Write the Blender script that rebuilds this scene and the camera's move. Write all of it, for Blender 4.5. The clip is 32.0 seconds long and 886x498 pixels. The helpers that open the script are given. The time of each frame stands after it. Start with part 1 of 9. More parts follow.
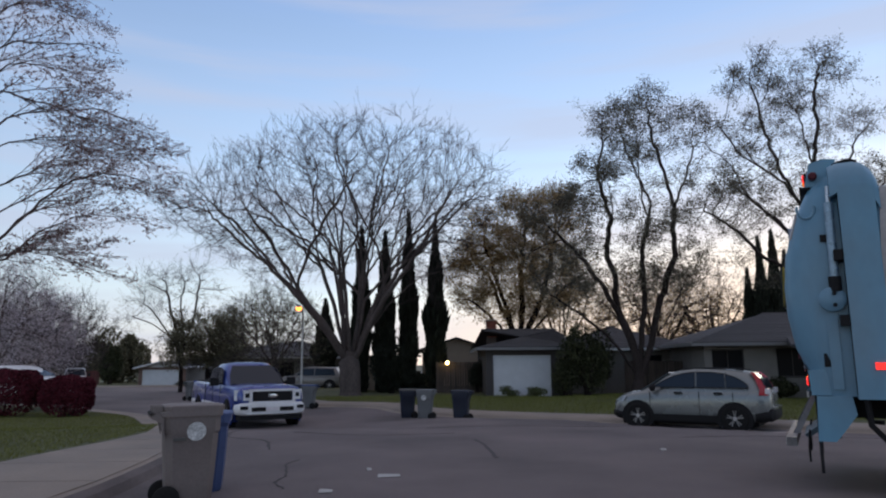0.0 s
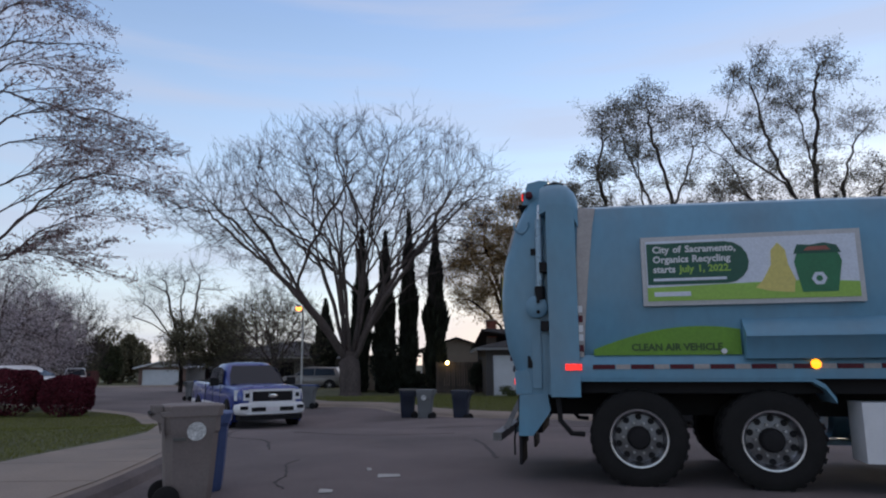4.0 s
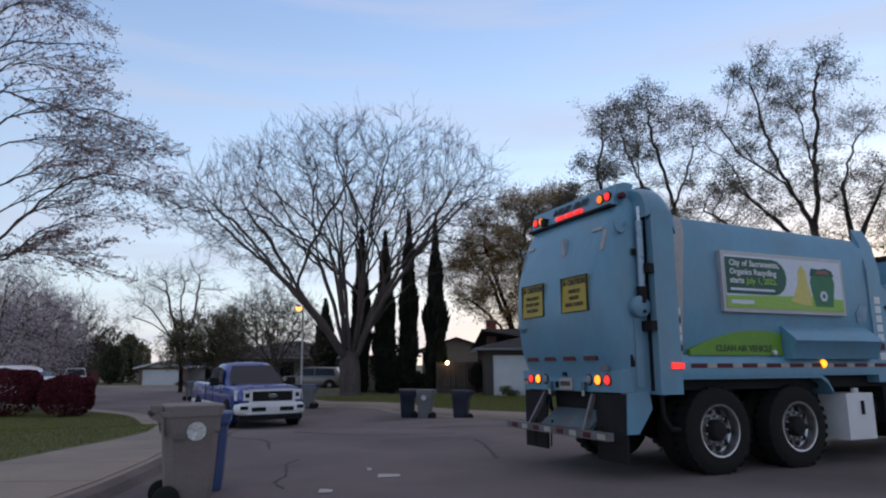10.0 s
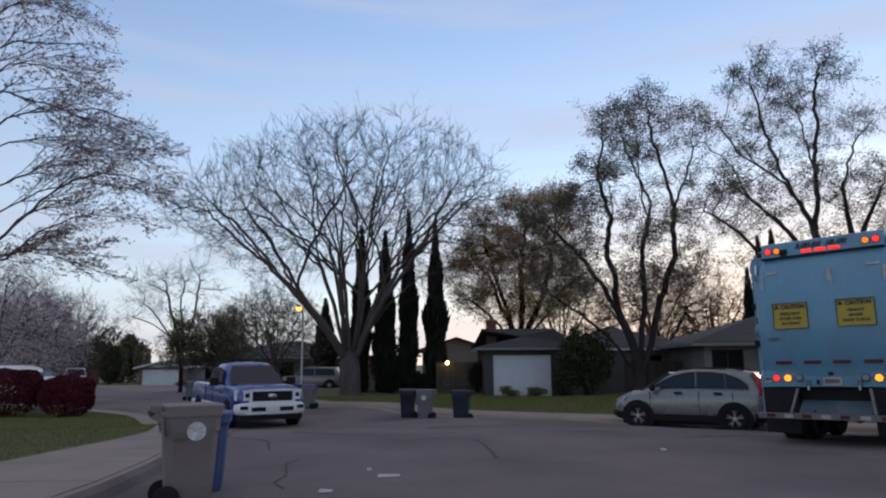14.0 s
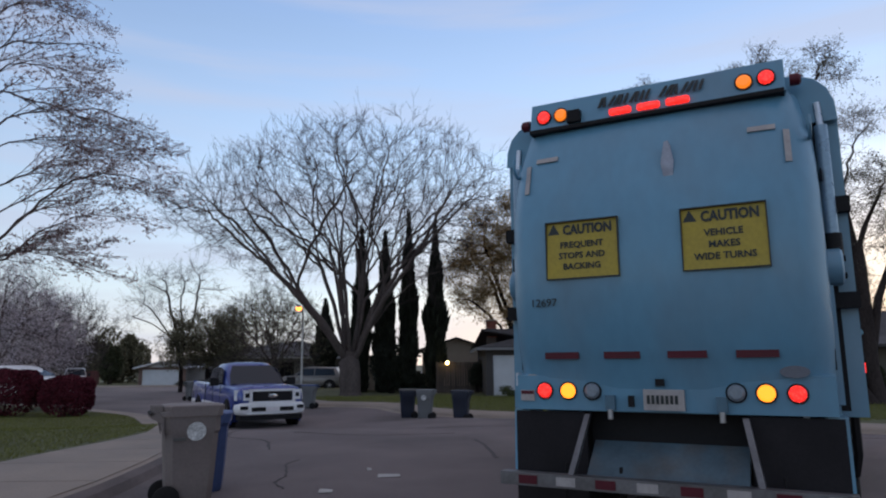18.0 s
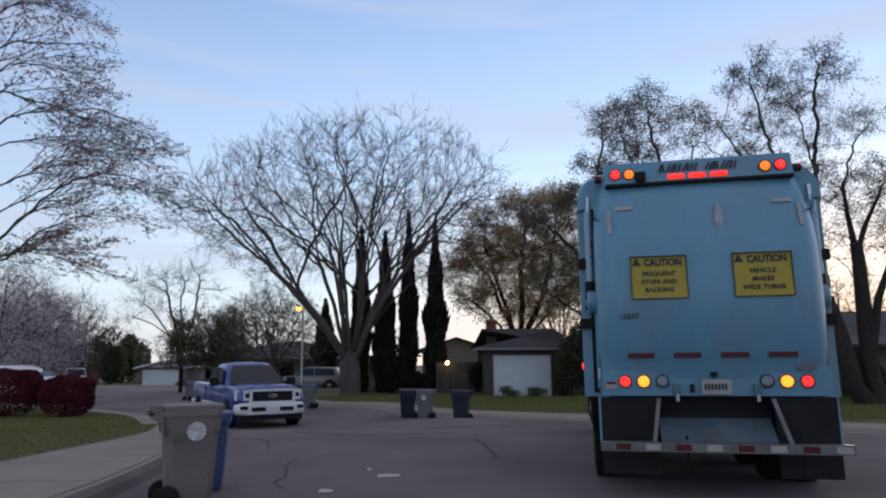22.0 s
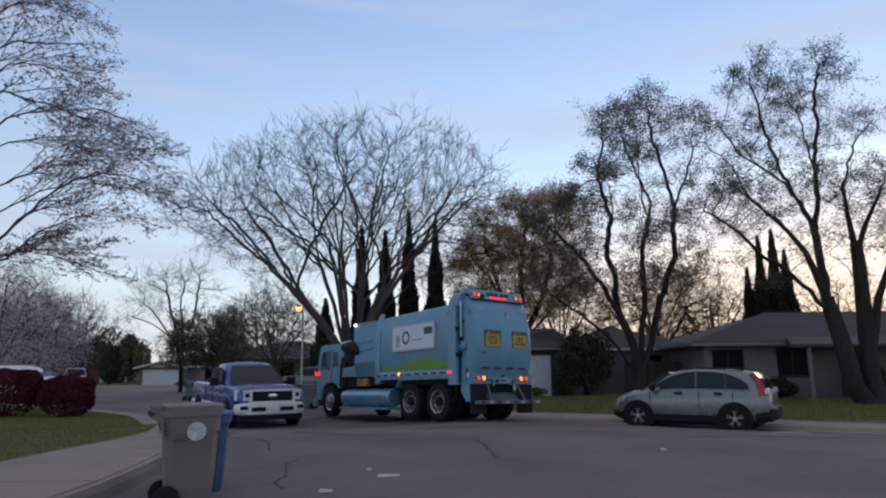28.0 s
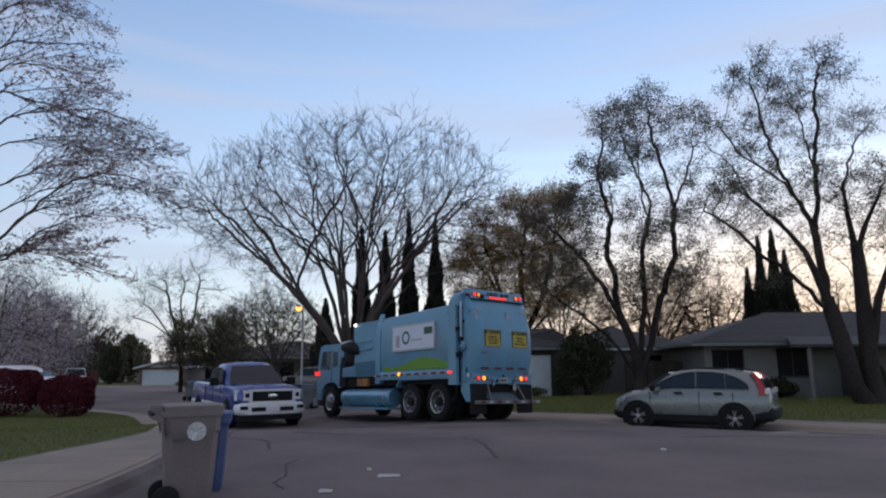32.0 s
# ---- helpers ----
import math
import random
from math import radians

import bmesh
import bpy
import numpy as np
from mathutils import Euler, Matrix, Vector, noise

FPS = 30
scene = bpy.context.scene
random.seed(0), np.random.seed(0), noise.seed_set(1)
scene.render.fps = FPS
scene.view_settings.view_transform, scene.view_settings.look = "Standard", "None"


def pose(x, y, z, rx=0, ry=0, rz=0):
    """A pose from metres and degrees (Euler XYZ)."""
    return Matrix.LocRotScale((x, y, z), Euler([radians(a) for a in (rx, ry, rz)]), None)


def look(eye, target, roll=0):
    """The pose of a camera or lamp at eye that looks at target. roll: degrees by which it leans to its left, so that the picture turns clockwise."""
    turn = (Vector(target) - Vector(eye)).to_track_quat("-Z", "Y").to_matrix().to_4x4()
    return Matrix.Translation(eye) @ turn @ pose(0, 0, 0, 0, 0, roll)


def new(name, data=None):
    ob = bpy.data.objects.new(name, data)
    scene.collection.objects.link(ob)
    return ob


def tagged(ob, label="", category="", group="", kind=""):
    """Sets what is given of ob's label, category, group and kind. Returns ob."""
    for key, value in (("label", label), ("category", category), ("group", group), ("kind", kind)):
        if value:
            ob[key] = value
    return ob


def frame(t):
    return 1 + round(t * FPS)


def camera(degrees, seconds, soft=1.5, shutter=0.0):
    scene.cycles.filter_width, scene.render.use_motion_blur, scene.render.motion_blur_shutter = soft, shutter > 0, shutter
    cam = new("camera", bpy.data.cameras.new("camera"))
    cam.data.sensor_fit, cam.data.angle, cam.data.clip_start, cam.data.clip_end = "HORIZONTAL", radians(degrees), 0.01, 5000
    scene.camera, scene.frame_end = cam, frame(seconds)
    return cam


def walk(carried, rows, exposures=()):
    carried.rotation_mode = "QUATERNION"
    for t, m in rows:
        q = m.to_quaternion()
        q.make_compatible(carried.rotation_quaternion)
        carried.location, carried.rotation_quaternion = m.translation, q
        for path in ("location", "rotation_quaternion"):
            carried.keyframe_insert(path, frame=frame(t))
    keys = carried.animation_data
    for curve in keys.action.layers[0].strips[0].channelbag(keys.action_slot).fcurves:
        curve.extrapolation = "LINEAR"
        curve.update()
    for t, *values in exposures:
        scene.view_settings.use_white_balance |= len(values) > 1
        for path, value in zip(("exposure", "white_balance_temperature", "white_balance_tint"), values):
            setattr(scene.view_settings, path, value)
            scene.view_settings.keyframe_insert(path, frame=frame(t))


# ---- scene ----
cam = camera(67.36, 32.0, soft=2.1)
CAM = pose(0, 0, 1.311, 99.86, 0, 0) @ pose(0, 0, 0, 0, 0, -0.32)
walk(cam, [(0.0, CAM), (32.0, CAM)], exposures=[(t, e + 0.05, 7000, 12) for t, e in ((0.0, 0.37), (5.5, 0.42), (8.0, 0.46), (10.5, 0.44), (13.0, 0.37), (18.5, 0.42), (20.0, 0.58), (21.0, 0.54), (22.5, 0.44), (24.0, 0.39), (32.0, 0.38))])

# world: clear dusk sky, the sun just under the roofs ahead on the right
world = bpy.data.worlds.new("dusk")
scene.world = world
world.use_nodes = True
wn, wl = world.node_tree.nodes, world.node_tree.links
sky = wn.new("ShaderNodeTexSky")
sky.sky_type = "NISHITA"
sky.sun_disc = False
SUN_EL, SUN_AZ = radians(5.0), radians(32.0)
sky.sun_elevation, sky.sun_rotation = SUN_EL, SUN_AZ
sky.altitude, sky.air_density, sky.dust_density, sky.ozone_density = 30, 1.0, 0.3, 1.5
# thin high haze over the clear sky: pale at the horizon
coord = wn.new("ShaderNodeTexCoord")
split = wn.new("ShaderNodeSeparateXYZ")
wl.new(coord.outputs["Generated"], split.inputs[0])
haze = wn.new("ShaderNodeValToRGB")
# stops past 0.52 lie out of view: grey added to warm the ground light
stops = ((0.0, (0.49, 0.525, 0.63)), (0.10, (0.445, 0.56, 0.71)), (0.28, (0.325, 0.468, 0.71)), (0.52, (0.178, 0.298, 0.56)), (0.68, (0.36, 0.37, 0.48)), (1.0, (0.44, 0.40, 0.46)))
for k, (at, col) in enumerate(stops):
    e = haze.color_ramp.elements[k] if k < 2 else haze.color_ramp.elements.new(at)
    e.position, e.color = at, (*col, 1)
wl.new(split.outputs["Z"], haze.inputs[0])
stretch = wn.new("ShaderNodeMapping")
stretch.inputs["Scale"].default_value = (1.2, 1.2, 13.0)
stretch.inputs["Rotation"].default_value = (0.12, 0.18, 0.3)
wl.new(coord.outputs["Generated"], stretch.inputs[0])
wisps = wn.new("ShaderNodeTexNoise")
wisps.inputs["Scale"].default_value, wisps.inputs["Detail"].default_value = 1.6, 5.0
wl.new(stretch.outputs[0], wisps.inputs["Vector"])
share = wn.new("ShaderNodeMapRange")
share.inputs["From Min"].default_value, share.inputs["From Max"].default_value = 0.35, 0.7
share.inputs["To Min"].default_value, share.inputs["To Max"].default_value = 0.76, 0.92
wl.new(wisps.outputs["Fac"], share.inputs["Value"])
dim = wn.new("ShaderNodeVectorMath")
dim.operation = "SCALE"
dim.inputs["Scale"].default_value = 0.22
wl.new(sky.outputs[0], dim.inputs[0])
blend = wn.new("ShaderNodeMix")
blend.data_type = "RGBA"
wl.new(share.outputs[0], blend.inputs["Factor"])
wl.new(dim.outputs[0], blend.inputs["A"])
band = wn.new("ShaderNodeMapRange")
band.inputs["From Min"].default_value, band.inputs["From Max"].default_value = 0.45, 0.68
band.inputs["To Min"].default_value, band.inputs["To Max"].default_value = 0.0, 0.6
wl.new(wisps.outputs["Fac"], band.inputs["Value"])
veil = wn.new("ShaderNodeMix")
veil.data_type = "RGBA"
veil.inputs["B"].default_value = (0.37, 0.43, 0.58, 1)
wl.new(band.outputs[0], veil.inputs["Factor"])
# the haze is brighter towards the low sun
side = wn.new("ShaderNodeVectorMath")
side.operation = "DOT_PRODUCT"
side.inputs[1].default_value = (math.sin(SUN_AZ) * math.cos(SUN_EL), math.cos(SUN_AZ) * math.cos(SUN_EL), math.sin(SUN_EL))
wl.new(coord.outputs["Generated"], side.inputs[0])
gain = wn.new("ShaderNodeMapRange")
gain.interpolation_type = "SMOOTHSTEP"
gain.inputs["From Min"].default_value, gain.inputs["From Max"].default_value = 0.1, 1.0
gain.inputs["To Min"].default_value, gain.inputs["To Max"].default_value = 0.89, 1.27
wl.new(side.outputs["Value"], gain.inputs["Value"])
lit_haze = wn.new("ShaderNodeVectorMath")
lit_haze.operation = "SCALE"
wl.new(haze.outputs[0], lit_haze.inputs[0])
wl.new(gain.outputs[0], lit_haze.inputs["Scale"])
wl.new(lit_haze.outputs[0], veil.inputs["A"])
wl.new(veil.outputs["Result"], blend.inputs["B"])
# afterglow low over the roofs, about the place where the sun went down
near_sun = wn.new("ShaderNodeMapRange")
near_sun.interpolation_type = "SMOOTHSTEP"
near_sun.inputs["From Min"].default_value, near_sun.inputs["From Max"].default_value = 0.72, 1.0
wl.new(side.outputs["Value"], near_sun.inputs["Value"])
low_sky = wn.new("ShaderNodeMapRange")
low_sky.interpolation_type = "SMOOTHSTEP"
low_sky.inputs["From Min"].default_value, low_sky.inputs["From Max"].default_value = 0.30, 0.02
low_sky.inputs["To Min"].default_value, low_sky.inputs["To Max"].default_value = 0.0, 0.75
wl.new(split.outputs["Z"], low_sky.inputs["Value"])
glow_share = wn.new("ShaderNodeMath")
glow_share.operation = "MULTIPLY"
wl.new(near_sun.outputs[0], glow_share.inputs[0])
wl.new(low_sky.outputs[0], glow_share.inputs[1])
afterglow = wn.new("ShaderNodeMix")
afterglow.data_type = "RGBA"
afterglow.inputs["B"].default_value = (0.80, 0.62, 0.50, 1)
wl.new(glow_share.outputs[0], afterglow.inputs["Factor"])
wl.new(blend.outputs["Result"], afterglow.inputs["A"])
wl.new(afterglow.outputs["Result"], wn["Background"].inputs["Color"])
wn["Background"].inputs["Strength"].default_value = 1.06
sun = new("sun", bpy.data.lights.new("sun", "SUN"))
sun.data.energy, sun.data.angle, sun.data.color = 0.5, radians(12), (1.0, 0.85, 0.72)
sun.matrix_world = look((0, 0, 60), Vector((0, 0, 60)) - Vector((math.sin(SUN_AZ) * math.cos(SUN_EL), math.cos(SUN_AZ) * math.cos(SUN_EL), math.sin(SUN_EL))))

# ---- shaping helpers ----
def part(name, bm, material, parent=None, label="", bevel=0.0, smooth=40.0, steps=1):
    """Links a bmesh as one mesh object, under a thing or a part."""
    if bevel:
        sharp = [e for e in bm.edges if len(e.link_faces) == 2 and e.calc_face_angle(0) > 0.5]
        bmesh.ops.bevel(bm, geom=sharp, offset=bevel, segments=steps, affect="EDGES", clamp_overlap=True)
    bmesh.ops.recalc_face_normals(bm, faces=bm.faces[:])
    me = bpy.data.meshes.new(name)
    bm.to_mesh(me)
    bm.free()
    me.materials.append(material)
    if smooth:
        me.polygons.foreach_set("use_smooth", [True] * len(me.polygons))
        me.set_sharp_from_angle(angle=radians(smooth))
    ob = new(name, me)
    if parent:
        ob.parent = parent
    if label:
        tagged(ob, label)
    return ob


def raw(name, verts, faces, material, parent=None, label="", smooth=False):
    me = bpy.data.meshes.new(name)
    me.from_pydata(verts, [], faces)
    me.materials.append(material)
    if smooth:
        me.polygons.foreach_set("use_smooth", [True] * len(me.polygons))
    ob = new(name, me)
    if parent:
        ob.parent = parent
    if label:
        tagged(ob, label)
    return ob


def thing(name, m, label, category, group="", kind=""):
    ob = new(name)
    ob.empty_display_size = 0.2
    ob.matrix_world = m
    return tagged(ob, label, category, group, kind)


def bx(x0, x1, y0, y1, z0, z1, bm=None):
    bm = bm or bmesh.new()
    v = [bm.verts.new((x, y, z)) for z in (z0, z1) for y in (y0, y1) for x in (x0, x1)]
    for f in ((0, 2, 3, 1), (4, 5, 7, 6), (0, 1, 5, 4), (2, 6, 7, 3), (0, 4, 6, 2), (1, 3, 7, 5)):
        bm.faces.new([v[i] for i in f])
    return bm


def loft(rings, bm=None, cap=True, closed=True):
    """Skins a row of rings, each a list of places with the same count."""
    bm = bm or bmesh.new()
    vs = [[bm.verts.new(p) for p in r] for r in rings]
    n = len(rings[0])
    for a, b in zip(vs, vs[1:]):
        for i in range(n if closed else n - 1):
            j = (i + 1) % n
            bm.faces.new((a[i], a[j], b[j], b[i]))
    if cap and closed:
        bm.faces.new(vs[0][::-1])
        bm.faces.new(vs[-1])
    return bm


def prism(pts, axis, a, b, bm=None):
    """A polygon pulled along one axis from a to b; pts give the other two axes in x, y, z order."""
    def at(p, t):
        q = list(p)
        q.insert("xyz".index(axis), t)
        return q
    return loft([[at(p, a) for p in pts], [at(p, b) for p in pts]], bm)


def tube(pts, r, n=8, bm=None, cap=True):
    """A round bar along a row of places; r is a number or a row of radii."""
    pts = [Vector(p) for p in pts]
    rs = r if isinstance(r, (list, tuple)) else [r] * len(pts)
    rings, up = [], None
    for i, p in enumerate(pts):
        d = (pts[min(i + 1, len(pts) - 1)] - pts[max(i - 1, 0)]).normalized()
        if up is None:
            up = d.orthogonal().normalized()
        up = (up - d * up.dot(d)).normalized()
        side = d.cross(up)
        rings.append([p + (up * math.cos(k * 2 * math.pi / n) + side * math.sin(k * 2 * math.pi / n)) * rs[i] for k in range(n)])
    return loft(rings, bm, cap)


def lathe(profile, axis="z", n=24, at=(0, 0, 0), bm=None, cap=True):
    """Turns rows of (radius, place along the axis)."""
    rings = []
    for r, h in profile:
        ring = []
        for k in range(n):
            c, s = r * math.cos(2 * math.pi * k / n), r * math.sin(2 * math.pi * k / n)
            p = {"z": (c, s, h), "y": (c, h, s), "x": (h, c, s)}[axis]
            ring.append(Vector(p) + Vector(at))
        rings.append(ring)
    return loft(rings, bm, cap)


# ---- materials ----
def surf(name, col, rough=0.7, metal=0.0, var=0.15, scale=3.0, fine=40.0, fine_var=0.08, bump=0.0, bump_scale=60.0, spec=0.5, tone=0.0, coat=0.0, stain=None, stain_amt=0.0, stain_scale=1.0, stretch=None):
    """A painted, mineral or grown surface: two scales of variation, an optional stain, relief."""
    m = bpy.data.materials.new(name)
    m.use_nodes = True
    nt = m.node_tree
    n, l = nt.nodes, nt.links
    b = n["Principled BSDF"]
    tc = n.new("ShaderNodeTexCoord")
    co = tc.outputs["Object"]
    if stretch:
        mp = n.new("ShaderNodeMapping")
        mp.inputs["Scale"].default_value = stretch
        l.new(co, mp.inputs["Vector"])
        co = mp.outputs[0]

    def noise_at(s, detail=4.0):
        t = n.new("ShaderNodeTexNoise")
        t.inputs["Scale"].default_value, t.inputs["Detail"].default_value = s, detail
        l.new(co, t.inputs["Vector"])
        return t.outputs["Fac"]

    def ramp(fac, lo, hi):
        r = n.new("ShaderNodeMapRange")
        r.inputs["From Min"].default_value, r.inputs["From Max"].default_value = 0.3, 0.7
        r.inputs["To Min"].default_value, r.inputs["To Max"].default_value = lo, hi
        l.new(fac, r.inputs["Value"])
        return r.outputs[0]

    def times(a, v):
        k = n.new("ShaderNodeVectorMath")
        k.operation = "SCALE"
        l.new(a, k.inputs[0])
        l.new(v, k.inputs["Scale"])
        return k.outputs[0]
    base = n.new("ShaderNodeRGB")
    base.outputs[0].default_value = (*col, 1)
    c = base.outputs[0]
    big, small = noise_at(scale), noise_at(fine, 2.0)
    if stain:
        mx = n.new("ShaderNodeMix")
        mx.data_type = "RGBA"
        l.new(ramp(noise_at(stain_scale, 6.0), -stain_amt * 0.6, stain_amt), mx.inputs["Factor"])
        l.new(c, mx.inputs["A"])
        mx.inputs["B"].default_value = (*stain, 1)
        mx.clamp_factor = True
        c = mx.outputs["Result"]
    c = times(c, ramp(big, 1 - var, 1 + var))
    c = times(c, ramp(small, 1 - fine_var, 1 + fine_var))
    if tone:
        oi = n.new("ShaderNodeObjectInfo")
        r = n.new("ShaderNodeMapRange")
        r.inputs["To Min"].default_value, r.inputs["To Max"].default_value = 1 - tone, 1 + tone
        l.new(oi.outputs["Random"], r.inputs["Value"])
        c = times(c, r.outputs[0])
    l.new(c, b.inputs["Base Color"])
    l.new(ramp(big, max(0.02, rough - 0.08), min(1, rough + 0.08)), b.inputs["Roughness"])
    b.inputs["Metallic"].default_value = metal
    b.inputs["Specular IOR Level"].default_value = spec
    b.inputs["Coat Weight"].default_value = coat
    b.inputs["Coat Roughness"].default_value = 0.08
    if bump:
        bp = n.new("ShaderNodeBump")
        bp.inputs["Strength"].default_value, bp.inputs["Distance"].default_value = min(1, bump), 0.02
        l.new(noise_at(bump_scale, 3.0), bp.inputs["Height"])
        l.new(bp.outputs[0], b.inputs["Normal"])
    return m


def leafy(name, col, var=0.35, tip=None):
    """Foliage, petals or bark chips: tone differs from piece to piece."""
    m = bpy.data.materials.new(name)
    m.use_nodes = True
    n, l = m.node_tree.nodes, m.node_tree.links
    b = n["Principled BSDF"]
    g = n.new("ShaderNodeNewGeometry")
    r = n.new("ShaderNodeValToRGB")
    r.color_ramp.elements[0].color = (*[c * (1 - var) for c in col], 1)
    r.color_ramp.elements[1].color = (*(tip or [min(1, c * (1 + var)) for c in col]), 1)
    l.new(g.outputs["Random Per Island"], r.inputs[0])
    l.new(r.outputs[0], b.inputs["Base Color"])
    b.inputs["Roughness"].default_value = 0.75
    b.inputs["Specular IOR Level"].default_value = 0.25
    return m


def glow(name, col, strength, base=(0.3, 0.02, 0.02)):
    m = bpy.data.materials.new(name)
    m.use_nodes = True
    b = m.node_tree.nodes["Principled BSDF"]
    b.inputs["Base Color"].default_value = (*base, 1)
    b.inputs["Roughness"].default_value = 0.25
    b.inputs["Emission Color"].default_value = (*col, 1)
    b.inputs["Emission Strength"].default_value = strength
    return m


def dotted(m, strength, scale=55.0):
    """Breaks a lit lens into the small dots of its diodes."""
    n, l = m.node_tree.nodes, m.node_tree.links
    tc, vo, mr = n.new("ShaderNodeTexCoord"), n.new("ShaderNodeTexVoronoi"), n.new("ShaderNodeMapRange")
    vo.inputs["Scale"].default_value = scale
    l.new(tc.outputs["Object"], vo.inputs["Vector"])
    mr.inputs["From Max"].default_value = 0.6
    mr.inputs["To Min"].default_value, mr.inputs["To Max"].default_value = strength * 1.6, strength * 0.45
    l.new(vo.outputs["Distance"], mr.inputs["Value"])
    l.new(mr.outputs[0], n["Principled BSDF"].inputs["Emission Strength"])
    return m


def glass(name, col, rough=0.04, spec=0.5):
    """Tinted car or house glass over a dark inside."""
    m = bpy.data.materials.new(name)
    m.use_nodes = True
    b = m.node_tree.nodes["Principled BSDF"]
    b.inputs["Base Color"].default_value = (*col, 1)
    b.inputs["Roughness"].default_value = rough
    b.inputs["Specular IOR Level"].default_value = spec
    return m


ASPHALT = surf("asphalt", (0.142, 0.115, 0.114), 0.9, var=0.24, scale=0.45, fine=90, fine_var=0.25, bump=0.35, bump_scale=220, stain=(0.09, 0.075, 0.075), stain_amt=0.95, stain_scale=0.3)
GUTTER = surf("grimy_gutter", (0.135, 0.112, 0.108), 0.9, var=0.25, scale=0.9, fine=60, fine_var=0.2, bump=0.3, bump_scale=150, stain=(0.075, 0.064, 0.063), stain_amt=0.9, stain_scale=0.8)
CONCRETE = surf("concrete", (0.27, 0.222, 0.185), 0.9, var=0.12, scale=0.8, fine=60, fine_var=0.12, bump=0.3, bump_scale=150, stain=(0.16, 0.15, 0.14), stain_amt=0.5, stain_scale=0.6)
SOIL = surf("lawn_soil", (0.078, 0.084, 0.032), 0.95, var=0.3, scale=0.5, fine=8, fine_var=0.3, bump=0.8, bump_scale=50, stain=(0.075, 0.07, 0.03), stain_amt=0.6, stain_scale=0.4)
EARTH = surf("dry_ground", (0.07, 0.075, 0.04), 0.95, var=0.3, scale=0.1, fine=2, fine_var=0.3)
GRASS = leafy("grass_blades", (0.16, 0.165, 0.045), 0.25)
BARK_GREY = surf("grey_bark", (0.102, 0.083, 0.078), 0.95, spec=0.1, var=0.25, scale=1.5, fine=25, fine_var=0.3, bump=0.9, bump_scale=18, stretch=(1, 1, 0.25))
BARK_MID = surf("brown_bark", (0.046, 0.036, 0.034), 0.95, spec=0.1, var=0.25, scale=1.5, fine=25, fine_var=0.3, bump=0.9, bump_scale=18, stretch=(1, 1, 0.25))
BARK_DARK = surf("dark_bark", (0.026, 0.019, 0.019), 0.95, spec=0.1, var=0.25, scale=1.5, fine=25, fine_var=0.3, bump=0.9, bump_scale=18, stretch=(1, 1, 0.25))
TWIG = surf("twig_bark", (0.06, 0.048, 0.047), 0.95, spec=0.1, var=0.2, scale=1.0)


# ---- ground ----
def smooth01(a, b, v):
    t = max(0.0, min(1.0, (v - a) / (b - a)))
    return t * t * (3 - 2 * t)


def curve_pts(ctrl, n):
    """A smooth run through a few places on the plan."""
    c = [Vector((x, y)) for x, y in ctrl]
    c = [c[0] * 2 - c[1]] + c + [c[-1] * 2 - c[-2]]
    out = []
    for i in range(1, len(c) - 2):
        for k in range(n):
            t = k / n
            out.append(0.5 * ((2 * c[i]) + (c[i + 1] - c[i - 1]) * t + (2 * c[i - 1] - 5 * c[i] + 4 * c[i + 1] - c[i + 2]) * t * t + (3 * c[i] - c[i - 1] - 3 * c[i + 1] + c[i + 2]) * t ** 3))
    out.append(c[-2])
    return out


FAR_KERB = curve_pts([(70, -10), (30, 6.6), (20, 13.0), (12, 17.7), (9.4, 19.5), (7.4, 20.75), (5.5, 21.7), (3.3, 22.6), (1.1, 23.8), (-1.4, 26.2), (-3.0, 29.6), (-6.2, 31.2), (-8.2, 35), (-10, 42), (-13, 52), (-20, 70), (-40, 110)], 6)
NEAR_KERB = curve_pts([(-3.5, -30), (-3.5, 2), (-3.55, 8), (-4.3, 12), (-5.25, 15), (-6.4, 17.8), (-7.8, 20.2), (-11.0, 25.0), (-19, 31), (-32, 36), (-70, 40)], 6)
LEFT_KERB = curve_pts([(-104, 80), (-57, 81), (-39, 83), (-32.5, 90), (-33, 108), (-63, 168)], 6)


def kerb_gap(x, y, line):
    p, best = Vector((x, y)), 1e9
    for a, b in zip(line, line[1:]):
        d = b - a
        t = max(0, min(1, (p - a).dot(d) / d.length_squared))
        best = min(best, (a + d * t - p).length)
    return best


def crown(y):
    """Fall of the road along its middle."""
    y = max(2.0, min(23.5, y))
    return -0.0018 * (y - 8) ** 2 if y > 8 else -0.0010 * (y - 8) ** 2


def side_fall(x, y):
    """Fall of the road towards its right-hand end."""
    return 0.007 * max(0.0, min(x, 14) - 0.5) * smooth01(9, 14, y)


def pave_w(y):
    """Width of the near pavement, which narrows towards the bend."""
    return 2.1 - 1.1 * smooth01(8.5, 14.2, y)


def level(x, y):
    """Height of the road sheet."""
    z = crown(y) - side_fall(x, y)
    if -12 < x < 40 and 5 < y < 40:
        g = kerb_gap(x, y, FAR_KERB)
        wide = smooth01(3.2, 5.4, x)
        z -= max(0.0, z + 0.53 + 0.015 * wide) * (1 - smooth01(0.3 + 2.2 * wide, 2.6 + 3.0 * wide, g))
    if y > 38:
        z -= 0.0175 * (min(y, 105) - 38) * smooth01(-8, -18, x)
    if x < 2 and y > 14:
        z += 0 if y > 38 else (-0.53 - z) * smooth01(15, 20, y) * smooth01(1.0, -4.0, x)
    if x < 2 and y < 24:
        z -= 0.06 * (1 - smooth01(0.3, 2.4, kerb_gap(x, y, NEAR_KERB))) * (1 - smooth01(12, 18, y))
    return z


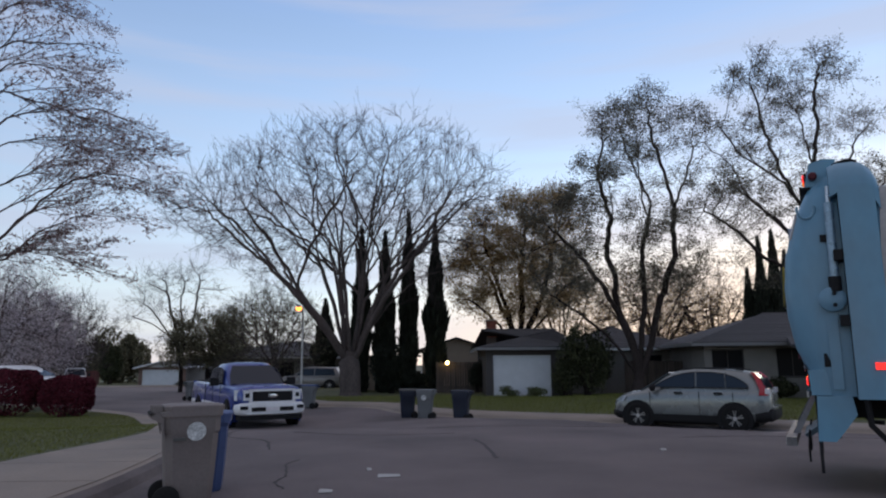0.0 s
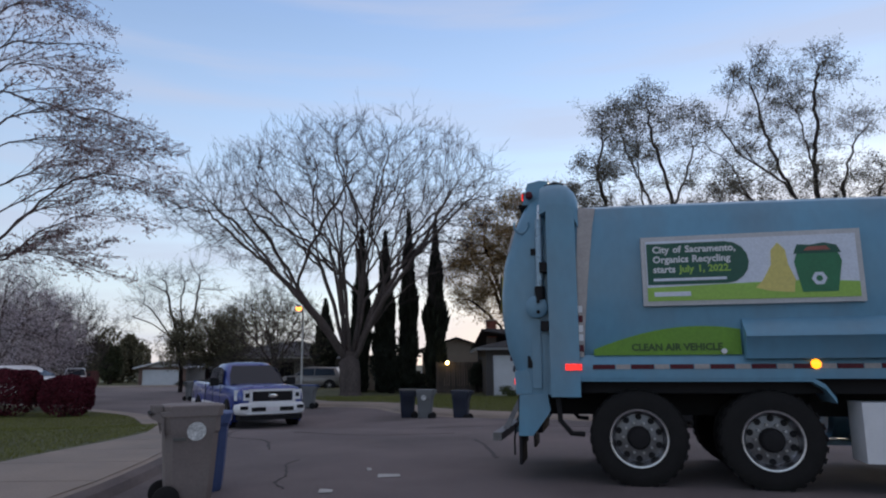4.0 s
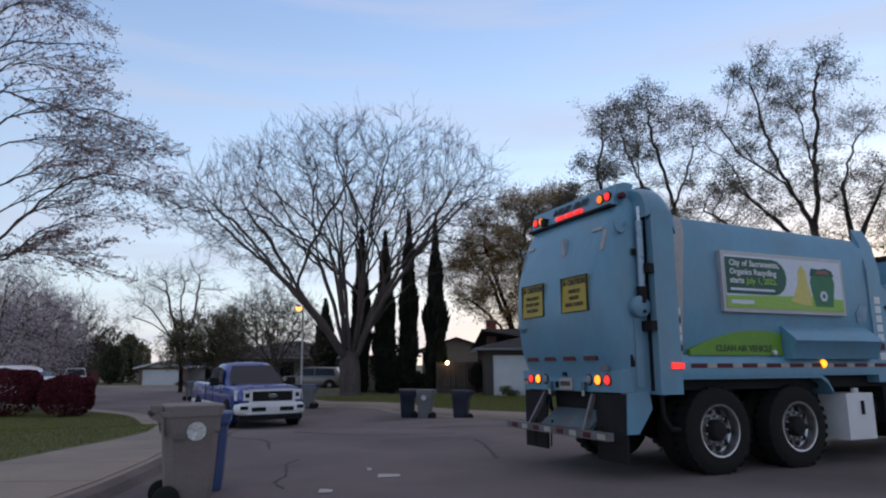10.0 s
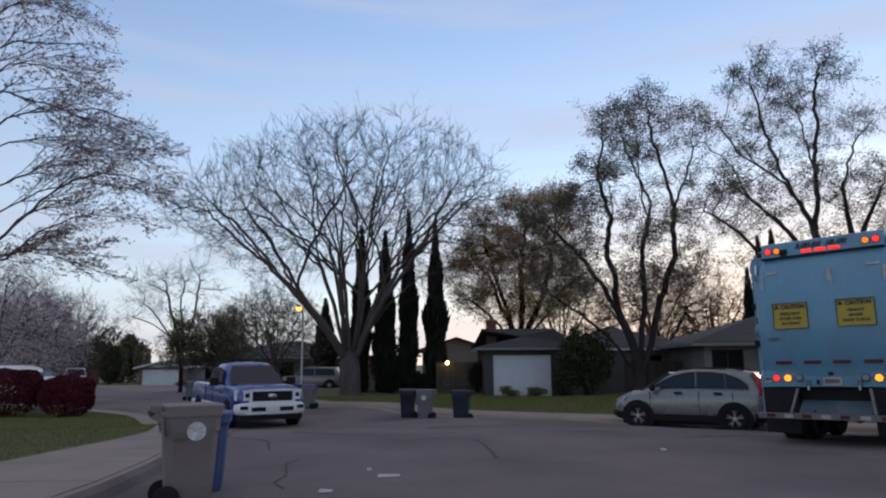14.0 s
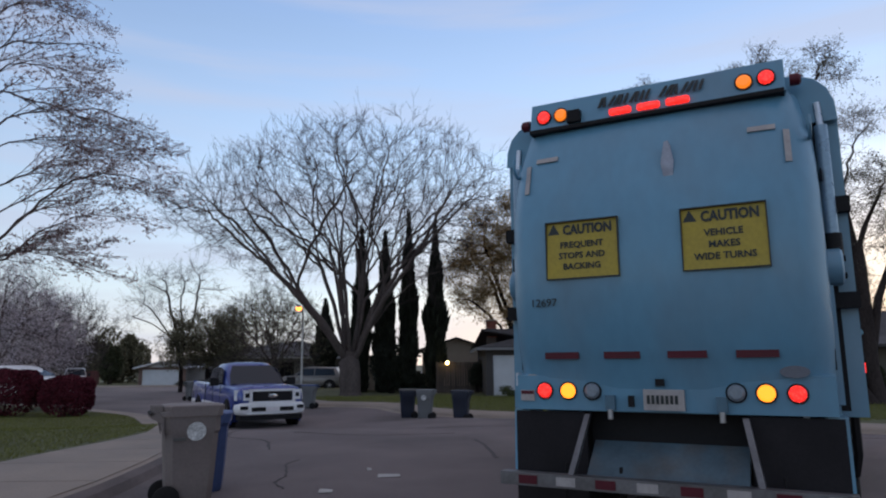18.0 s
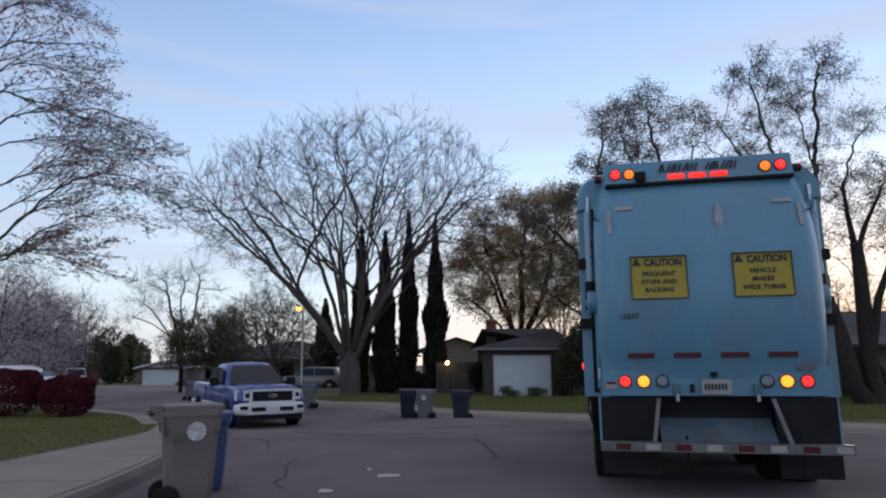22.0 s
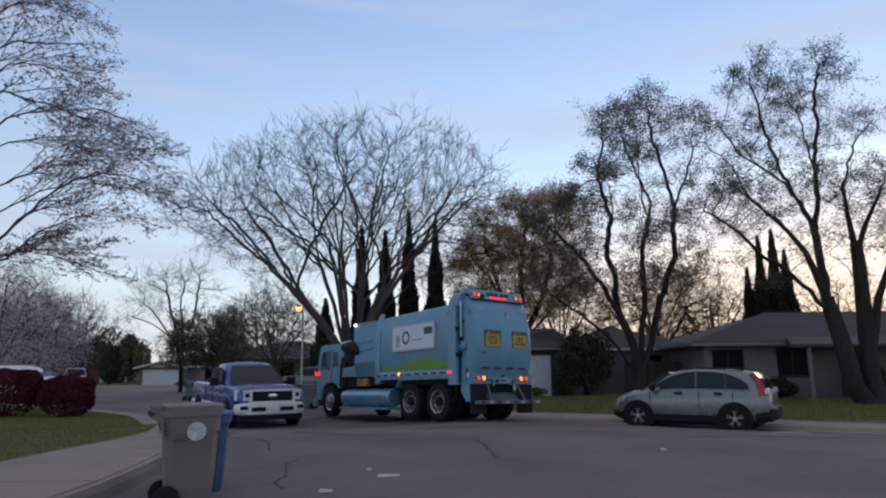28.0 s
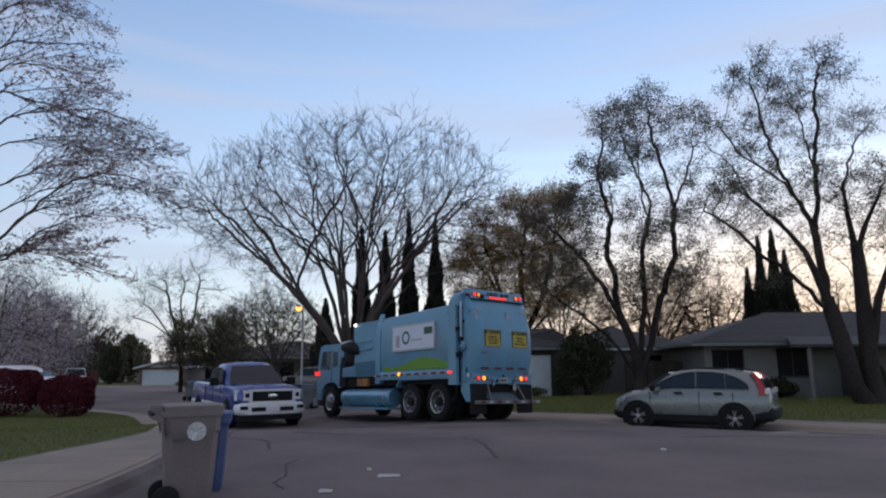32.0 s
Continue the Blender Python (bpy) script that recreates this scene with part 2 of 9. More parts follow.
def strip(name, line, offsets, heights, material, inward, parent=None, label="", width=None):
    """A band along a kerb: rows at the given distances from the line, at heights over the road."""
    rows = []
    for i, p in enumerate(line):
        d = (line[min(i + 1, len(line) - 1)] - line[max(i - 1, 0)]).normalized()
        nrm = Vector((-d.y, d.x)) * inward
        z0 = level(*p)
        rows.append([(p.x + nrm.x * o, p.y + nrm.y * o, z0 + h) for o, h in zip(offsets if not width else [q if q < 1 else q - 2.4 + width(p.y) for q in offsets], heights)])
    verts = [v for r in rows for v in r]
    k = len(offsets)
    faces = [(i * k + j, i * k + j + 1, (i + 1) * k + j + 1, (i + 1) * k + j) for i in range(len(rows) - 1) for j in range(k - 1)]
    ob = raw(name, verts, faces, material, parent, label, smooth=False)
    return tagged(ob, label, kind="structure") if not parent else ob


def sheet():
    xs = sorted({*[x * 0.5 for x in range(-50, 51)], *range(-60, 62, 2), -110, -80, 90})
    ys = sorted({*[y * 0.5 for y in range(-8, 70)], *range(-30, 112, 2), 130, 170})
    verts = [(x, y, level(x, y)) for y in ys for x in xs]
    w = len(xs)
    faces = [(j * w + i, j * w + i + 1, (j + 1) * w + i + 1, (j + 1) * w + i) for j in range(len(ys) - 1) for i in range(w - 1)]
    tagged(raw("road", verts, faces, ASPHALT, smooth=True), "worn grey asphalt street with tar-sealed cracks", kind="structure")


sheet()
tagged(part("ground", bx(-3000, 3000, -400, 4000, -2.9, -2.3), EARTH), "dull flat land out to the horizon", kind="structure")
strip("gutter", NEAR_KERB, (-0.30, 0.0, 0.06, 0.155), (0.004, 0.012, 0.10, 0.143), GUTTER, 1, label="dark grimy gutter of a rolled kerb")
NEAR_PAVEMENT = strip("pavement", NEAR_KERB, (0.15, 0.16, 0.20, 0.24, 2.4, 2.42), (0.10, 0.145, 0.15, 0.148, 0.145, 0.1), CONCRETE, 1, label="pale concrete pavement with a rolled kerb", width=pave_w)
strip("pavement", FAR_KERB, (-0.28, 0.0, 0.06, 0.16, 0.20, 1.25, 1.27), (0.004, 0.012, 0.10, 0.145, 0.15, 0.17, 0.12), CONCRETE, -1, label="pale concrete pavement with a rolled kerb")
strip("pavement", LEFT_KERB, (-0.28, 0.0, 0.06, 0.16, 0.20, 1.4, 1.42), (0.004, 0.012, 0.10, 0.145, 0.15, 0.17, 0.12), CONCRETE, 1, label="pale concrete pavement with a rolled kerb")


def lawn_sheet(name, line, start, middle, label, width=None, end=-0.25, inward=1):
    """Lawn from the inner edge of a pavement to a middle place on the plan."""
    rows = []
    for i, p in enumerate(line):
        d = (line[min(i + 1, len(line) - 1)] - line[max(i - 1, 0)]).normalized()
        q = p + Vector((-d.y, d.x)) * inward * (width(p.y) if width else start)
        z0 = level(*p)
        m = Vector(middle)
        rows.append([(*(q + (m - q) * t), z0 + 0.165 + (end - z0 - 0.165) * t ** 0.5 + 0.05 * math.sin(7 * t + i * 0.4) * min(1, 6 * t)) for t in (0, 0.01, 0.03, 0.06, 0.1, 0.15, 0.22, 0.3, 0.42, 0.55, 0.75, 1.0)])
    verts = [v for r in rows for v in r]
    faces = [(i * 12 + j, i * 12 + j + 1, i * 12 + j + 13, i * 12 + j + 12) for i in range(len(rows) - 1) for j in range(11)]
    return tagged(raw(name, verts, faces, SOIL, smooth=True), label, kind="structure")


lawn_sheet("lawn", NEAR_KERB, 2.4, (-60, 10), "mown green lawn beside the pavement", pave_w)
lawn_sheet("lawn", FAR_KERB, 1.25, (40, 75), "rough green front lawn", inward=-1)
lawn_sheet("lawn", LEFT_KERB, 1.4, (-95, 150), "dull green front lawn", end=-1.3)


def down_street(m, k=1.45):
    """Carries a thing out along the line of sight to its true size and distance at the far bend."""
    c = Matrix.Translation((0, 0, 1.311))
    return c @ Matrix.Scale(k, 4) @ c.inverted() @ m


# ---- trees ----
def tubes_mesh(lines):
    """Verts and faces of many tapering twigs: each a (points, radii, sides)."""
    verts, faces, base = [], [], 0
    for pts, rs, k in lines:
        n = len(pts)
        d = np.gradient(pts, axis=0)
        d /= np.linalg.norm(d, axis=1)[:, None] + 1e-9
        ref = np.array((0.31, 0.17, 0.93)) if abs(d[0][2]) < 0.8 else np.array((0.95, 0.2, 0.1))
        u = np.cross(d, ref)
        u /= np.linalg.norm(u, axis=1)[:, None] + 1e-9
        w = np.cross(d, u)
        a = np.arange(k) * 2 * np.pi / k
        ring = pts[:, None, :] + (u[:, None, :] * np.cos(a)[None, :, None] + w[:, None, :] * np.sin(a)[None, :, None]) * rs[:, None, None]
        verts.append(ring.reshape(-1, 3))
        i, j = np.meshgrid(np.arange(n - 1), np.arange(k), indexing="ij")
        j2 = (j + 1) % k
        faces.append((np.stack([i * k + j, i * k + j2, (i + 1) * k + j2, (i + 1) * k + j], -1) + base).reshape(-1, 4))
        base += n * k
    return np.concatenate(verts), np.concatenate(faces)


def mesh_from(name, v, f, material, parent, label="", smooth=True):
    me = bpy.data.meshes.new(name)
    me.vertices.add(len(v))
    me.vertices.foreach_set("co", np.asarray(v, np.float32).ravel())
    k = f.shape[1]
    me.loops.add(f.size)
    me.loops.foreach_set("vertex_index", np.asarray(f, np.int32).ravel())
    me.polygons.add(len(f))
    me.polygons.foreach_set("loop_start", np.arange(0, f.size, k, dtype=np.int32))
    me.update(calc_edges=True)
    me.polygons.foreach_set("use_smooth", [smooth] * len(f))
    me.materials.append(material)
    ob = new(name, me)
    ob.parent = parent
    if label:
        tagged(ob, label)
    return ob


class Grower:
    """Grows limbs into ever finer twigs and notes where leaves may sit."""

    def __init__(self, seed, spec, rise=0.1, wobble=0.12, thin=0.008, level=1.0):
        self.r, self.spec, self.rise, self.wobble, self.thin = np.random.RandomState(seed), spec, rise, wobble, thin
        self.level, self.limit = level, None
        self.wood, self.twigs, self.tips = [], [], []

    def limb(self, pts, r0, r1, lev):
        """A limb along given places, then its side branches."""
        pts = np.array(pts, float)
        t = np.linspace(0, 1, 4 * (len(pts) - 1) + 1)
        s = np.linspace(0, 1, len(pts))
        fine = np.stack([np.interp(t, s, pts[:, i]) for i in range(3)], 1)
        for _ in range(2):
            fine[1:-1] = (fine[:-2] + 2 * fine[1:-1] + fine[2:]) / 4
        fine[1:] += self.r.normal(0, 0.05, (len(fine) - 1, 3)) * min(1.0, r0 * 8)
        rs = r0 + (r1 - r0) * t ** 0.8
        self.wood.append((fine, rs, 8 if r0 > 0.12 else 6))
        self.bear(fine, rs, lev)

    def bear(self, pts, rs, lev):
        if lev >= len(self.spec):
            return
        count, start, angle, ratio, droop = self.spec[lev]
        total = np.linalg.norm(np.diff(pts, axis=0), axis=1).sum()
        n = max(1, int(round(count * (total if count < 6 else 1)))) if count else 0
        for k in range(n):
            t = start + (1 - start) * (k + self.r.rand()) / n
            i = min(int(t * (len(pts) - 1)), len(pts) - 2)
            f = t * (len(pts) - 1) - i
            p = pts[i] * (1 - f) + pts[i + 1] * f
            d = pts[i + 1] - pts[i]
            d /= np.linalg.norm(d) + 1e-9
            side = np.cross(d, self.r.normal(0, 1, 3))
            side /= np.linalg.norm(side) + 1e-9
            a = radians(angle * (0.7 + 0.6 * self.r.rand()))
            nd = d * math.cos(a) + side * math.sin(a) + np.array((0, 0, self.rise - droop))
            nd[2] *= self.level
            nd /= np.linalg.norm(nd)
            size = ratio * total * (1.15 - 0.6 * t) * (0.7 + 0.6 * self.r.rand())
            if self.limit and not self.limit(p + nd * size):
                continue
            self.shoot(p, nd, size, max(self.thin, (rs[i] * 0.55)), lev, droop)

    def shoot(self, p, d, size, r, lev, droop):
        n = 5 if lev < 2 else 4
        pts = [p]
        for k in range(n - 1):
            d = d + self.r.normal(0, self.wobble, 3) + np.array((0, 0, (self.rise - droop) * 0.35))
            d /= np.linalg.norm(d)
            pts.append(pts[-1] + d * size / (n - 1))
        pts = np.array(pts)
        rs = np.linspace(r, self.thin * 0.7, n)
        last = lev >= len(self.spec) - 1
        (self.twigs if last else self.wood).append((pts, rs, 3 if last else (4 if lev else 5)))
        if lev >= len(self.spec) - 2:
            self.tips.append(pts)
        self.bear(pts, rs, lev + 1)

    def colonize(self, seeds, lure, step, kill, reach, base, tip, lift=0.0, rounds=70, sprigs=2, onward=0.0):
        """Grows twigs from a rough skeleton towards the places that bear foliage; each limb is as thick as what it carries."""
        room = 40000
        P, up, kids, last = np.zeros((room, 3)), np.full(room, -1), np.zeros(room, int), np.full((room, 3), 1e6)
        n = 0
        for line in seeds:
            line = np.array(line, float)
            s = np.concatenate([[0], np.cumsum(np.linalg.norm(np.diff(line, axis=0), axis=1))])
            t = np.linspace(0, s[-1], max(3, int(s[-1] / step) + 1))
            fine = np.stack([np.interp(t, s, line[:, i]) for i in range(3)], 1)
            for _ in range(2):
                fine[1:-1] = (fine[:-2] + 2 * fine[1:-1] + fine[2:]) / 4
            fine[1:] += self.r.normal(0, step * 0.12, (len(fine) - 1, 3))
            at = -1
            if n:
                at = int(np.argmin(((P[:n] - fine[0]) ** 2).sum(1)))
                fine = fine[1:]
            for p in fine:
                P[n], up[n] = p, at
                if at >= 0:
                    kids[at] += 1
                    last[at] = p
                at, n = n, n + 1
        kids[:n] = np.minimum(kids[:n], 2)
        lure = np.array(lure, float)
        far, who = np.full(len(lure), 1e9), np.zeros(len(lure), int)
        lo, live = 0, np.ones(len(lure), bool)
        for _ in range(rounds):
            q = P[lo:n]
            if len(q):
                L = lure[live]
                d = np.sqrt(np.maximum(0, (L ** 2).sum(1)[:, None] + (q ** 2).sum(1)[None, :] - 2 * L @ q.T))
                k, m = d.argmin(1), d.min(1)
                i = np.flatnonzero(live)
                better = m < far[i]
                far[i[better]], who[i[better]] = m[better], k[better] + lo
                live &= far > kill
            lo = n
            act = live & (far < reach)
            if not act.any():
                break
            v = (lure[act] - P[who[act]]) / far[act][:, None]
            nodes, inv = np.unique(who[act], return_inverse=True)
            pull = np.zeros((len(nodes), 3))
            np.add.at(pull, inv.ravel(), v)
            pull /= np.linalg.norm(pull, axis=1)[:, None] + 1e-9
            pull += self.r.normal(0, self.wobble, pull.shape)
            if onward:
                d = P[nodes] - P[np.maximum(up[nodes], 0)]
                pull += onward * d / (np.linalg.norm(d, axis=1)[:, None] + 1e-9)
            pull[:, 2] += lift
            fresh = P[nodes] + pull / (np.linalg.norm(pull, axis=1)[:, None] + 1e-9) * step
            stuck = np.linalg.norm(fresh - last[nodes], axis=1) < step * 0.5
            kids[nodes[stuck]] = 3
            ok = (kids[nodes] < 3) & ~stuck
            nodes, fresh = nodes[ok], fresh[ok]
            if not len(nodes) or n + len(nodes) > room:
                if not stuck.any():
                    break
                continue
            P[n:n + len(nodes)], up[n:n + len(nodes)], last[nodes] = fresh, nodes, fresh
            kids[nodes] += 1
            n += len(nodes)
        P, up = P[:n], up[:n]
        load = np.zeros(n)
        many = np.bincount(up[1:], minlength=n)
        heir, best = np.full(n, -1), np.zeros(n)
        for i in range(n - 1, 0, -1):
            load[i] = max(1.0, load[i])
            j = up[i]
            load[j] += load[i]
            if load[i] > best[j]:
                heir[j], best[j] = i, load[i]
        power = math.log(max(2.0, load[0])) / math.log(base / tip)
        rad = tip * np.maximum(1.0, load) ** (1 / power)
        for _ in range(2):
            mean = np.zeros((n, 3))
            np.add.at(mean, up[1:], P[1:])
            has = many > 0
            has[0] = False
            mean[has] /= many[has][:, None]
            P[has] = P[has] * 0.5 + mean[has] * 0.25 + P[up[has]] * 0.25
        for i in range(n):
            if i and heir[up[i]] == i:
                continue
            line = [i] if up[i] < 0 else [up[i], i]
            while heir[line[-1]] >= 0:
                line.append(heir[line[-1]])
            if len(line) < 2:
                continue
            rs = rad[line].copy()
            if up[i] >= 0:
                rs[0] = min(rs[0], rs[1] * 1.3)
            rs[-1] *= 0.7
            thick = rs.max()
            (self.wood if thick > 0.03 else self.twigs).append((P[line], rs, 10 if thick > 0.1 else 5 if thick > 0.03 else 3))
        for i in np.flatnonzero(many == 0):
            d = (P[i] - P[up[i]]) / (np.linalg.norm(P[i] - P[up[i]]) + 1e-9)
            self.tips.append(np.stack([P[up[i]], (P[up[i]] + P[i]) / 2, P[i], P[i] + d * step * 0.3]))
            for _ in range(sprigs):
                e = d + self.r.normal(0, 0.5, 3)
                m = P[i] + e * step * 0.4
                end = m + (e + self.r.normal(0, 0.3, 3)) * step * (0.2 + 0.4 * self.r.rand())
                self.twigs.append((np.stack([P[i] - d * step * self.r.rand(), m, end]), np.array((tip * 0.8, tip * 0.7, tip * 0.5)), 3))

    def feather(self, spacing, length, tip, angle=42.0, rise=0.25, limit=0.05, sub=2, bare=0.0):
        """Fine side shoots along every limb that is thinner than the limit, each with shoots of its own."""
        for pts, rs, _ in self.wood + self.twigs:
            if rs.min() > limit or rs[0] > 3 * limit:
                continue
            seg = np.linalg.norm(np.diff(pts, axis=0), axis=1)
            s = np.concatenate([[0], np.cumsum(seg)])
            for k in range(self.r.poisson(s[-1] / spacing)):
                at = s[-1] * self.r.rand()
                i = min(int(np.searchsorted(s, at, "right")) - 1, len(seg) - 1)
                if rs[i] > limit or (pts[i][2] < bare):
                    continue
                p = pts[i] + (pts[i + 1] - pts[i]) * (at - s[i]) / (seg[i] + 1e-9)
                d = (pts[i + 1] - pts[i]) / (seg[i] + 1e-9)
                self.spray(p, d, length * (0.5 + 0.8 * self.r.rand()), tip * 1.25, angle, rise, sub)

    def spray(self, p, d, size, r, angle, rise, sub):
        side = np.cross(d, self.r.normal(0, 1, 3))
        side /= np.linalg.norm(side) + 1e-9
        a = radians(angle * (0.6 + 0.8 * self.r.rand()))
        e = d * math.cos(a) + side * math.sin(a) + np.array((0, 0, rise))
        e /= np.linalg.norm(e)
        pts = [p]
        for k in range(2):
            e = e + self.r.normal(0, 0.14, 3) + np.array((0, 0, rise * 0.35))
            e /= np.linalg.norm(e)
            pts.append(pts[-1] + e * size / 2)
        pts = np.array(pts)
        if self.limit and not self.limit(pts[-1]):
            return
        self.twigs.append((pts, np.linspace(r, r * 0.55, 3), 3))
        self.tips.append(np.vstack([pts, pts[-1:]]))
        for k in range(sub):
            i = self.r.randint(0, 2)
            self.spray(pts[i] + (pts[i + 1] - pts[i]) * self.r.rand(), e, size * (0.4 + 0.35 * self.r.rand()), r * 0.8, angle * 0.9, rise, 0)

    def leaves(self, per, size, spread, flat=0.3):
        """Small folded leaves scattered round the finest twigs."""
        tips = self.tips
        n = len(tips) * per
        pick = self.r.randint(0, len(tips), n)
        at = np.array([tips[i][min(3, int(1 + 3 * self.r.rand()))] for i in pick]) + self.r.normal(0, spread, (n, 3))
        return leaf_cards(self.r, at, size, flat)


def leaf_cards(rs, at, size, flat=0.3):
    n = len(at)
    a = rs.normal(0, 1, (n, 3))
    a[:, 2] *= flat + 0.4
    a /= np.linalg.norm(a, axis=1)[:, None]
    b = np.cross(a, rs.normal(0, 1, (n, 3)))
    b /= np.linalg.norm(b, axis=1)[:, None] + 1e-9
    s = size * (0.6 + 0.8 * rs.rand(n))[:, None]
    up = np.cross(a, b) * s * 0.18
    v = np.stack([at - a * s, at + b * s * 0.5 + up, at + a * s, at - b * s * 0.5 + up], 1).reshape(-1, 3)
    i = np.arange(n) * 4
    f = np.concatenate([np.stack([i, i + 1, i + 2], 1), np.stack([i, i + 2, i + 3], 1)])
    return v, f


def finish_tree(name, m, g, bark, twig, label, leaf=None, leaf_mat=None, leaf_name="crown", leaf_label=""):
    root = thing(name, m, label, "tree")
    v, f = tubes_mesh(g.wood)
    mesh_from("trunk", v, f, bark, root)
    if g.twigs:
        v, f = tubes_mesh(g.twigs)
        tagged(mesh_from("twig_mass", v, f, twig, root), "mass of fine bare twigs", kind="stuff")
    if leaf:
        mesh_from(leaf_name, *leaf, leaf_mat, root, leaf_label, smooth=False)
    return root


# ---- lettering ----
def lettering(name, words, size, m, material, parent, depth=0.002, width=None, align="CENTER", bold=0.0):
    """Raised words in the built-in font, as one flat mesh."""
    cu = bpy.data.curves.new(name, "FONT")
    cu.body, cu.size, cu.align_x, cu.extrude, cu.offset = words, size, align, depth, bold
    cu.resolution_u = 2
    ob = bpy.data.objects.new(name, cu)
    scene.collection.objects.link(ob)
    bpy.context.view_layer.update()
    me = bpy.data.meshes.new_from_object(ob.evaluated_get(bpy.context.evaluated_depsgraph_get()))
    bpy.data.objects.remove(ob)
    if width:
        xs = [v.co.x for v in me.vertices]
        k = width / max(1e-6, max(xs) - min(xs))
        for v in me.vertices:
            v.co.x *= k
    me.materials.clear()
    me.materials.append(material)
    out = new(name, me)
    out.parent = parent
    out.matrix_local = m
    return out


# ---- garbage truck: x forward from the rear axle, y to its left, z up ----
TRUCK_BLUE = surf("sky_blue_truck_paint", (0.112, 0.283, 0.405), 0.42, var=0.07, scale=0.9, fine=12, fine_var=0.04, coat=0.15, stain=(0.14, 0.21, 0.26), stain_amt=0.6, stain_scale=1.3, stretch=(1, 1, 0.5))
TANK_BLUE = surf("glossy_tank_paint", (0.12, 0.29, 0.41), 0.22, 0.2, var=0.08, scale=2, coat=0.7)
# truck blue with shade put into the colour, for the tow brackets
PAINT_SHADE = surf("shaded_blue_paint", (0.06, 0.13, 0.18), 0.45, var=0.2, scale=6)
CYLINDER = surf("pale_blue_cylinder", (0.22, 0.31, 0.39), 0.3, 0.4, var=0.1, scale=5)
BLACK_STEEL = surf("black_painted_steel", (0.014, 0.013, 0.014), 0.7, var=0.2, scale=4, spec=0.2)
RUBBER = surf("tyre_rubber", (0.016, 0.015, 0.015), 0.85, var=0.2, scale=6, bump=0.3, bump_scale=90, spec=0.2)
# scuffed blue, its colour darkened for the shade under the tailgate overhang
CHUTE_PAINT = surf("scuffed_shaded_chute_paint", (0.075, 0.12, 0.15), 0.6, var=0.3, scale=3, stain=(0.11, 0.105, 0.10), stain_amt=0.8, stain_scale=4.0)
MUDFLAP = surf("dusty_mudflap_rubber", (0.022, 0.020, 0.022), 0.85, var=0.2, scale=3, spec=0.15)
# polished disc; the dark surroundings it mirrors are put into the colour
RIM_DISC = surf("dark_reflecting_wheel_disc", (0.17, 0.17, 0.18), 0.42, 0.8, var=0.25, scale=9)
ALLOY = surf("polished_aluminium", (0.55, 0.55, 0.57), 0.33, 1.0, var=0.08, scale=9)
DARK_STEEL = surf("dark_steel", (0.16, 0.155, 0.16), 0.5, 0.6, var=0.25, scale=5)
STEEL = surf("bare_steel", (0.42, 0.42, 0.43), 0.42, 0.9, var=0.15, scale=7)
ORANGE_ARM = surf("worn_orange_arm_paint", (0.34, 0.14, 0.035), 0.55, var=0.2, scale=4, stain=(0.12, 0.06, 0.03), stain_amt=0.6, stain_scale=2.5)
RUSTY_ARM = surf("rusty_brown_arm_steel", (0.17, 0.085, 0.045), 0.7, var=0.3, scale=5, stain=(0.06, 0.035, 0.025), stain_amt=0.6, stain_scale=3)
BOX_WHITE = surf("white_enamel", (0.66, 0.66, 0.68), 0.4, var=0.08, scale=3, fine_var=0.02)
SIGN_WHITE = surf("sign_white", (0.62, 0.66, 0.75), 0.5, var=0.04, scale=3)
FRAME_GREY = surf("dull_frame_aluminium", (0.46, 0.45, 0.46), 0.5, 0.3, var=0.1, scale=5)
SIGN_GREEN = surf("sign_dark_green", (0.012, 0.085, 0.055), 0.5, var=0.05)
SIGN_LIME = surf("sign_lime", (0.28, 0.47, 0.08), 0.5, var=0.05)
LEAF_LIME = surf("lime_vinyl", (0.125, 0.28, 0.025), 0.5, var=0.06)
LETTER_DARK = surf("dark_lettering", (0.015, 0.02, 0.02), 0.5)
LETTER_GREEN = surf("olive_lettering", (0.035, 0.08, 0.015), 0.5)
CAUTION = surf("caution_yellow", (0.40, 0.29, 0.03), 0.5, var=0.06, scale=6)
TAPE_RED = surf("red_reflector", (0.085, 0.008, 0.016), 0.5, spec=0.3)
TAPE_WHITE = surf("pale_reflective_tape", (0.36, 0.33, 0.32), 0.45, var=0.12, scale=8)
LAMP_RED = dotted(glow("lit_red_lamp", (1.0, 0.03, 0.025), 1.9), 1.4)
LAMP_AMBER = glow("lit_amber_lamp", (1.0, 0.28, 0.015), 2.2, (0.4, 0.15, 0.02))
TURN_AMBER = glow("lit_turn_lamp", (1.0, 0.25, 0.02), 1.9, (0.25, 0.06, 0.015))
FLASH_AMBER = glow("flashing_amber_lamp", (1.0, 0.24, 0.02), 0.7, (0.3, 0.09, 0.02))
LENS_CLEAR = surf("clear_lens", (0.2, 0.24, 0.28), 0.2)
WORK_LIGHT = glow("work_light", (1.0, 0.93, 0.8), 7.0, (0.8, 0.8, 0.8))
CAB_GLASS = glass("cab_glass", (0.055, 0.075, 0.09), 0.06, 0.8)
YELLOW_PEAR = surf("sign_pale_yellow", (0.62, 0.52, 0.16), 0.5, var=0.04)

truck = thing("garbage_truck", pose(0, 0, 0), "light blue side-loading garbage truck with a rounded tailgate", "truck")


def tail_x(z):
    """Back of the tailgate by height."""
    return float(np.interp(z, [0.98, 1.2, 1.5, 1.85, 2.15, 2.5, 2.95, 3.28, 3.48], [-1.31, -1.35, -1.46, -1.515, -1.52, -1.485, -1.35, -1.19, -1.05]))


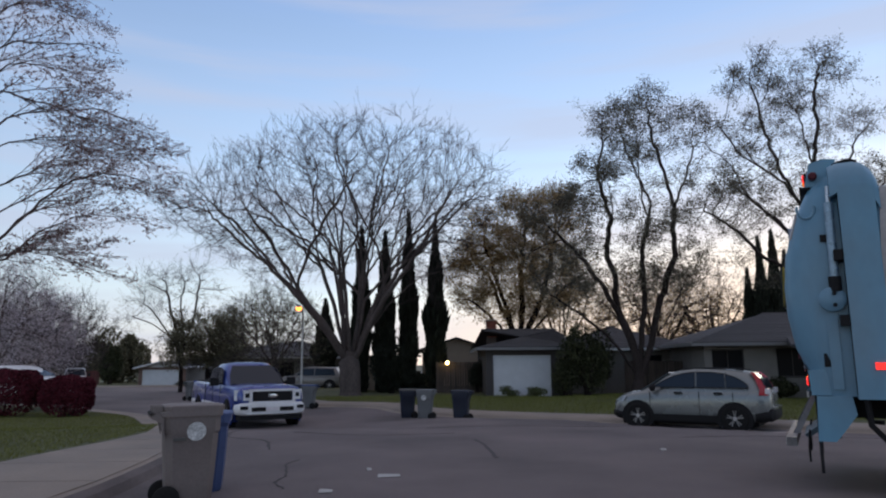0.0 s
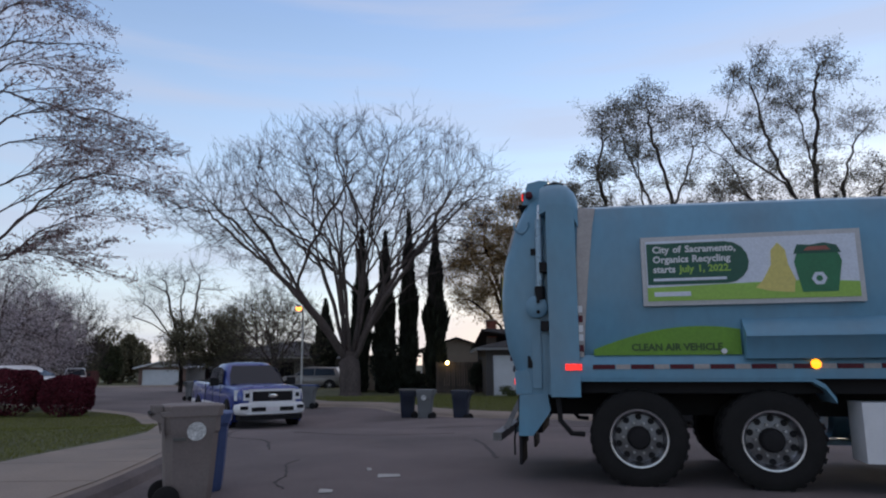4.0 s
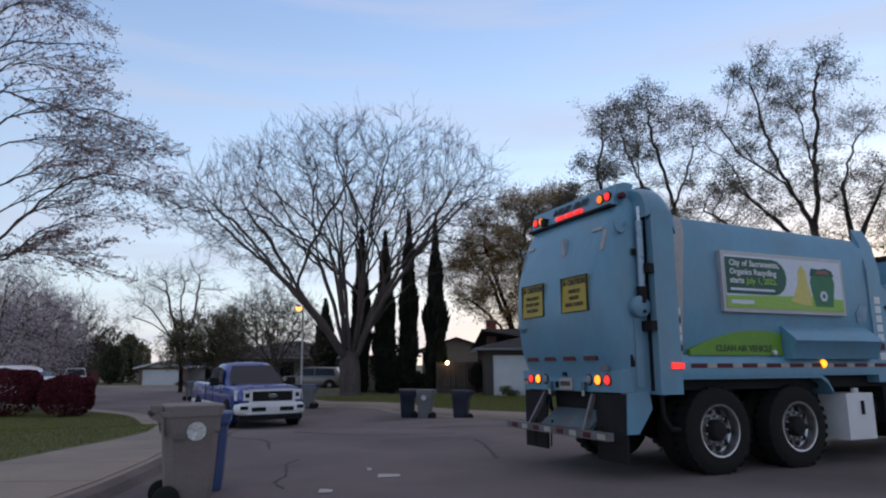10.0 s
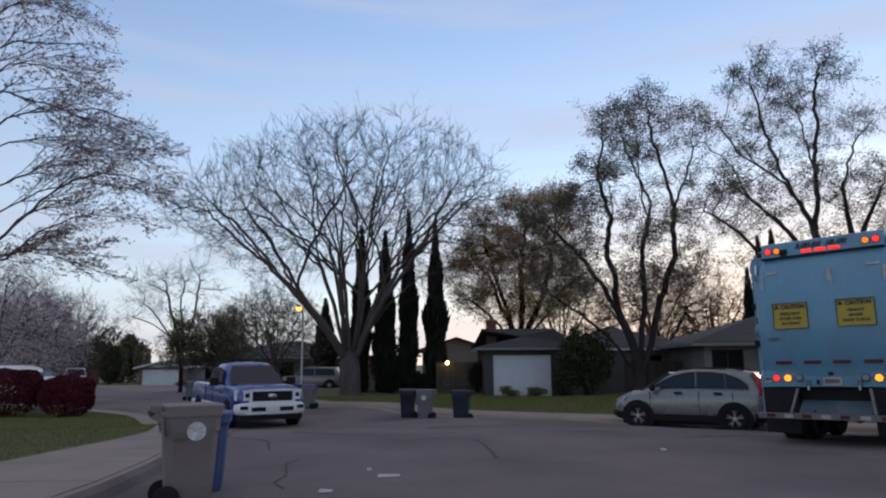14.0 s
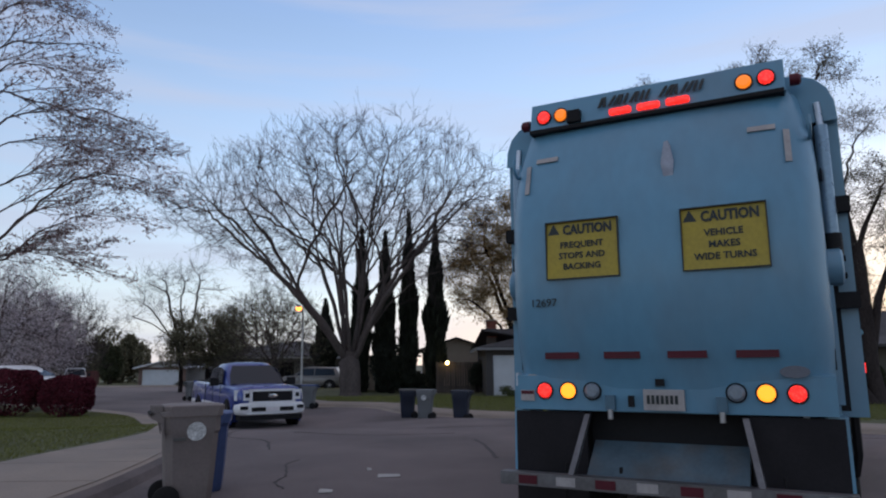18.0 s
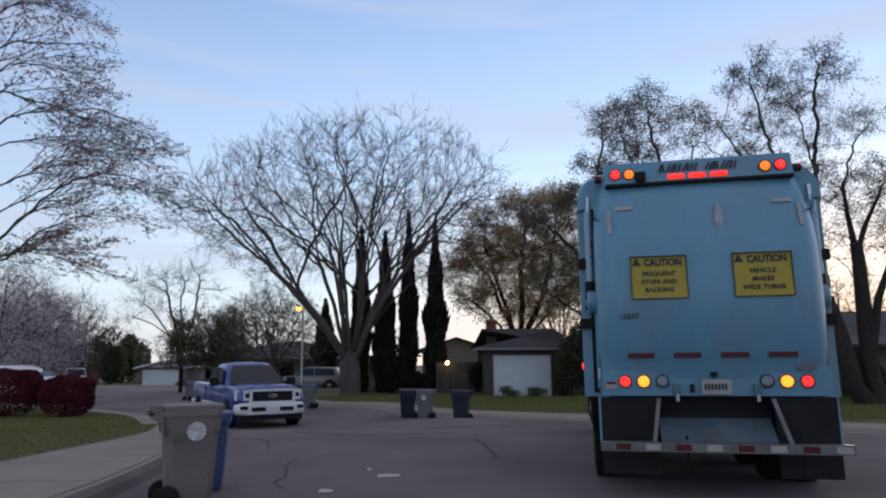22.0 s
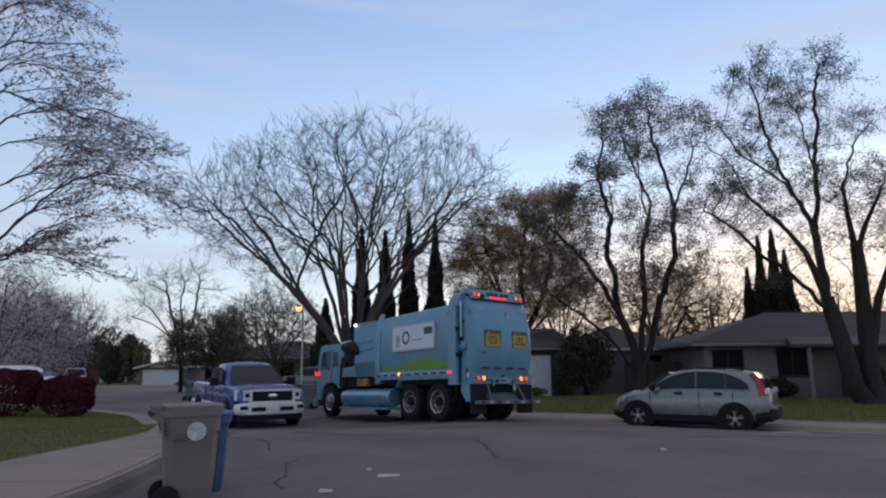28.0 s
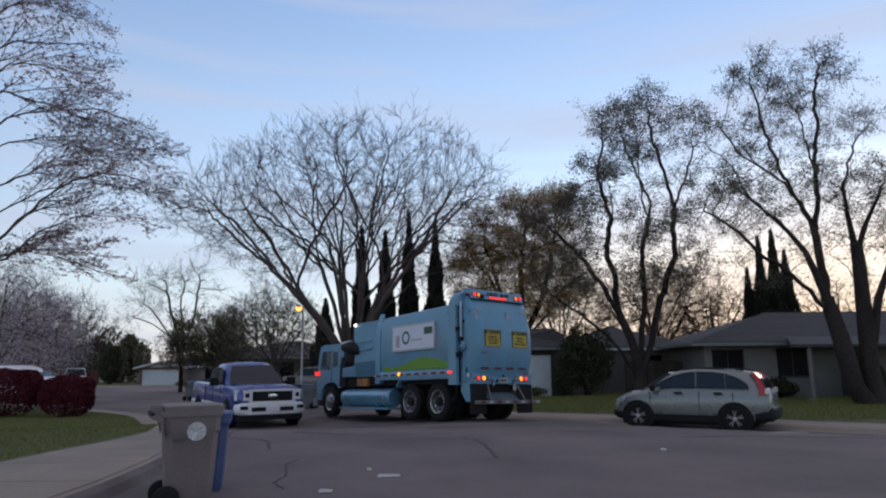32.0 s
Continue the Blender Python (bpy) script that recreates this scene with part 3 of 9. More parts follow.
def tail_ring(z):
    b, w = tail_x(z), float(np.interp(z, [0.98, 2.85, 3.28, 3.48], [1.12, 1.12, 1.06, 0.95]))
    q = min(0.95, w - 0.14)
    half = [(-0.93, w), (b + 0.34, w), (b + 0.18, w - 0.02), (b + 0.07, q + 0.07), (b + 0.015, q), (b, q - 0.12), (b - 0.014, 0.3)]
    return [(x, y, z) for x, y in half] + [(x, -y, z) for x, y in half[::-1]]


tailgate = part("tailgate", loft([tail_ring(z) for z in (0.98, 1.05, 1.2, 1.35, 1.5, 1.68, 1.85, 2.0, 2.15, 2.32, 2.5, 2.7, 2.9, 3.08, 3.24, 3.38, 3.48)]), TRUCK_BLUE, truck, smooth=35)
body = part("body", loft([[(x, s * y, z) for s, y, z in [(1, 1.17, 1.38), (1, 1.235, 1.6), (1, 1.25, 2.3), (1, 1.23, 2.9), (1, 1.14, t - 0.08), (1, 0.9, t)] + [(-1, 0.9, t), (-1, 1.14, t - 0.08), (-1, 1.23, 2.9), (-1, 1.25, 2.3), (-1, 1.235, 1.6), (-1, 1.17, 1.38)]] for x, t in ((-0.62, 3.20), (0.2, 3.19), (1.2, 3.17), (2.2, 3.15), (2.95, 3.13))]), TRUCK_BLUE, truck, smooth=30)
for s in (1, -1):
    post = part("tailgate_post", prism([(-0.60, 0.96), (-0.60, 3.12), (-0.66, 3.16), (-0.84, 3.18), (-0.93, 3.16), (-0.93, 0.96)], "y", s * 1.08, s * 1.285), TRUCK_BLUE, truck, bevel=0.02, steps=2)
    part("seam", bx(-0.935, -0.925, s * 1.1, s * 1.18, 1.0, 3.2), BLACK_STEEL, post)
    part("cylinder", tube([(-1.03, s * 1.17, 2.18), (-1.02, s * 1.17, 3.02)], 0.045, 12), CYLINDER, post, "grey hydraulic cylinder")
    part("rod", tube([(-1.02, s * 1.17, 3.0), (-1.01, s * 1.16, 3.2)], 0.024, 8), ALLOY, post)
    part("cylinder_head", tube([(-1.03, s * 1.17, 2.06), (-1.03, s * 1.17, 2.22)], 0.062, 10), BLACK_STEEL, post)
    part("hinge_box", bx(-1.02, -0.94, min(s * 1.12, s * 1.3), max(s * 1.12, s * 1.3), 2.38, 2.49), BLACK_STEEL, post, bevel=0.01)
    part("hinge_box", bx(-1.02, -0.94, min(s * 1.12, s * 1.3), max(s * 1.12, s * 1.3), 1.70, 1.81), BLACK_STEEL, post, bevel=0.01)
    part("latch_plate", lathe([(0.13, s * 1.1), (0.13, s * 1.2), (0.11, s * 1.215)], "y", 16, (-1.07, 0, 1.98)), TRUCK_BLUE, post)
    for zz in (1.92, 2.04):
        part("bolt", lathe([(0.022, s * 1.21), (0.022, s * 1.235)], "y", 8, (-1.05, 0, zz)), BLACK_STEEL, post)
    part("lift_eye", tube([(-1.24 + 0.085 * math.cos(a * math.pi / 8), s * 1.09, 2.98 + 0.1 * math.sin(a * math.pi / 8)) for a in range(7, 18)], 0.014, 6), TRUCK_BLUE, post)
    part("recess_plate", bx(-1.02, -0.94, min(s * 1.06, s * 1.088), max(s * 1.06, s * 1.088), 1.9, 3.1), TRUCK_BLUE, post)
    part("recess_plate", bx(-0.985, -0.94, min(s * 1.06, s * 1.088), max(s * 1.06, s * 1.088), 1.0, 1.9), TRUCK_BLUE, post)
    part("edge_tape", loft([[(tail_x(z) + d, s * y, z) for d, y in ((-0.016, 0.70), (-0.008, 0.88), (0.03, 0.88), (0.03, 0.70))] for z in (2.945, 2.985)]), TAPE_WHITE, tailgate, "faded pale strip at the upper corner")
    part("edge_tape", loft([[(tail_x(z) + d, s * y, z) for d, y in ((-0.004, 0.925), (0.012, 0.965), (0.07, 0.965), (0.07, 0.925))] for z in (2.68, 2.8, 2.93)]), TAPE_WHITE, tailgate, "faded pale strip at the upper corner")
    part("lock_bar", bx(-1.14, -1.04, min(s * 1.08, s * 1.14), max(s * 1.08, s * 1.14), 1.05, 1.85), TRUCK_BLUE, post, bevel=0.012)
    part("guide_slot", bx(-1.13, -1.06, min(s * 1.135, s * 1.142), max(s * 1.135, s * 1.142), 2.6, 2.68), BLACK_STEEL, post)
    part("hook_block", bx(-1.2, -1.12, min(s * 1.07, s * 1.11), max(s * 1.07, s * 1.11), 1.28, 1.42), BLACK_STEEL, post, bevel=0.008)
    part("side_marker", lathe([(0.045, s * 1.0), (0.045, s * 1.06), (0.03, s * 1.075)], "y", 12, (-1.14, 0, 3.36)), TAPE_RED, truck)
    if s < 0:
        tape = part("body_tape", loft([[(a, s * 1.254, z), (b, s * 1.254 if z < 2.95 else s * (1.254 - (z - 2.9) * 0.42), z), (b, s * 1.1, z), (a, s * 1.1, z)] for a, b, z in ((-0.66, -0.55, 1.40), (-0.64, -0.52, 1.8), (-0.61, -0.47, 2.3), (-0.57, -0.40, 2.9), (-0.55, -0.36, 3.12))]), TAPE_WHITE, truck, "faded pale reflective strip on the body")
        for k, (z, mat) in enumerate(((1.46, TAPE_RED), (1.58, BOX_WHITE), (1.68, BOX_WHITE), (1.79, TAPE_RED), (1.90, BOX_WHITE))):
            part("decal", bx(-0.635, -0.55, s * 1.262, s * 1.25, z, z + 0.075), mat, tape)
    fp = part("front_post", loft([[(2.90, s * 1.1, z), (2.90, s * w, z), (3.17, s * w, z), (3.17, s * 1.05, z)] for z, w in ((1.06, 1.27), (2.6, 1.27), (3.0, 1.2), (3.24, 1.09))]), TRUCK_BLUE, truck, bevel=0.015)
    for k in range(7 if s < 0 else 0):
        part("decal", bx(2.98, 3.1, min(s * 1.265, s * 1.275), max(s * 1.265, s * 1.275), 1.36 + k * 0.13, 1.46 + k * 0.13), TAPE_RED if k == 1 else BOX_WHITE, fp)
    rail = part("side_rail", prism([(s * 1.2, 1.16), (s * 1.275, 1.16), (s * 1.285, 1.28), (s * 1.275, 1.34), (s * 1.235, 1.42), (s * 1.2, 1.42)], "x", -0.83, 2.9), TRUCK_BLUE, truck, bevel=0.008)
    for k in range(9):
        x = -0.46 + k * 0.41
        part("reflector", bx(x, x + 0.24, min(s * 1.28, s * 1.292), max(s * 1.28, s * 1.292), 1.265, 1.315), TAPE_RED, rail)
        part("reflector", bx(x + 0.25, x + 0.40, min(s * 1.28, s * 1.29), max(s * 1.28, s * 1.29), 1.265, 1.315), TAPE_WHITE, rail)
    part("lamp", lathe([(0.05, s * 1.27), (0.05, s * 1.3), (0.03, s * 1.315)], "y", 12, (1.80, 0, 1.31)), LAMP_AMBER, rail, "lit amber side lamp")
    part("lamp", bx(-0.76, -0.58, min(s * 1.28, s * 1.305), max(s * 1.28, s * 1.305), 1.255, 1.325), LAMP_RED, rail, "lit red side lamp", bevel=0.012)
    fender = part("fender", loft([[(x, s * 0.75, z), (x, s * 1.265, z), (x, s * 1.265, z - 0.05), (x, s * 0.75, z - 0.05)] for x, z in ((-0.84, 1.14), (-0.7, 1.18), (1.75, 1.18), (1.88, 1.1), (1.97, 0.96))]), TRUCK_BLUE, truck)

# top hinge box and visor with the rear lamps
part("top_box", loft([[(x, q * y, z + dz) for q, y, z in [(1, 1.284, 3.1), (1, 1.275, 3.24), (1, 1.235, 3.35), (1, 1.16, 3.43), (1, 1.05, 3.475), (1, 0.9, 3.49)] + [(-1, 0.9, 3.49), (-1, 1.05, 3.475), (-1, 1.16, 3.43), (-1, 1.235, 3.35), (-1, 1.275, 3.24), (-1, 1.284, 3.1)]] for x, dz in ((-0.56, -0.22), (-0.60, -0.12), (-0.68, -0.03), (-0.76, 0.0), (-0.92, 0.0), (-1.0, -0.04))]), TRUCK_BLUE, truck, "rounded hoop over the tailgate hinge", smooth=40)
part("top_yoke", prism([(-0.98, 3.36), (-0.70, 3.36), (-0.72, 3.47), (-0.82, 3.50), (-0.95, 3.46)], "y", -1.09, -0.96), BLACK_STEEL, truck)
part("top_yoke", prism([(-0.98, 3.36), (-0.70, 3.36), (-0.72, 3.47), (-0.82, 3.50), (-0.95, 3.46)], "y", 0.96, 1.09), BLACK_STEEL, truck)
visor = part("visor", prism([(-1.02, 3.26), (-1.23, 3.26), (-1.165, 3.525), (-1.02, 3.56), (-0.9, 3.54)], "y", -0.97, 0.97), TRUCK_BLUE, truck, bevel=0.01)
part("visor_lip", bx(-1.28, -1.17, -0.96, 0.96, 3.235, 3.265), BLACK_STEEL, visor)


def rear_lamp(y, z, r, mat, parent, name="rear_lamp", label="", ring=True):
    x = -1.215 if z > 3 else tail_x(z) - 0.02
    ob = part(name, lathe([(r, x + 0.03), (r, x - 0.015), (r * 0.7, x - 0.03)], "x", 16, (0, y, z)), mat, parent, label)
    if ring:
        part("bezel", lathe([(r * 1.05, x + 0.02), (r * 1.22, x + 0.02), (r * 1.22, x - 0.012), (r * 1.05, x - 0.012)], "x", 16, (0, y, z), cap=False), BLACK_STEEL, ob)
    return ob


for s in (1, -1):
    rear_lamp(s * 0.85, 3.385, 0.052, LAMP_RED, visor, label="lit red rear lamp")
    rear_lamp(s * 0.70, 3.38, 0.052, FLASH_AMBER, visor, label="amber flashing lamp")
    rear_lamp(s * 0.865, 1.128, 0.054, LAMP_RED, tailgate, label="lit red rear lamp")
    rear_lamp(s * 0.68, 1.128, 0.056, TURN_AMBER, tailgate, label="amber turn lamp")
    rear_lamp(s * 0.495, 1.128, 0.056, LENS_CLEAR, tailgate, label="clear reversing lamp")
for y in (0.21, -0.01, -0.23):
    part("light_bar", loft([[(-1.21 - d, y + 0.088 * c * k, 3.325 + 0.028 * q * k) for c, q in ((-1, -0.6), (-0.8, -1), (0.8, -1), (1, -0.6), (1, 0.6), (0.8, 1), (-0.8, 1), (-1, 0.6))] for d, k in ((-0.02, 1), (0.03, 1), (0.04, 0.8))]), LAMP_RED, visor, "lit red light bar")
part("camera_box", bx(-1.27, -1.17, 0.53, 0.64, 3.29, 3.39), BLACK_STEEL, visor, bevel=0.01)
# slanted strokes stand in for a maker's name
for k, y in enumerate((0.38, 0.30, 0.22, 0.13, 0.05, -0.10, -0.18, -0.26, -0.35)):
    for dy in (0.0, 0.042):
        part("nameplate_stroke", loft([[(-1.214, y + e - dy, 3.385) for e in (0.011, -0.011)] + [(-1.222, y + e - dy, 3.385) for e in (-0.011, 0.011)], [(-1.19, y + e - dy - 0.03 - 0.02 * (k % 2) + 0.6 * dy * (k % 3 == 0), 3.475) for e in (0.011, -0.011)] + [(-1.198, y + e - dy - 0.03 - 0.02 * (k % 2) + 0.6 * dy * (k % 3 == 0), 3.475) for e in (-0.011, 0.011)]]), LETTER_DARK, visor)

# lower rear: light panel, bumper, flaps
panel = part("lamp_panel", prism([(-1.16, 0.985), (-1.345, 0.985), (-1.36, 1.24), (-1.16, 1.26)], "y", -1.09, 1.09), TRUCK_BLUE, truck, bevel=0.006)
for y in (0.695, 0.245, -0.205, -0.65):
    part("reflector", bx(tail_x(1.39) - 0.026, tail_x(1.39) + 0.03, y - 0.13, y + 0.13, 1.365, 1.415), TAPE_RED, tailgate, "dark red reflective strip")
for y in (0.36, -0.40):
    part("tow_bracket", bx(-1.395, -1.34, y - 0.035, y + 0.035, 0.995, 1.10), PAINT_SHADE, panel, bevel=0.006)
    part("tow_pin", tube([(-1.385, y, 0.93), (-1.385, y, 1.0)], 0.02, 8), STEEL, panel)
plate = part("number_plate", bx(-1.385, -1.35, -0.16, 0.12, 1.0, 1.145), TAPE_WHITE, panel, "white number plate with illegible marks", bevel=0.004)
for k in range(7):
    part("plate_mark", bx(-1.39, -1.38, 0.075 - k * 0.032, 0.095 - k * 0.032, 1.045, 1.105), LETTER_DARK, plate)
part("plate_lamp", bx(-1.40, -1.35, -0.03, 0.03, 1.17, 1.22), BLACK_STEEL, panel)
part("connector", bx(-1.385, -1.35, 0.19, 0.23, 1.02, 1.10), BLACK_STEEL, panel)
part("oval_badge", lathe([(0.09, tail_x(1.27) - 0.002), (0.09, tail_x(1.27) - 0.012)], "x", 16, (0, 0, 0)), surf("grey_badge", (0.12, 0.13, 0.16), 0.4), tailgate).matrix_local = pose(-0.01, -0.86, 1.27) @ Matrix.Diagonal((1, 1, 0.45, 1))
part("warning_sticker", bx(-1.29, -1.20, 1.112, 1.128, 1.16, 1.26), BOX_WHITE, tailgate)
part("warning_sticker", bx(-1.367, -1.355, 0.95, 1.06, 1.05, 1.13), TAPE_WHITE, panel)
part("sticker_band", bx(-1.371, -1.36, 0.955, 1.055, 1.10, 1.125), TAPE_RED, panel)
part("warning_sticker", bx(tail_x(1.2) - 0.004, tail_x(1.2) + 0.05, 0.93, 1.0, 1.17, 1.25), TAPE_WHITE, tailgate)
for s in (1, -1):
    part("mudflap", bx(-1.32, -1.29, min(s * 0.56, s * 1.12), max(s * 0.56, s * 1.12), 0.20, 0.97), MUDFLAP, truck, "dusty black rubber mudflap", bevel=0.006)
    part("flap_strut", loft([[(-1.36, s * y, 0.96) for y in (0.52, 0.56)] + [(-1.3, s * y, 0.96) for y in (0.56, 0.52)], [(-1.57, s * y, 0.55) for y in (0.60, 0.64)] + [(-1.5, s * y, 0.55) for y in (0.64, 0.60)]]), DARK_STEEL, truck)
    part("rear_guard", prism([(-1.30, 0.98), (-0.98, 0.98), (-0.95, 0.80), (-1.05, 0.66), (-1.16, 0.52), (-1.32, 0.52)], "y", s * 1.02, s * 1.14), TRUCK_BLUE, truck, "light blue guard plate under the tailgate", bevel=0.012)
bumper = part("rear_bumper", bx(-1.62, -1.52, -1.14, 1.14, 0.46, 0.55), DARK_STEEL, truck, "steel rear bumper with red and white tape", bevel=0.008)
for k in range(8):
    part("tape", bx(-1.628, -1.615, -1.12 + k * 0.282, -0.98 + k * 0.282, 0.475, 0.535), TAPE_RED if k % 2 else TAPE_WHITE, bumper)
part("chute_back", bx(-1.16, -1.1, -0.56, 0.56, 0.5, 0.97), BLACK_STEEL, truck)
part("chute_panel", prism([(-1.16, 0.755), (-1.46, 0.52), (-1.42, 0.49), (-1.12, 0.705)], "y", -0.54, 0.54), CHUTE_PAINT, truck, "scuffed blue chute plate over the bumper, darkened for the tailgate's shade")
for s in (0.3, -0.75, 0.7):
    part("dangling_chain", tube([(-1.4, s, 0.6), (-1.42, s, 0.42), (-1.42, s + 0.01, 0.26)], 0.012, 5), BLACK_STEEL, truck)
part("frame_rail", bx(-1.1, 6.9, 0.34, 0.46, 0.72, 1.0), BLACK_STEEL, truck)
part("frame_rail", bx(-1.1, 6.9, -0.46, -0.34, 0.72, 1.0), BLACK_STEEL, truck)
part("underbody", bx(-1.0, 5.2, -1.1, 1.1, 1.0, 1.39), BLACK_STEEL, truck)
for x in (0, 1.35, 6.33):
    part("axle", tube([(x, -0.9, 0.52), (x, -0.2, 0.52), (x, 0, 0.54), (x, 0.2, 0.52), (x, 0.9, 0.52)], [0.09, 0.1, 0.22, 0.1, 0.09], 12), BLACK_STEEL, truck)

# caution signs on the tailgate
for y0, lines in ((0.205, ("FREQUENT", "STOPS AND", "BACKING")), (-0.785, ("VEHICLE", "MAKES", "WIDE TURNS"))):
    z0, z1 = 1.957, 2.402
    xs = [tail_x(z0) - 0.03, tail_x(z1) - 0.03]
    sign = part("caution_sign", loft([[(xs[0], y0, z0), (xs[0], y0 + 0.555, z0), (xs[0] + 0.02, y0 + 0.555, z0), (xs[0] + 0.02, y0, z0)], [(xs[1], y0, z1), (xs[1], y0 + 0.555, z1), (xs[1] + 0.02, y0 + 0.555, z1), (xs[1] + 0.02, y0, z1)]]), CAUTION, tailgate, "yellow caution sign with black lettering")
    face = Matrix(((0, 0, -1, 0), (-1, 0, 0, 0), (0, 1, 0, 0), (0, 0, 0, 1)))
    mid = y0 + 0.2775

    def on_sign(z, y=mid):
        return Matrix.Translation((float(np.interp(z, (z0, z1), xs)) - 0.004, y, z)) @ face
    lettering("caution_word", "CAUTION", 0.1, on_sign(2.300, mid - 0.045), LETTER_DARK, sign, width=0.37, bold=0.004)
    part("warning_triangle", prism([(mid + 0.262, 2.303), (mid + 0.168, 2.303), (mid + 0.215, 2.388)], "x", xs[1] - 0.005, xs[1] - 0.001), LETTER_DARK, sign)
    part("sign_rule", bx(xs[1] - 0.002, xs[1] + 0.004, y0, y0 + 0.555, 2.277, 2.283), LETTER_DARK, sign)
    for a, b, c, d in ((0, 0.555, 0, 0.008), (0, 0.555, 0.437, 0.445), (0, 0.008, 0, 0.445), (0.547, 0.555, 0, 0.445)):
        part("sign_border", bx(min(xs) - 0.004, max(xs) + 0.002, y0 + a, y0 + b, z0 + c, z0 + d), LETTER_DARK, sign)
    for k, words in enumerate(lines):
        lettering("caution_text", words, 0.066, on_sign(2.195 - k * 0.083), LETTER_DARK, sign, bold=0.0015)
lettering("fleet_number", "12697", 0.085, Matrix.Translation((tail_x(1.79) - 0.012, 0.80, 1.76)) @ Matrix(((0, 0, -1, 0), (-1, 0, 0, 0), (0, 1, 0, 0), (0, 0, 0, 1))), LETTER_DARK, tailgate)
part("scuffed_paint", prism([(-0.19, 2.66), (-0.13, 2.64), (-0.11, 2.78), (-0.14, 2.94), (-0.17, 2.95), (-0.2, 2.80)], "x", tail_x(2.72) - 0.026, tail_x(2.72) + 0.05), surf("scuffed_pale_paint", (0.32, 0.34, 0.40), 0.6, var=0.3, scale=9), tailgate)

# advertising panel on the right flank
adv = part("advert_frame", bx(0.12, 2.34, -1.30, -1.24, 1.95, 2.72), FRAME_GREY, truck, "white framed advertising panel", bevel=0.01)
part("advert_sheet", bx(0.17, 2.29, -1.306, -1.298, 2.0, 2.67), SIGN_WHITE, adv)
part("advert_ground", prism([(0.17, 2.0), (2.29, 2.0), (2.29, 2.16), (1.8, 2.19), (0.9, 2.17), (0.17, 2.15)], "y", -1.310, -1.304), SIGN_LIME, adv)
part("advert_bubble", prism([(0.18, 2.18), (0.98, 2.18)] + [(1.0 + 0.235 * math.cos(a * math.pi / 8), 2.41 + 0.23 * math.sin(a * math.pi / 8)) for a in range(-4, 5)] + [(0.18, 2.64)], "y", -1.312, -1.302), SIGN_GREEN, adv)
flank = Matrix(((1, 0, 0, 0), (0, 0, -1, 0), (0, 1, 0, 0), (0, 0, 0, 1)))
for words, x, z, mat in (("City of Sacramento,", 0.24, 2.535, BOX_WHITE), ("Organics Recycling", 0.24, 2.425, BOX_WHITE), ("starts", 0.24, 2.315, BOX_WHITE), ("July 1, 2022.", 0.52, 2.315, SIGN_LIME)):
    for word in words.split():
        ob = lettering("advert_text", word, 0.105, Matrix.Translation((x, -1.3145, z)) @ flank, mat, adv, align="LEFT", bold=0.003)
        x += max(v.co.x for v in ob.data.vertices) + 0.035
part("small_print", bx(0.24, 1.0, -1.316, -1.311, 2.22, 2.25), SIGN_WHITE, adv)
part("small_print", bx(0.24, 0.62, -1.316, -1.309, 2.05, 2.10), SIGN_WHITE, adv)
part("bucket", prism([(1.74, 2.06), (2.08, 2.06), (2.14, 2.38), (2.10, 2.50), (1.72, 2.50), (1.68, 2.38)], "y", -1.313, -1.303), surf("sign_mid_green", (0.02, 0.16, 0.07), 0.5), adv, bevel=0.003)
part("bucket_rim", prism([(1.68, 2.47), (2.14, 2.47), (2.10, 2.55), (1.98, 2.58), (1.84, 2.56), (1.72, 2.57)], "y", -1.316, -1.304), SIGN_GREEN, adv)
part("bucket_mark", lathe([(0.035, -1.317), (0.075, -1.317), (0.075, -1.31), (0.035, -1.31)], "y", 6, (1.91, 0, 2.2), cap=False), SIGN_WHITE, adv)
part("bucket_scraps", prism([(1.78, 2.50), (2.04, 2.50), (2.0, 2.545), (1.82, 2.54)], "y", -1.319, -1.312), surf("sign_dull_red", (0.3, 0.09, 0.07), 0.5), adv)
part("pear", prism([(1.42, 2.08), (1.66, 2.06), (1.68, 2.2), (1.62, 2.36), (1.60, 2.52), (1.53, 2.60), (1.46, 2.52), (1.45, 2.36), (1.36, 2.2), (1.28, 2.12)], "y", -1.313, -1.303), YELLOW_PEAR, adv, bevel=0.003)
hump = [(-0.44 + 1.54 * t, 1.425 + 0.30 * math.sin(math.pi * min(1, t * 0.62 + 0.05)) ** 0.9) for t in [k / 12 for k in range(13)]]
part("green_swoosh", prism([(-0.44, 1.415), *hump, (1.10, 1.415)], "y", -1.262, -1.2), LEAF_LIME, truck, "lime green swoosh decal")
lettering("swoosh_text", "CLEAN AIR VEHICLE", 0.105, Matrix.Translation((0.44, -1.264, 1.465)) @ flank, LETTER_GREEN, truck, bold=0.004)
part("step_box", prism([(-1.24, 1.37), (-1.37, 1.37), (-1.44, 1.585), (-1.46, 1.60), (-1.45, 1.63), (-1.24, 1.80)], "x", 1.12, 2.78), TRUCK_BLUE, truck, "light blue tool shelf along the flank", bevel=0.012)
part("clear_marker", lathe([(0.03, -1.27), (0.03, -1.31)], "y", 8, (0.92, 0, 1.45)), BOX_WHITE, truck)
part("scratched_patch", prism([(2.62, 1.86), (2.8, 1.9), (2.84, 2.1), (2.72, 2.14), (2.6, 2.0)], "y", -1.256, -1.2), surf("worn_pale_paint", (0.19, 0.29, 0.38), 0.6, var=0.3, scale=7), truck)

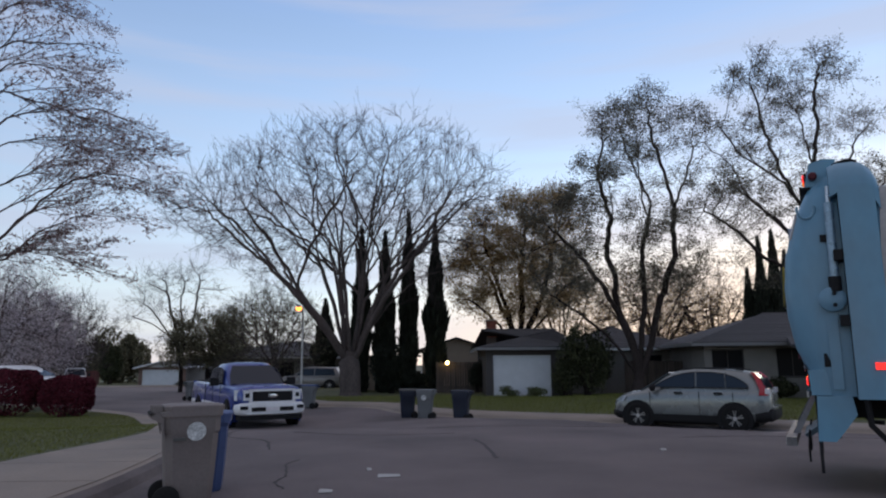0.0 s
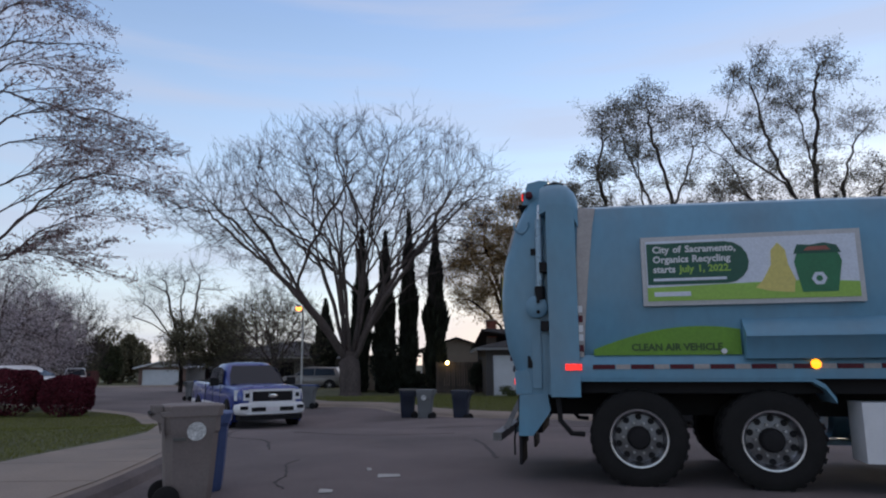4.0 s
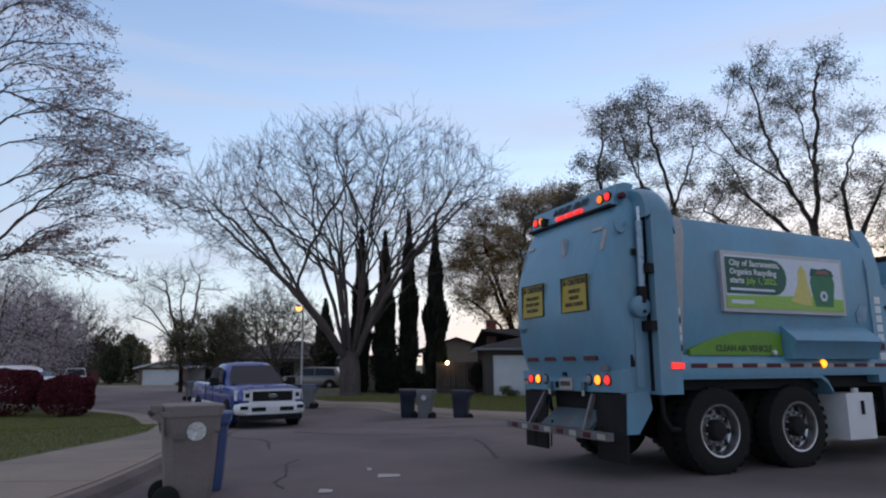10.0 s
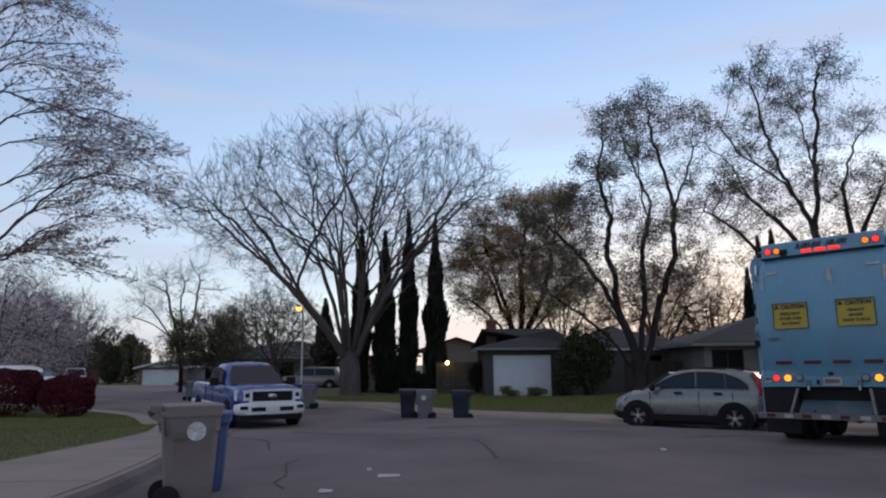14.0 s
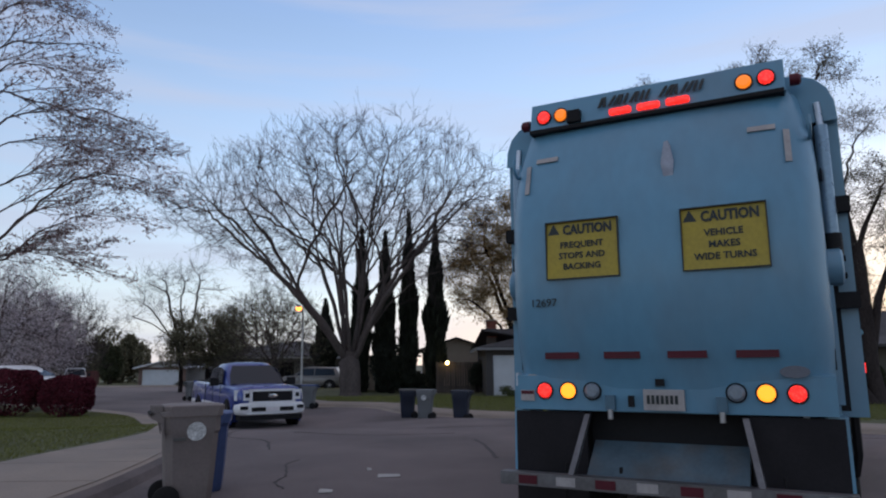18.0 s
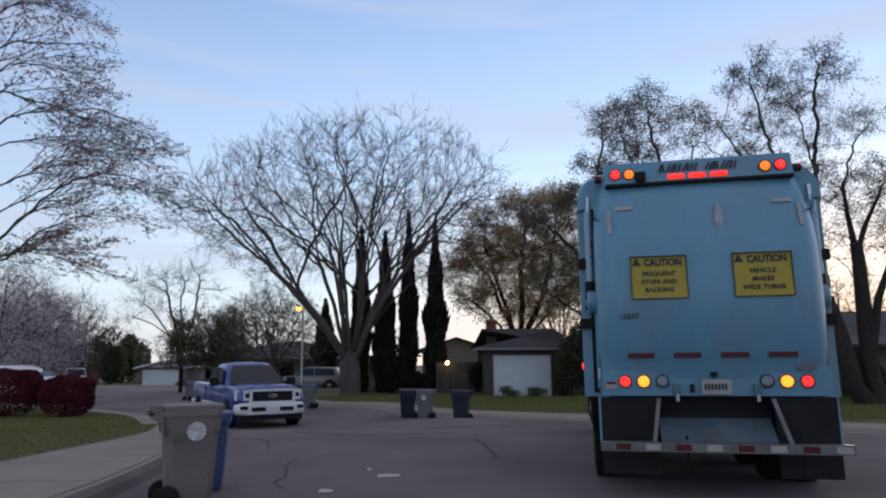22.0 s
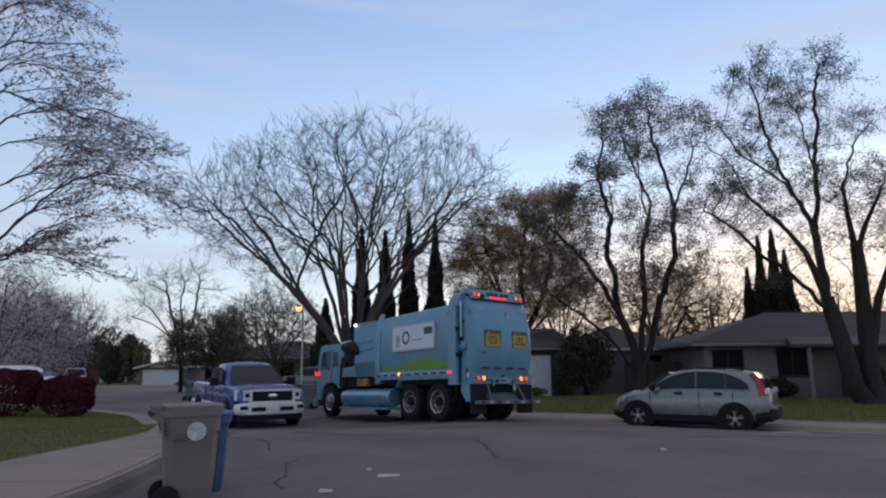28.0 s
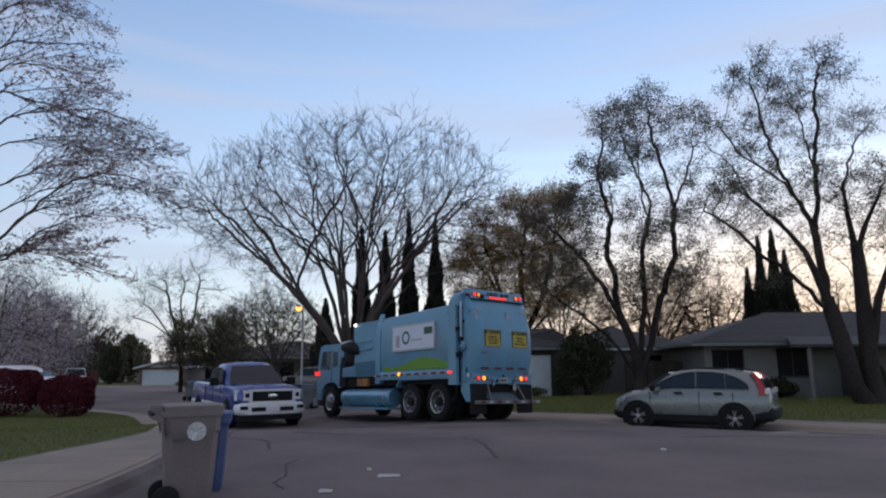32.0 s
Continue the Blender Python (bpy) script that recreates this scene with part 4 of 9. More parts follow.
# advertising panel on the left flank
part("advert_sheet", bx(0.05, 2.11, 1.298, 1.304, 2.02, 2.69), SIGN_WHITE, truck)
adl = part("advert_frame", bx(0.0, 2.16, 1.24, 1.30, 1.97, 2.74), FRAME_GREY, truck, "white framed advertising panel", bevel=0.01)
part("advert_ring", lathe([(0.20, 1.300), (0.20, 1.306), (0.13, 1.306), (0.13, 1.300)], "y", 20, (1.42, 0, 2.36), cap=False), SIGN_GREEN, adl)
part("advert_block", bx(0.1, 0.5, 1.296, 1.306, 2.4, 2.6), SIGN_GREEN, adl)
part("advert_block", bx(1.75, 1.95, 1.296, 1.306, 2.1, 2.45), TAPE_WHITE, adl)
part("advert_line", bx(0.6, 1.15, 1.296, 1.306, 2.25, 2.29), TAPE_WHITE, adl)
wave = [(2.72 - 3.3 * t, 1.60 + 0.14 * math.sin(2 * math.pi * (t * 0.95 + 0.62)) + 0.06 * (1 - t)) for t in [k / 16 for k in range(17)]]
part("green_swoosh", prism([(2.72, 1.415), *wave, (-0.58, 1.415)], "y", 1.2, 1.262), LEAF_LIME, truck, "lime green wave decal")

# hopper, between body and cab
hop = part("hopper", prism([(3.17, 1.30), (4.45, 1.30), (4.6, 1.7), (4.6, 2.0), (3.17, 2.0)], "y", -1.16, 1.2), TRUCK_BLUE, truck, bevel=0.01)
part("hopper_wall", prism([(3.17, 2.0), (4.66, 2.0), (4.66, 3.0), (3.17, 3.04)], "y", 0.40, 1.2), TRUCK_BLUE, hop, bevel=0.008)
part("wall_lip", bx(3.17, 4.62, 0.37, 1.21, 2.995, 3.05), TRUCK_BLUE, hop, bevel=0.008)
for z in (2.15, 2.4):
    part("hopper_rib", bx(3.5, 4.4, 1.195, 1.235, z, z + 0.05), TRUCK_BLUE, hop)
part("hopper_floor", loft([[(3.17, -1.1, 2.62), (3.17, 1.12, 2.62), (3.17, 1.12, 2.0), (3.17, -1.1, 2.0)], [(3.75, -1.1, 2.22), (3.75, 1.12, 2.22), (3.75, 1.12, 2.0), (3.75, -1.1, 2.0)]]), TRUCK_BLUE, hop)
part("hopper_front", bx(4.60, 4.66, -1.2, 0.39, 1.9, 2.97), TRUCK_BLUE, hop, bevel=0.006)
part("hopper_chute", loft([[(3.85, -1.12, 2.16), (3.85, 0.39, 2.3), (3.85, 0.39, 2.0), (3.85, -1.12, 2.0)], [(4.595, -1.12, 2.52), (4.595, 0.39, 2.68), (4.595, 0.39, 2.0), (4.595, -1.12, 2.0)]]), TRUCK_BLUE, hop)
part("hopper_sill", bx(3.17, 4.3, -1.25, -1.15, 2.12, 2.24), TRUCK_BLUE, hop, bevel=0.01)
part("hopper_side", bx(3.17, 4.25, -1.2, -1.14, 1.66, 2.06), TRUCK_BLUE, hop, bevel=0.01)
part("hopper_side", bx(3.17, 4.0, -1.19, -1.13, 1.32, 1.6), TRUCK_BLUE, hop, bevel=0.01)
part("wing_plate", prism([(4.18, 1.62), (4.72, 1.60), (4.74, 2.95), (4.66, 2.95), (4.3, 2.2)], "y", -1.24, -1.18), TRUCK_BLUE, hop, bevel=0.006)
part("lid_rail", bx(4.56, 4.76, -0.75, 0.38, 2.972, 3.05), BLACK_STEEL, hop, "black lid rail over the hopper", bevel=0.02)
part("lid_rail", bx(4.54, 4.76, -1.1, -0.76, 2.972, 3.10), BLACK_STEEL, hop, bevel=0.03)
part("work_lamp", lathe([(0.03, 4.50), (0.04, 4.54), (0.04, 4.57)], "x", 14, (0, 0.30, 2.95)), WORK_LIGHT, hop, "bright white work lamp in the hopper")
part("work_lamp", lathe([(0.03, 1.2), (0.04, 1.23), (0.025, 1.25)], "y", 12, (4.55, 0, 3.0)), WORK_LIGHT, hop, "bright white work lamp")
part("amber_beacon", lathe([(0.03, 3.10), (0.035, 3.14), (0.02, 3.16)], "z", 10, (4.65, -1.05, 0)), FLASH_AMBER, hop)
part("wheel_guard", lathe([(0.2, -1.14), (0.2, -1.0)], "y", 16, (3.45, 0, 1.45)), BLACK_STEEL, hop)

# lifting arm at the right flank
def band(pts, half, y0, y1, bm=None):
    """A flat strap of steel bent along a row of (x, z) places."""
    pts = [Vector(p) for p in pts]
    rings = []
    for i, p in enumerate(pts):
        d = (pts[min(i + 1, len(pts) - 1)] - pts[max(i - 1, 0)]).normalized()
        q = Vector((-d.y, d.x)) * half
        rings.append([(p.x + q.x, y0, p.y + q.y), (p.x - q.x, y0, p.y - q.y), (p.x - q.x, y1, p.y - q.y), (p.x + q.x, y1, p.y + q.y)])
    return loft(rings, bm)


arm = part("lift_arm", prism([(4.0, 1.33), (4.25, 1.33), (4.25, 1.88), (4.22, 1.99), (4.14, 2.05), (4.05, 2.03), (3.99, 1.95)], "y", -1.36, -1.16), ORANGE_ARM, truck, "orange painted lifting arm", bevel=0.02)
hoop = [(3.73, 1.32), (3.73, 1.80), (3.75, 1.94), (3.81, 2.03), (3.88, 2.02), (3.94, 1.92), (3.96, 1.75), (3.96, 1.36)]
part("arm_loop", band(hoop, 0.036, -1.36, -1.18), ORANGE_ARM, arm, "worn orange hoop of the arm", bevel=0.008)
part("arm_strap", band([(x + 0.035, z + (0.03 if z > 1.9 else 0)) for x, z in hoop[3:]], 0.022, -1.375, -1.17), BLACK_STEEL, arm)
part("arm_strap", band([(4.06, 2.07), (4.18, 2.06), (4.26, 1.97), (4.285, 1.80), (4.285, 1.33), (4.25, 1.22)], 0.022, -1.37, -1.15), BLACK_STEEL, arm)
part("arm_inner", bx(3.77, 3.92, -1.2, -1.14, 1.36, 1.9), RUSTY_ARM, arm)
part("arm_collar", bx(3.90, 4.28, -1.34, -1.15, 1.27, 1.34), BLACK_STEEL, arm, bevel=0.012)
part("arm_strut", prism([(3.95, 1.30), (4.2, 1.30), (4.21, 1.0), (4.19, 0.86), (4.08, 0.86), (4.02, 1.0)], "y", -1.32, -1.2), ORANGE_ARM, arm, bevel=0.02)
part("arm_pivot", lathe([(0.085, -1.2), (0.085, -1.34), (0.06, -1.36)], "y", 16, (4.13, 0, 0.80)), BLACK_STEEL, arm)
for x in (3.92, 4.26):
    part("arm_side_bar", tube([(x, -1.3, 1.3), (x + 0.01, -1.31, 1.0), (x + (4.1 - x) * 0.25, -1.3, 0.72)], 0.02, 6), RUSTY_ARM, arm)
part("arm_column", bx(3.68, 3.76, -1.28, -1.18, 0.66, 2.0), ORANGE_ARM, arm, bevel=0.01)
for x0, x1, z, h in ((3.40, 3.70, 1.24, 0.05), (3.25, 3.72, 0.80, 0.065), (3.80, 4.38, 0.65, 0.04), (4.36, 4.98, 0.55, 0.05)):
    part("arm_fork", bx(x0, x1, -1.33, -1.2, z, z + h), RUSTY_ARM if h < 0.06 else ORANGE_ARM, arm, bevel=0.012)
for z0, sag in ((0.60, 0.05), (0.42, 0.03)):
    part("gripper", band([(3.18 + 0.23 * k, z0 + sag * math.sin(k * math.pi / 4) - 0.02 * (k == 0)) for k in range(5)], 0.03, -1.36, -1.2), RUSTY_ARM, arm, "curved brown gripper bar", bevel=0.008)
    for k in range(4):
        part("gripper_pad", bx(3.3 + 0.2 * k, 3.36 + 0.2 * k, -1.375, -1.355, z0 + 0.0, z0 + 0.05), BLACK_STEEL, arm)
part("arm_foot", bx(4.14, 4.26, -1.36, -1.2, 0.33, 0.70), ORANGE_ARM, arm, bevel=0.012)
part("arm_cylinder", tube([(3.86, -1.2, 0.72), (3.84, -1.2, 1.3)], 0.045, 10), BLACK_STEEL, arm)
for k, x in enumerate((3.80, 3.86)):
    part("arm_hose", tube([(x, -1.34, 1.32), (x + 0.02, -1.36, 1.02), (x + 0.1, -1.35, 0.80), (4.06, -1.33, 0.72 - 0.03 * k)], 0.014, 6), STEEL, arm)
part("arm_motor", lathe([(0.13, -1.05), (0.15, -1.12), (0.15, -1.22), (0.1, -1.25)], "y", 16, (3.45, 0, 1.47)), BLACK_STEEL, arm)
part("arm_mount", bx(3.2, 3.62, -1.1, -0.9, 0.5, 1.35), BLACK_STEEL, arm)

# steps, tanks and boxes along the chassis
box = part("white_box", bx(2.19, 2.72, -1.27, -0.85, 0.32, 0.92), BOX_WHITE, truck, "white steel fluid box", bevel=0.012)
part("box_latch", bx(2.46, 2.5, -1.295, -1.265, 0.64, 0.82), BLACK_STEEL, box, bevel=0.006)
part("box_cap", lathe([(0.05, 0.92), (0.05, 0.98)], "z", 10, (2.6, -1.1, 0)), BOX_WHITE, box)
part("air_tank", tube([(2.85, -0.85, 0.7), (3.3, -0.85, 0.7)], 0.16, 14), BLACK_STEEL, truck)
tank = part("gas_tank", tube([(2.45, 0.98, 0.64), (2.5, 0.98, 0.64), (5.35, 0.98, 0.64), (5.4, 0.98, 0.64)], [0.24, 0.29, 0.29, 0.24], 20), TANK_BLUE, truck, "glossy light blue cylindrical gas tank")
part("tank_step", bx(2.4, 5.45, 0.75, 1.26, 0.28, 0.34), TRUCK_BLUE, tank, bevel=0.01)
for x in (2.7, 5.1):
    part("tank_band", lathe([(0.296, x), (0.296, x + 0.06)], "x", 20, (0, 0.98, 0.64)), STEEL, tank)
part("side_cover", prism([(2.4, 1.32), (5.4, 1.32), (5.4, 1.62), (4.7, 1.66), (4.5, 1.76), (3.2, 1.8), (2.4, 1.74)], "y", 0.9, 1.2), TRUCK_BLUE, truck, bevel=0.02)
part("orange_cover", bx(3.75, 4.4, 0.95, 1.2, 1.0, 1.24), ORANGE_ARM, truck, bevel=0.02)
stack = part("air_cleaner", lathe([(0.26, 1.4), (0.36, 1.5), (0.36, 2.5), (0.3, 2.66), (0.12, 2.7)], "z", 16, (5.0, -0.55, 0)), BLACK_STEEL, truck, "black air cleaner and intake stack")
part("intake_hood", prism([(4.72, 2.35), (5.2, 2.5), (5.55, 2.62), (5.55, 2.7), (5.0, 2.74), (4.72, 2.66)], "y", -1.05, -0.2), BLACK_STEEL, stack, bevel=0.02)
part("exhaust_stack", tube([(4.95, 0.55, 1.3), (4.95, 0.55, 2.75)], 0.1, 12), BLACK_STEEL, truck)
part("intake_box", bx(4.66, 5.3, 0.2, 1.1, 1.7, 2.42), BLACK_STEEL, truck, bevel=0.06, steps=2)
part("air_intake", lathe([(0.2, 0.62), (0.36, 0.66), (0.38, 1.1), (0.33, 1.2), (0.2, 1.24)], "y", 18, (4.9, 0, 2.05)), BLACK_STEEL, truck, "black round air intake housing")
part("intake_elbow", tube([(4.3, 1.16, 2.1), (4.6, 1.2, 2.24), (4.95, 1.16, 2.3), (5.5, 1.1, 2.34)], [0.12, 0.2, 0.22, 0.14], 10), BLACK_STEEL, truck)
part("intake_pipe", tube([(5.0, 1.0, 2.2), (4.98, 0.98, 2.7), (5.0, 0.95, 3.02), (5.06, 0.8, 3.08)], [0.11, 0.1, 0.09, 0.08], 10), BLACK_STEEL, truck)
part("cab_rear_guard", prism([(5.22, 1.0), (5.62, 1.0), (5.6, 1.7), (5.5, 2.0), (5.22, 2.0)], "y", 0.9, 1.19), BLACK_STEEL, truck, bevel=0.03)
part("engine_tunnel", bx(4.6, 5.4, -0.9, 0.9, 1.0, 1.8), BLACK_STEEL, truck)
ladder = part("hand_rail", tube([(4.72, -1.26, 1.35), (4.66, -1.27, 2.08), (5.08, -1.27, 2.08), (5.2, -1.26, 1.3)], 0.022, 6), STEEL, truck, "grey steel hand rail")
for z in (1.62, 1.86):
    part("rung", tube([(4.70, -1.26, z), (5.13, -1.26, z)], 0.018, 6), STEEL, ladder)
part("step_plate", bx(4.7, 5.25, -1.25, -0.8, 1.56, 1.64), TRUCK_BLUE, truck, bevel=0.01)
part("side_box", bx(4.68, 5.2, -1.24, -0.8, 0.98, 1.28), STEEL, truck, "grey steel box by the steps", bevel=0.012)
part("lower_box", bx(4.9, 5.3, -1.2, -0.8, 0.55, 0.9), BLACK_STEEL, truck, bevel=0.012)
for z in (0.62, 0.76):
    part("tread", bx(4.95, 5.15, -1.235, -1.19, z, z + 0.05), STEEL, truck)
part("work_lamp", lathe([(0.05, -1.2), (0.06, -1.25), (0.045, -1.275)], "y", 12, (5.17, 0, 1.2)), WORK_LIGHT, truck, "bright white side work lamp")
part("spare_pod", tube([(5.35, -1.25, 1.52), (5.75, -1.25, 1.5)], 0.1, 12), STEEL, truck)
# added black block that stands in for the dark gap behind the cab
part("cab_rear_guard", prism([(5.22, 1.3), (5.74, 1.3), (5.72, 2.36), (5.5, 2.42), (5.22, 2.4)], "y", -1.17, -0.85), BLACK_STEEL, truck, bevel=0.03)

# cab
cab = part("cab", prism([(5.42, 1.0), (5.42, 2.36), (5.52, 2.46), (6.9, 2.5), (7.16, 2.42), (7.25, 2.2), (7.36, 1.6), (7.38, 0.62), (7.0, 0.55), (6.95, 0.9), (6.7, 1.12), (6.33, 1.18), (5.98, 1.12), (5.75, 0.95)], "y", -1.14, 1.14), TRUCK_BLUE, truck, "blue low cab", bevel=0.05, steps=2)
part("roof_cap", prism([(5.5, 2.44), (6.3, 2.48), (6.3, 2.56), (5.7, 2.6), (5.5, 2.55)], "y", -0.8, 0.8), BOX_WHITE, cab, bevel=0.02)
part("windscreen", loft([[(7.225, -1.0, 2.32), (7.225, 1.0, 2.32), (7.19, 1.0, 2.30), (7.19, -1.0, 2.30)], [(7.375, -1.04, 1.60), (7.375, 1.04, 1.60), (7.34, 1.04, 1.58), (7.34, -1.04, 1.58)]]), CAB_GLASS, cab)
for s in (1, -1):
    part("side_window", prism([(5.86, 1.72), (5.88, 2.2), (6.2, 2.22), (6.2, 1.68)], "y", s * 1.13, s * 1.152), CAB_GLASS, cab)
    part("side_window", prism([(6.40, 1.60), (6.40, 2.26), (6.98, 2.26), (7.12, 1.64)], "y", s * 1.13, s * 1.152), CAB_GLASS, cab)
    part("door_seam", bx(6.28, 6.3, min(s * 1.13, s * 1.149), max(s * 1.13, s * 1.149), 1.2, 2.3), BLACK_STEEL, cab)
    mir = part("mirror", bx(7.3, 7.38, min(s * 1.3, s * 1.48), max(s * 1.3, s * 1.48), 1.75, 2.25), BLACK_STEEL, truck, bevel=0.02)
    part("mirror_arm", tube([(7.2, s * 1.12, 2.25), (7.3, s * 1.36, 2.3), (7.34, s * 1.38, 2.15)], 0.015, 6), BLACK_STEEL, mir)
    part("mirror_arm", tube([(7.3, s * 1.12, 1.6), (7.33, s * 1.36, 1.7), (7.34, s * 1.38, 1.8)], 0.015, 6), BLACK_STEEL, mir)
    part("marker_lamp", bx(7.18, 7.40, min(s * 1.13, s * 1.24), max(s * 1.13, s * 1.22), 1.42, 1.56), LAMP_RED if s > 0 else LAMP_AMBER, cab, "lit corner lamp", bevel=0.02)
    part("headlamp", bx(7.36, 7.40, min(s * 0.7, s * 1.05), max(s * 0.7, s * 1.05), 0.85, 1.0), LENS_CLEAR, cab, bevel=0.01)
part("front_bumper", bx(7.2, 7.5, -1.2, 1.2, 0.35, 0.62), STEEL, truck, "steel front bumper", bevel=0.04, steps=2)
part("convex_mirror", lathe([(0.02, 5.22), (0.12, 5.24), (0.12, 5.27), (0.02, 5.3)], "x", 14, (0, -1.35, 1.72)), STEEL, truck)


def lorry_wheel(x, y, side, dual):
    """Tyre, rim with hand holes, hub and nuts; the keyed wheel turns about its own centre."""
    s = side
    hold = part("wheel", lathe([(0.30, -0.12), (0.40, -0.135), (0.47, -0.125), (0.51, -0.1), (0.52, -0.05), (0.52, 0.05), (0.51, 0.1), (0.47, 0.125), (0.40, 0.135), (0.30, 0.12)], "y", 40, cap=False), RUBBER, truck, "black lorry tyre on a polished aluminium rim")
    hold.matrix_local = pose(x, y, 0.52)
    part("rim", lathe([(0.318, s * 0.11), (0.31, s * 0.135), (0.292, s * 0.132), (0.282, s * 0.10), (0.272, s * 0.02), (0.25, s * 0.0)] if dual else [(0.315, s * 0.11), (0.30, s * 0.13), (0.285, s * 0.12), (0.25, s * 0.10), (0.2, s * 0.13), (0.1, s * 0.14), (0.0, s * 0.14)], "y", 36, cap=False), ALLOY, hold, "polished aluminium rim")
    if dual:
        part("rim_disc", lathe([(0.262, s * -0.01), (0.25, s * 0.012), (0.2, s * 0.022), (0.0, s * 0.022)], "y", 36, cap=False), RIM_DISC, hold, "polished wheel disc with hand holes, coloured dark for its reflections")
    f = 0.024 if dual else 0.112
    for k in range(10):
        a = k * math.pi / 5
        part("hand_hole", lathe([(0.036, s * f), (0.036, s * (f + 0.008))], "y", 10, (0.225 * math.cos(a), 0, 0.225 * math.sin(a))), BLACK_STEEL, hold)
        b = a + 0.3
        part("nut", lathe([(0.014, s * (f + 0.0)), (0.014, s * (f + 0.05))], "y", 6, (0.165 * math.cos(b), 0, 0.165 * math.sin(b))), STEEL, hold)
    part("hub", lathe([(0.13, s * 0.0), (0.125, s * 0.09), (0.1, s * 0.13), (0.05, s * 0.14)] if dual else [(0.09, s * 0.1), (0.085, s * 0.18), (0.05, s * 0.2)], "y", 16), BLACK_STEEL if dual else STEEL, hold)
    for k in range(28):
        a = k * math.pi / 14
        c, q = math.cos(a), math.sin(a)
        lug = part("tread_lug", bx(-0.03, 0.03, -0.115, 0.115, 0.512, 0.526), RUBBER, hold)
        lug.matrix_local = pose(0, 0, 0, 0, math.degrees(a), 0)
    return hold


WHEELS = []
for x in (0, 1.35):
    for s in (1, -1):
        WHEELS.append((lorry_wheel(x, s * 1.08, s, True), x, s * 1.08, False))
        inner = part("inner_tyre", lathe([(0.30, -0.12), (0.47, -0.125), (0.52, -0.05), (0.52, 0.05), (0.47, 0.125), (0.30, 0.12)], "y", 32, (x, s * 0.76, 0.52), cap=False), RUBBER, truck)
for s in (1, -1):
    WHEELS.append((lorry_wheel(6.33, s * 1.04, s, False), 6.33, s * 1.04, True))
for s in (1, -1):
    part("wheel_hose", tube([(-0.86, s * 1.2, 0.98), (-0.84, s * 1.2, 0.7), (-0.72, s * 1.18, 0.56), (-0.58, s * 1.15, 0.55)], 0.03, 6), BLACK_STEEL, truck)


# ---- parked vehicles: x forward, y to the left, z up, from the ground under the middle ----
SILVER = surf("grey_green_car_paint", (0.20, 0.215, 0.21), 0.28, 0.35, var=0.04, scale=2, coat=0.5)
PAINT_BLUE = surf("deep_blue_car_paint", (0.019, 0.046, 0.24), 0.32, 0.15, var=0.05, scale=2, coat=0.6)
PAINT_WHITE = surf("white_car_paint", (0.72, 0.72, 0.73), 0.35, var=0.04, scale=2, coat=0.4)
PAINT_BEIGE = surf("pale_beige_car_paint", (0.24, 0.225, 0.21), 0.35, 0.2, var=0.05, scale=2, coat=0.4)
CLADDING = surf("dark_plastic_cladding", (0.014, 0.013, 0.014), 0.7, var=0.1, spec=0.2)
CAR_GLASS = glass("tinted_car_glass", (0.014, 0.020, 0.030), 0.06, 0.32)
CHROME = surf("chrome", (0.7, 0.7, 0.72), 0.15, 1.0, var=0.03)
TAIL_RED = surf("red_tail_lens", (0.42, 0.02, 0.03), 0.2, var=0.05)
TAIL_CLEAR = surf("pale_tail_lens", (0.7, 0.66, 0.68), 0.2, var=0.05)
HEAD_CLEAR = surf("headlamp_lens", (0.55, 0.57, 0.6), 0.12, var=0.1, scale=12)


def hull(sections, w):
    """Rings of a car's lower body: (x, bottom, top, half width, crown)."""
    rings = []
    for x, zb, zt, hw, cr in sections:
        half = [(hw * 0.86, zb), (hw * 0.97, zb + 0.05), (hw, zb + 0.3 * (zt - zb)), (hw, zb + 0.62 * (zt - zb)), (hw * 0.965, zt - 0.07), (hw * 0.90, zt - 0.01), (hw * 0.55, zt + cr)]
        rings.append([(x, y, z) for y, z in half] + [(x, -y, z) for y, z in half[::-1]])
    return loft(rings)


def cabin(sections, crown=0.0):
    """Rings of a car's glasshouse: (x, base, top, half width below, half width above)."""
    rings = []
    for x, zb, zt, wb, wt in sections:
        half = [(wb, zb), (wb * 0.4 + wt * 0.6, zb + 0.6 * (zt - zb)), (wt, zt - 0.06 - crown), (wt * 0.9, zt - 0.015 - crown * 0.55), (wt * 0.5, zt)]
        rings.append([(x, y, z) for y, z in half] + [(x, -y, z) for y, z in half[::-1]])
    return loft(rings)


ALLOY_DULL = surf("dull_alloy", (0.25, 0.245, 0.25), 0.4, 0.9, var=0.3, scale=9)


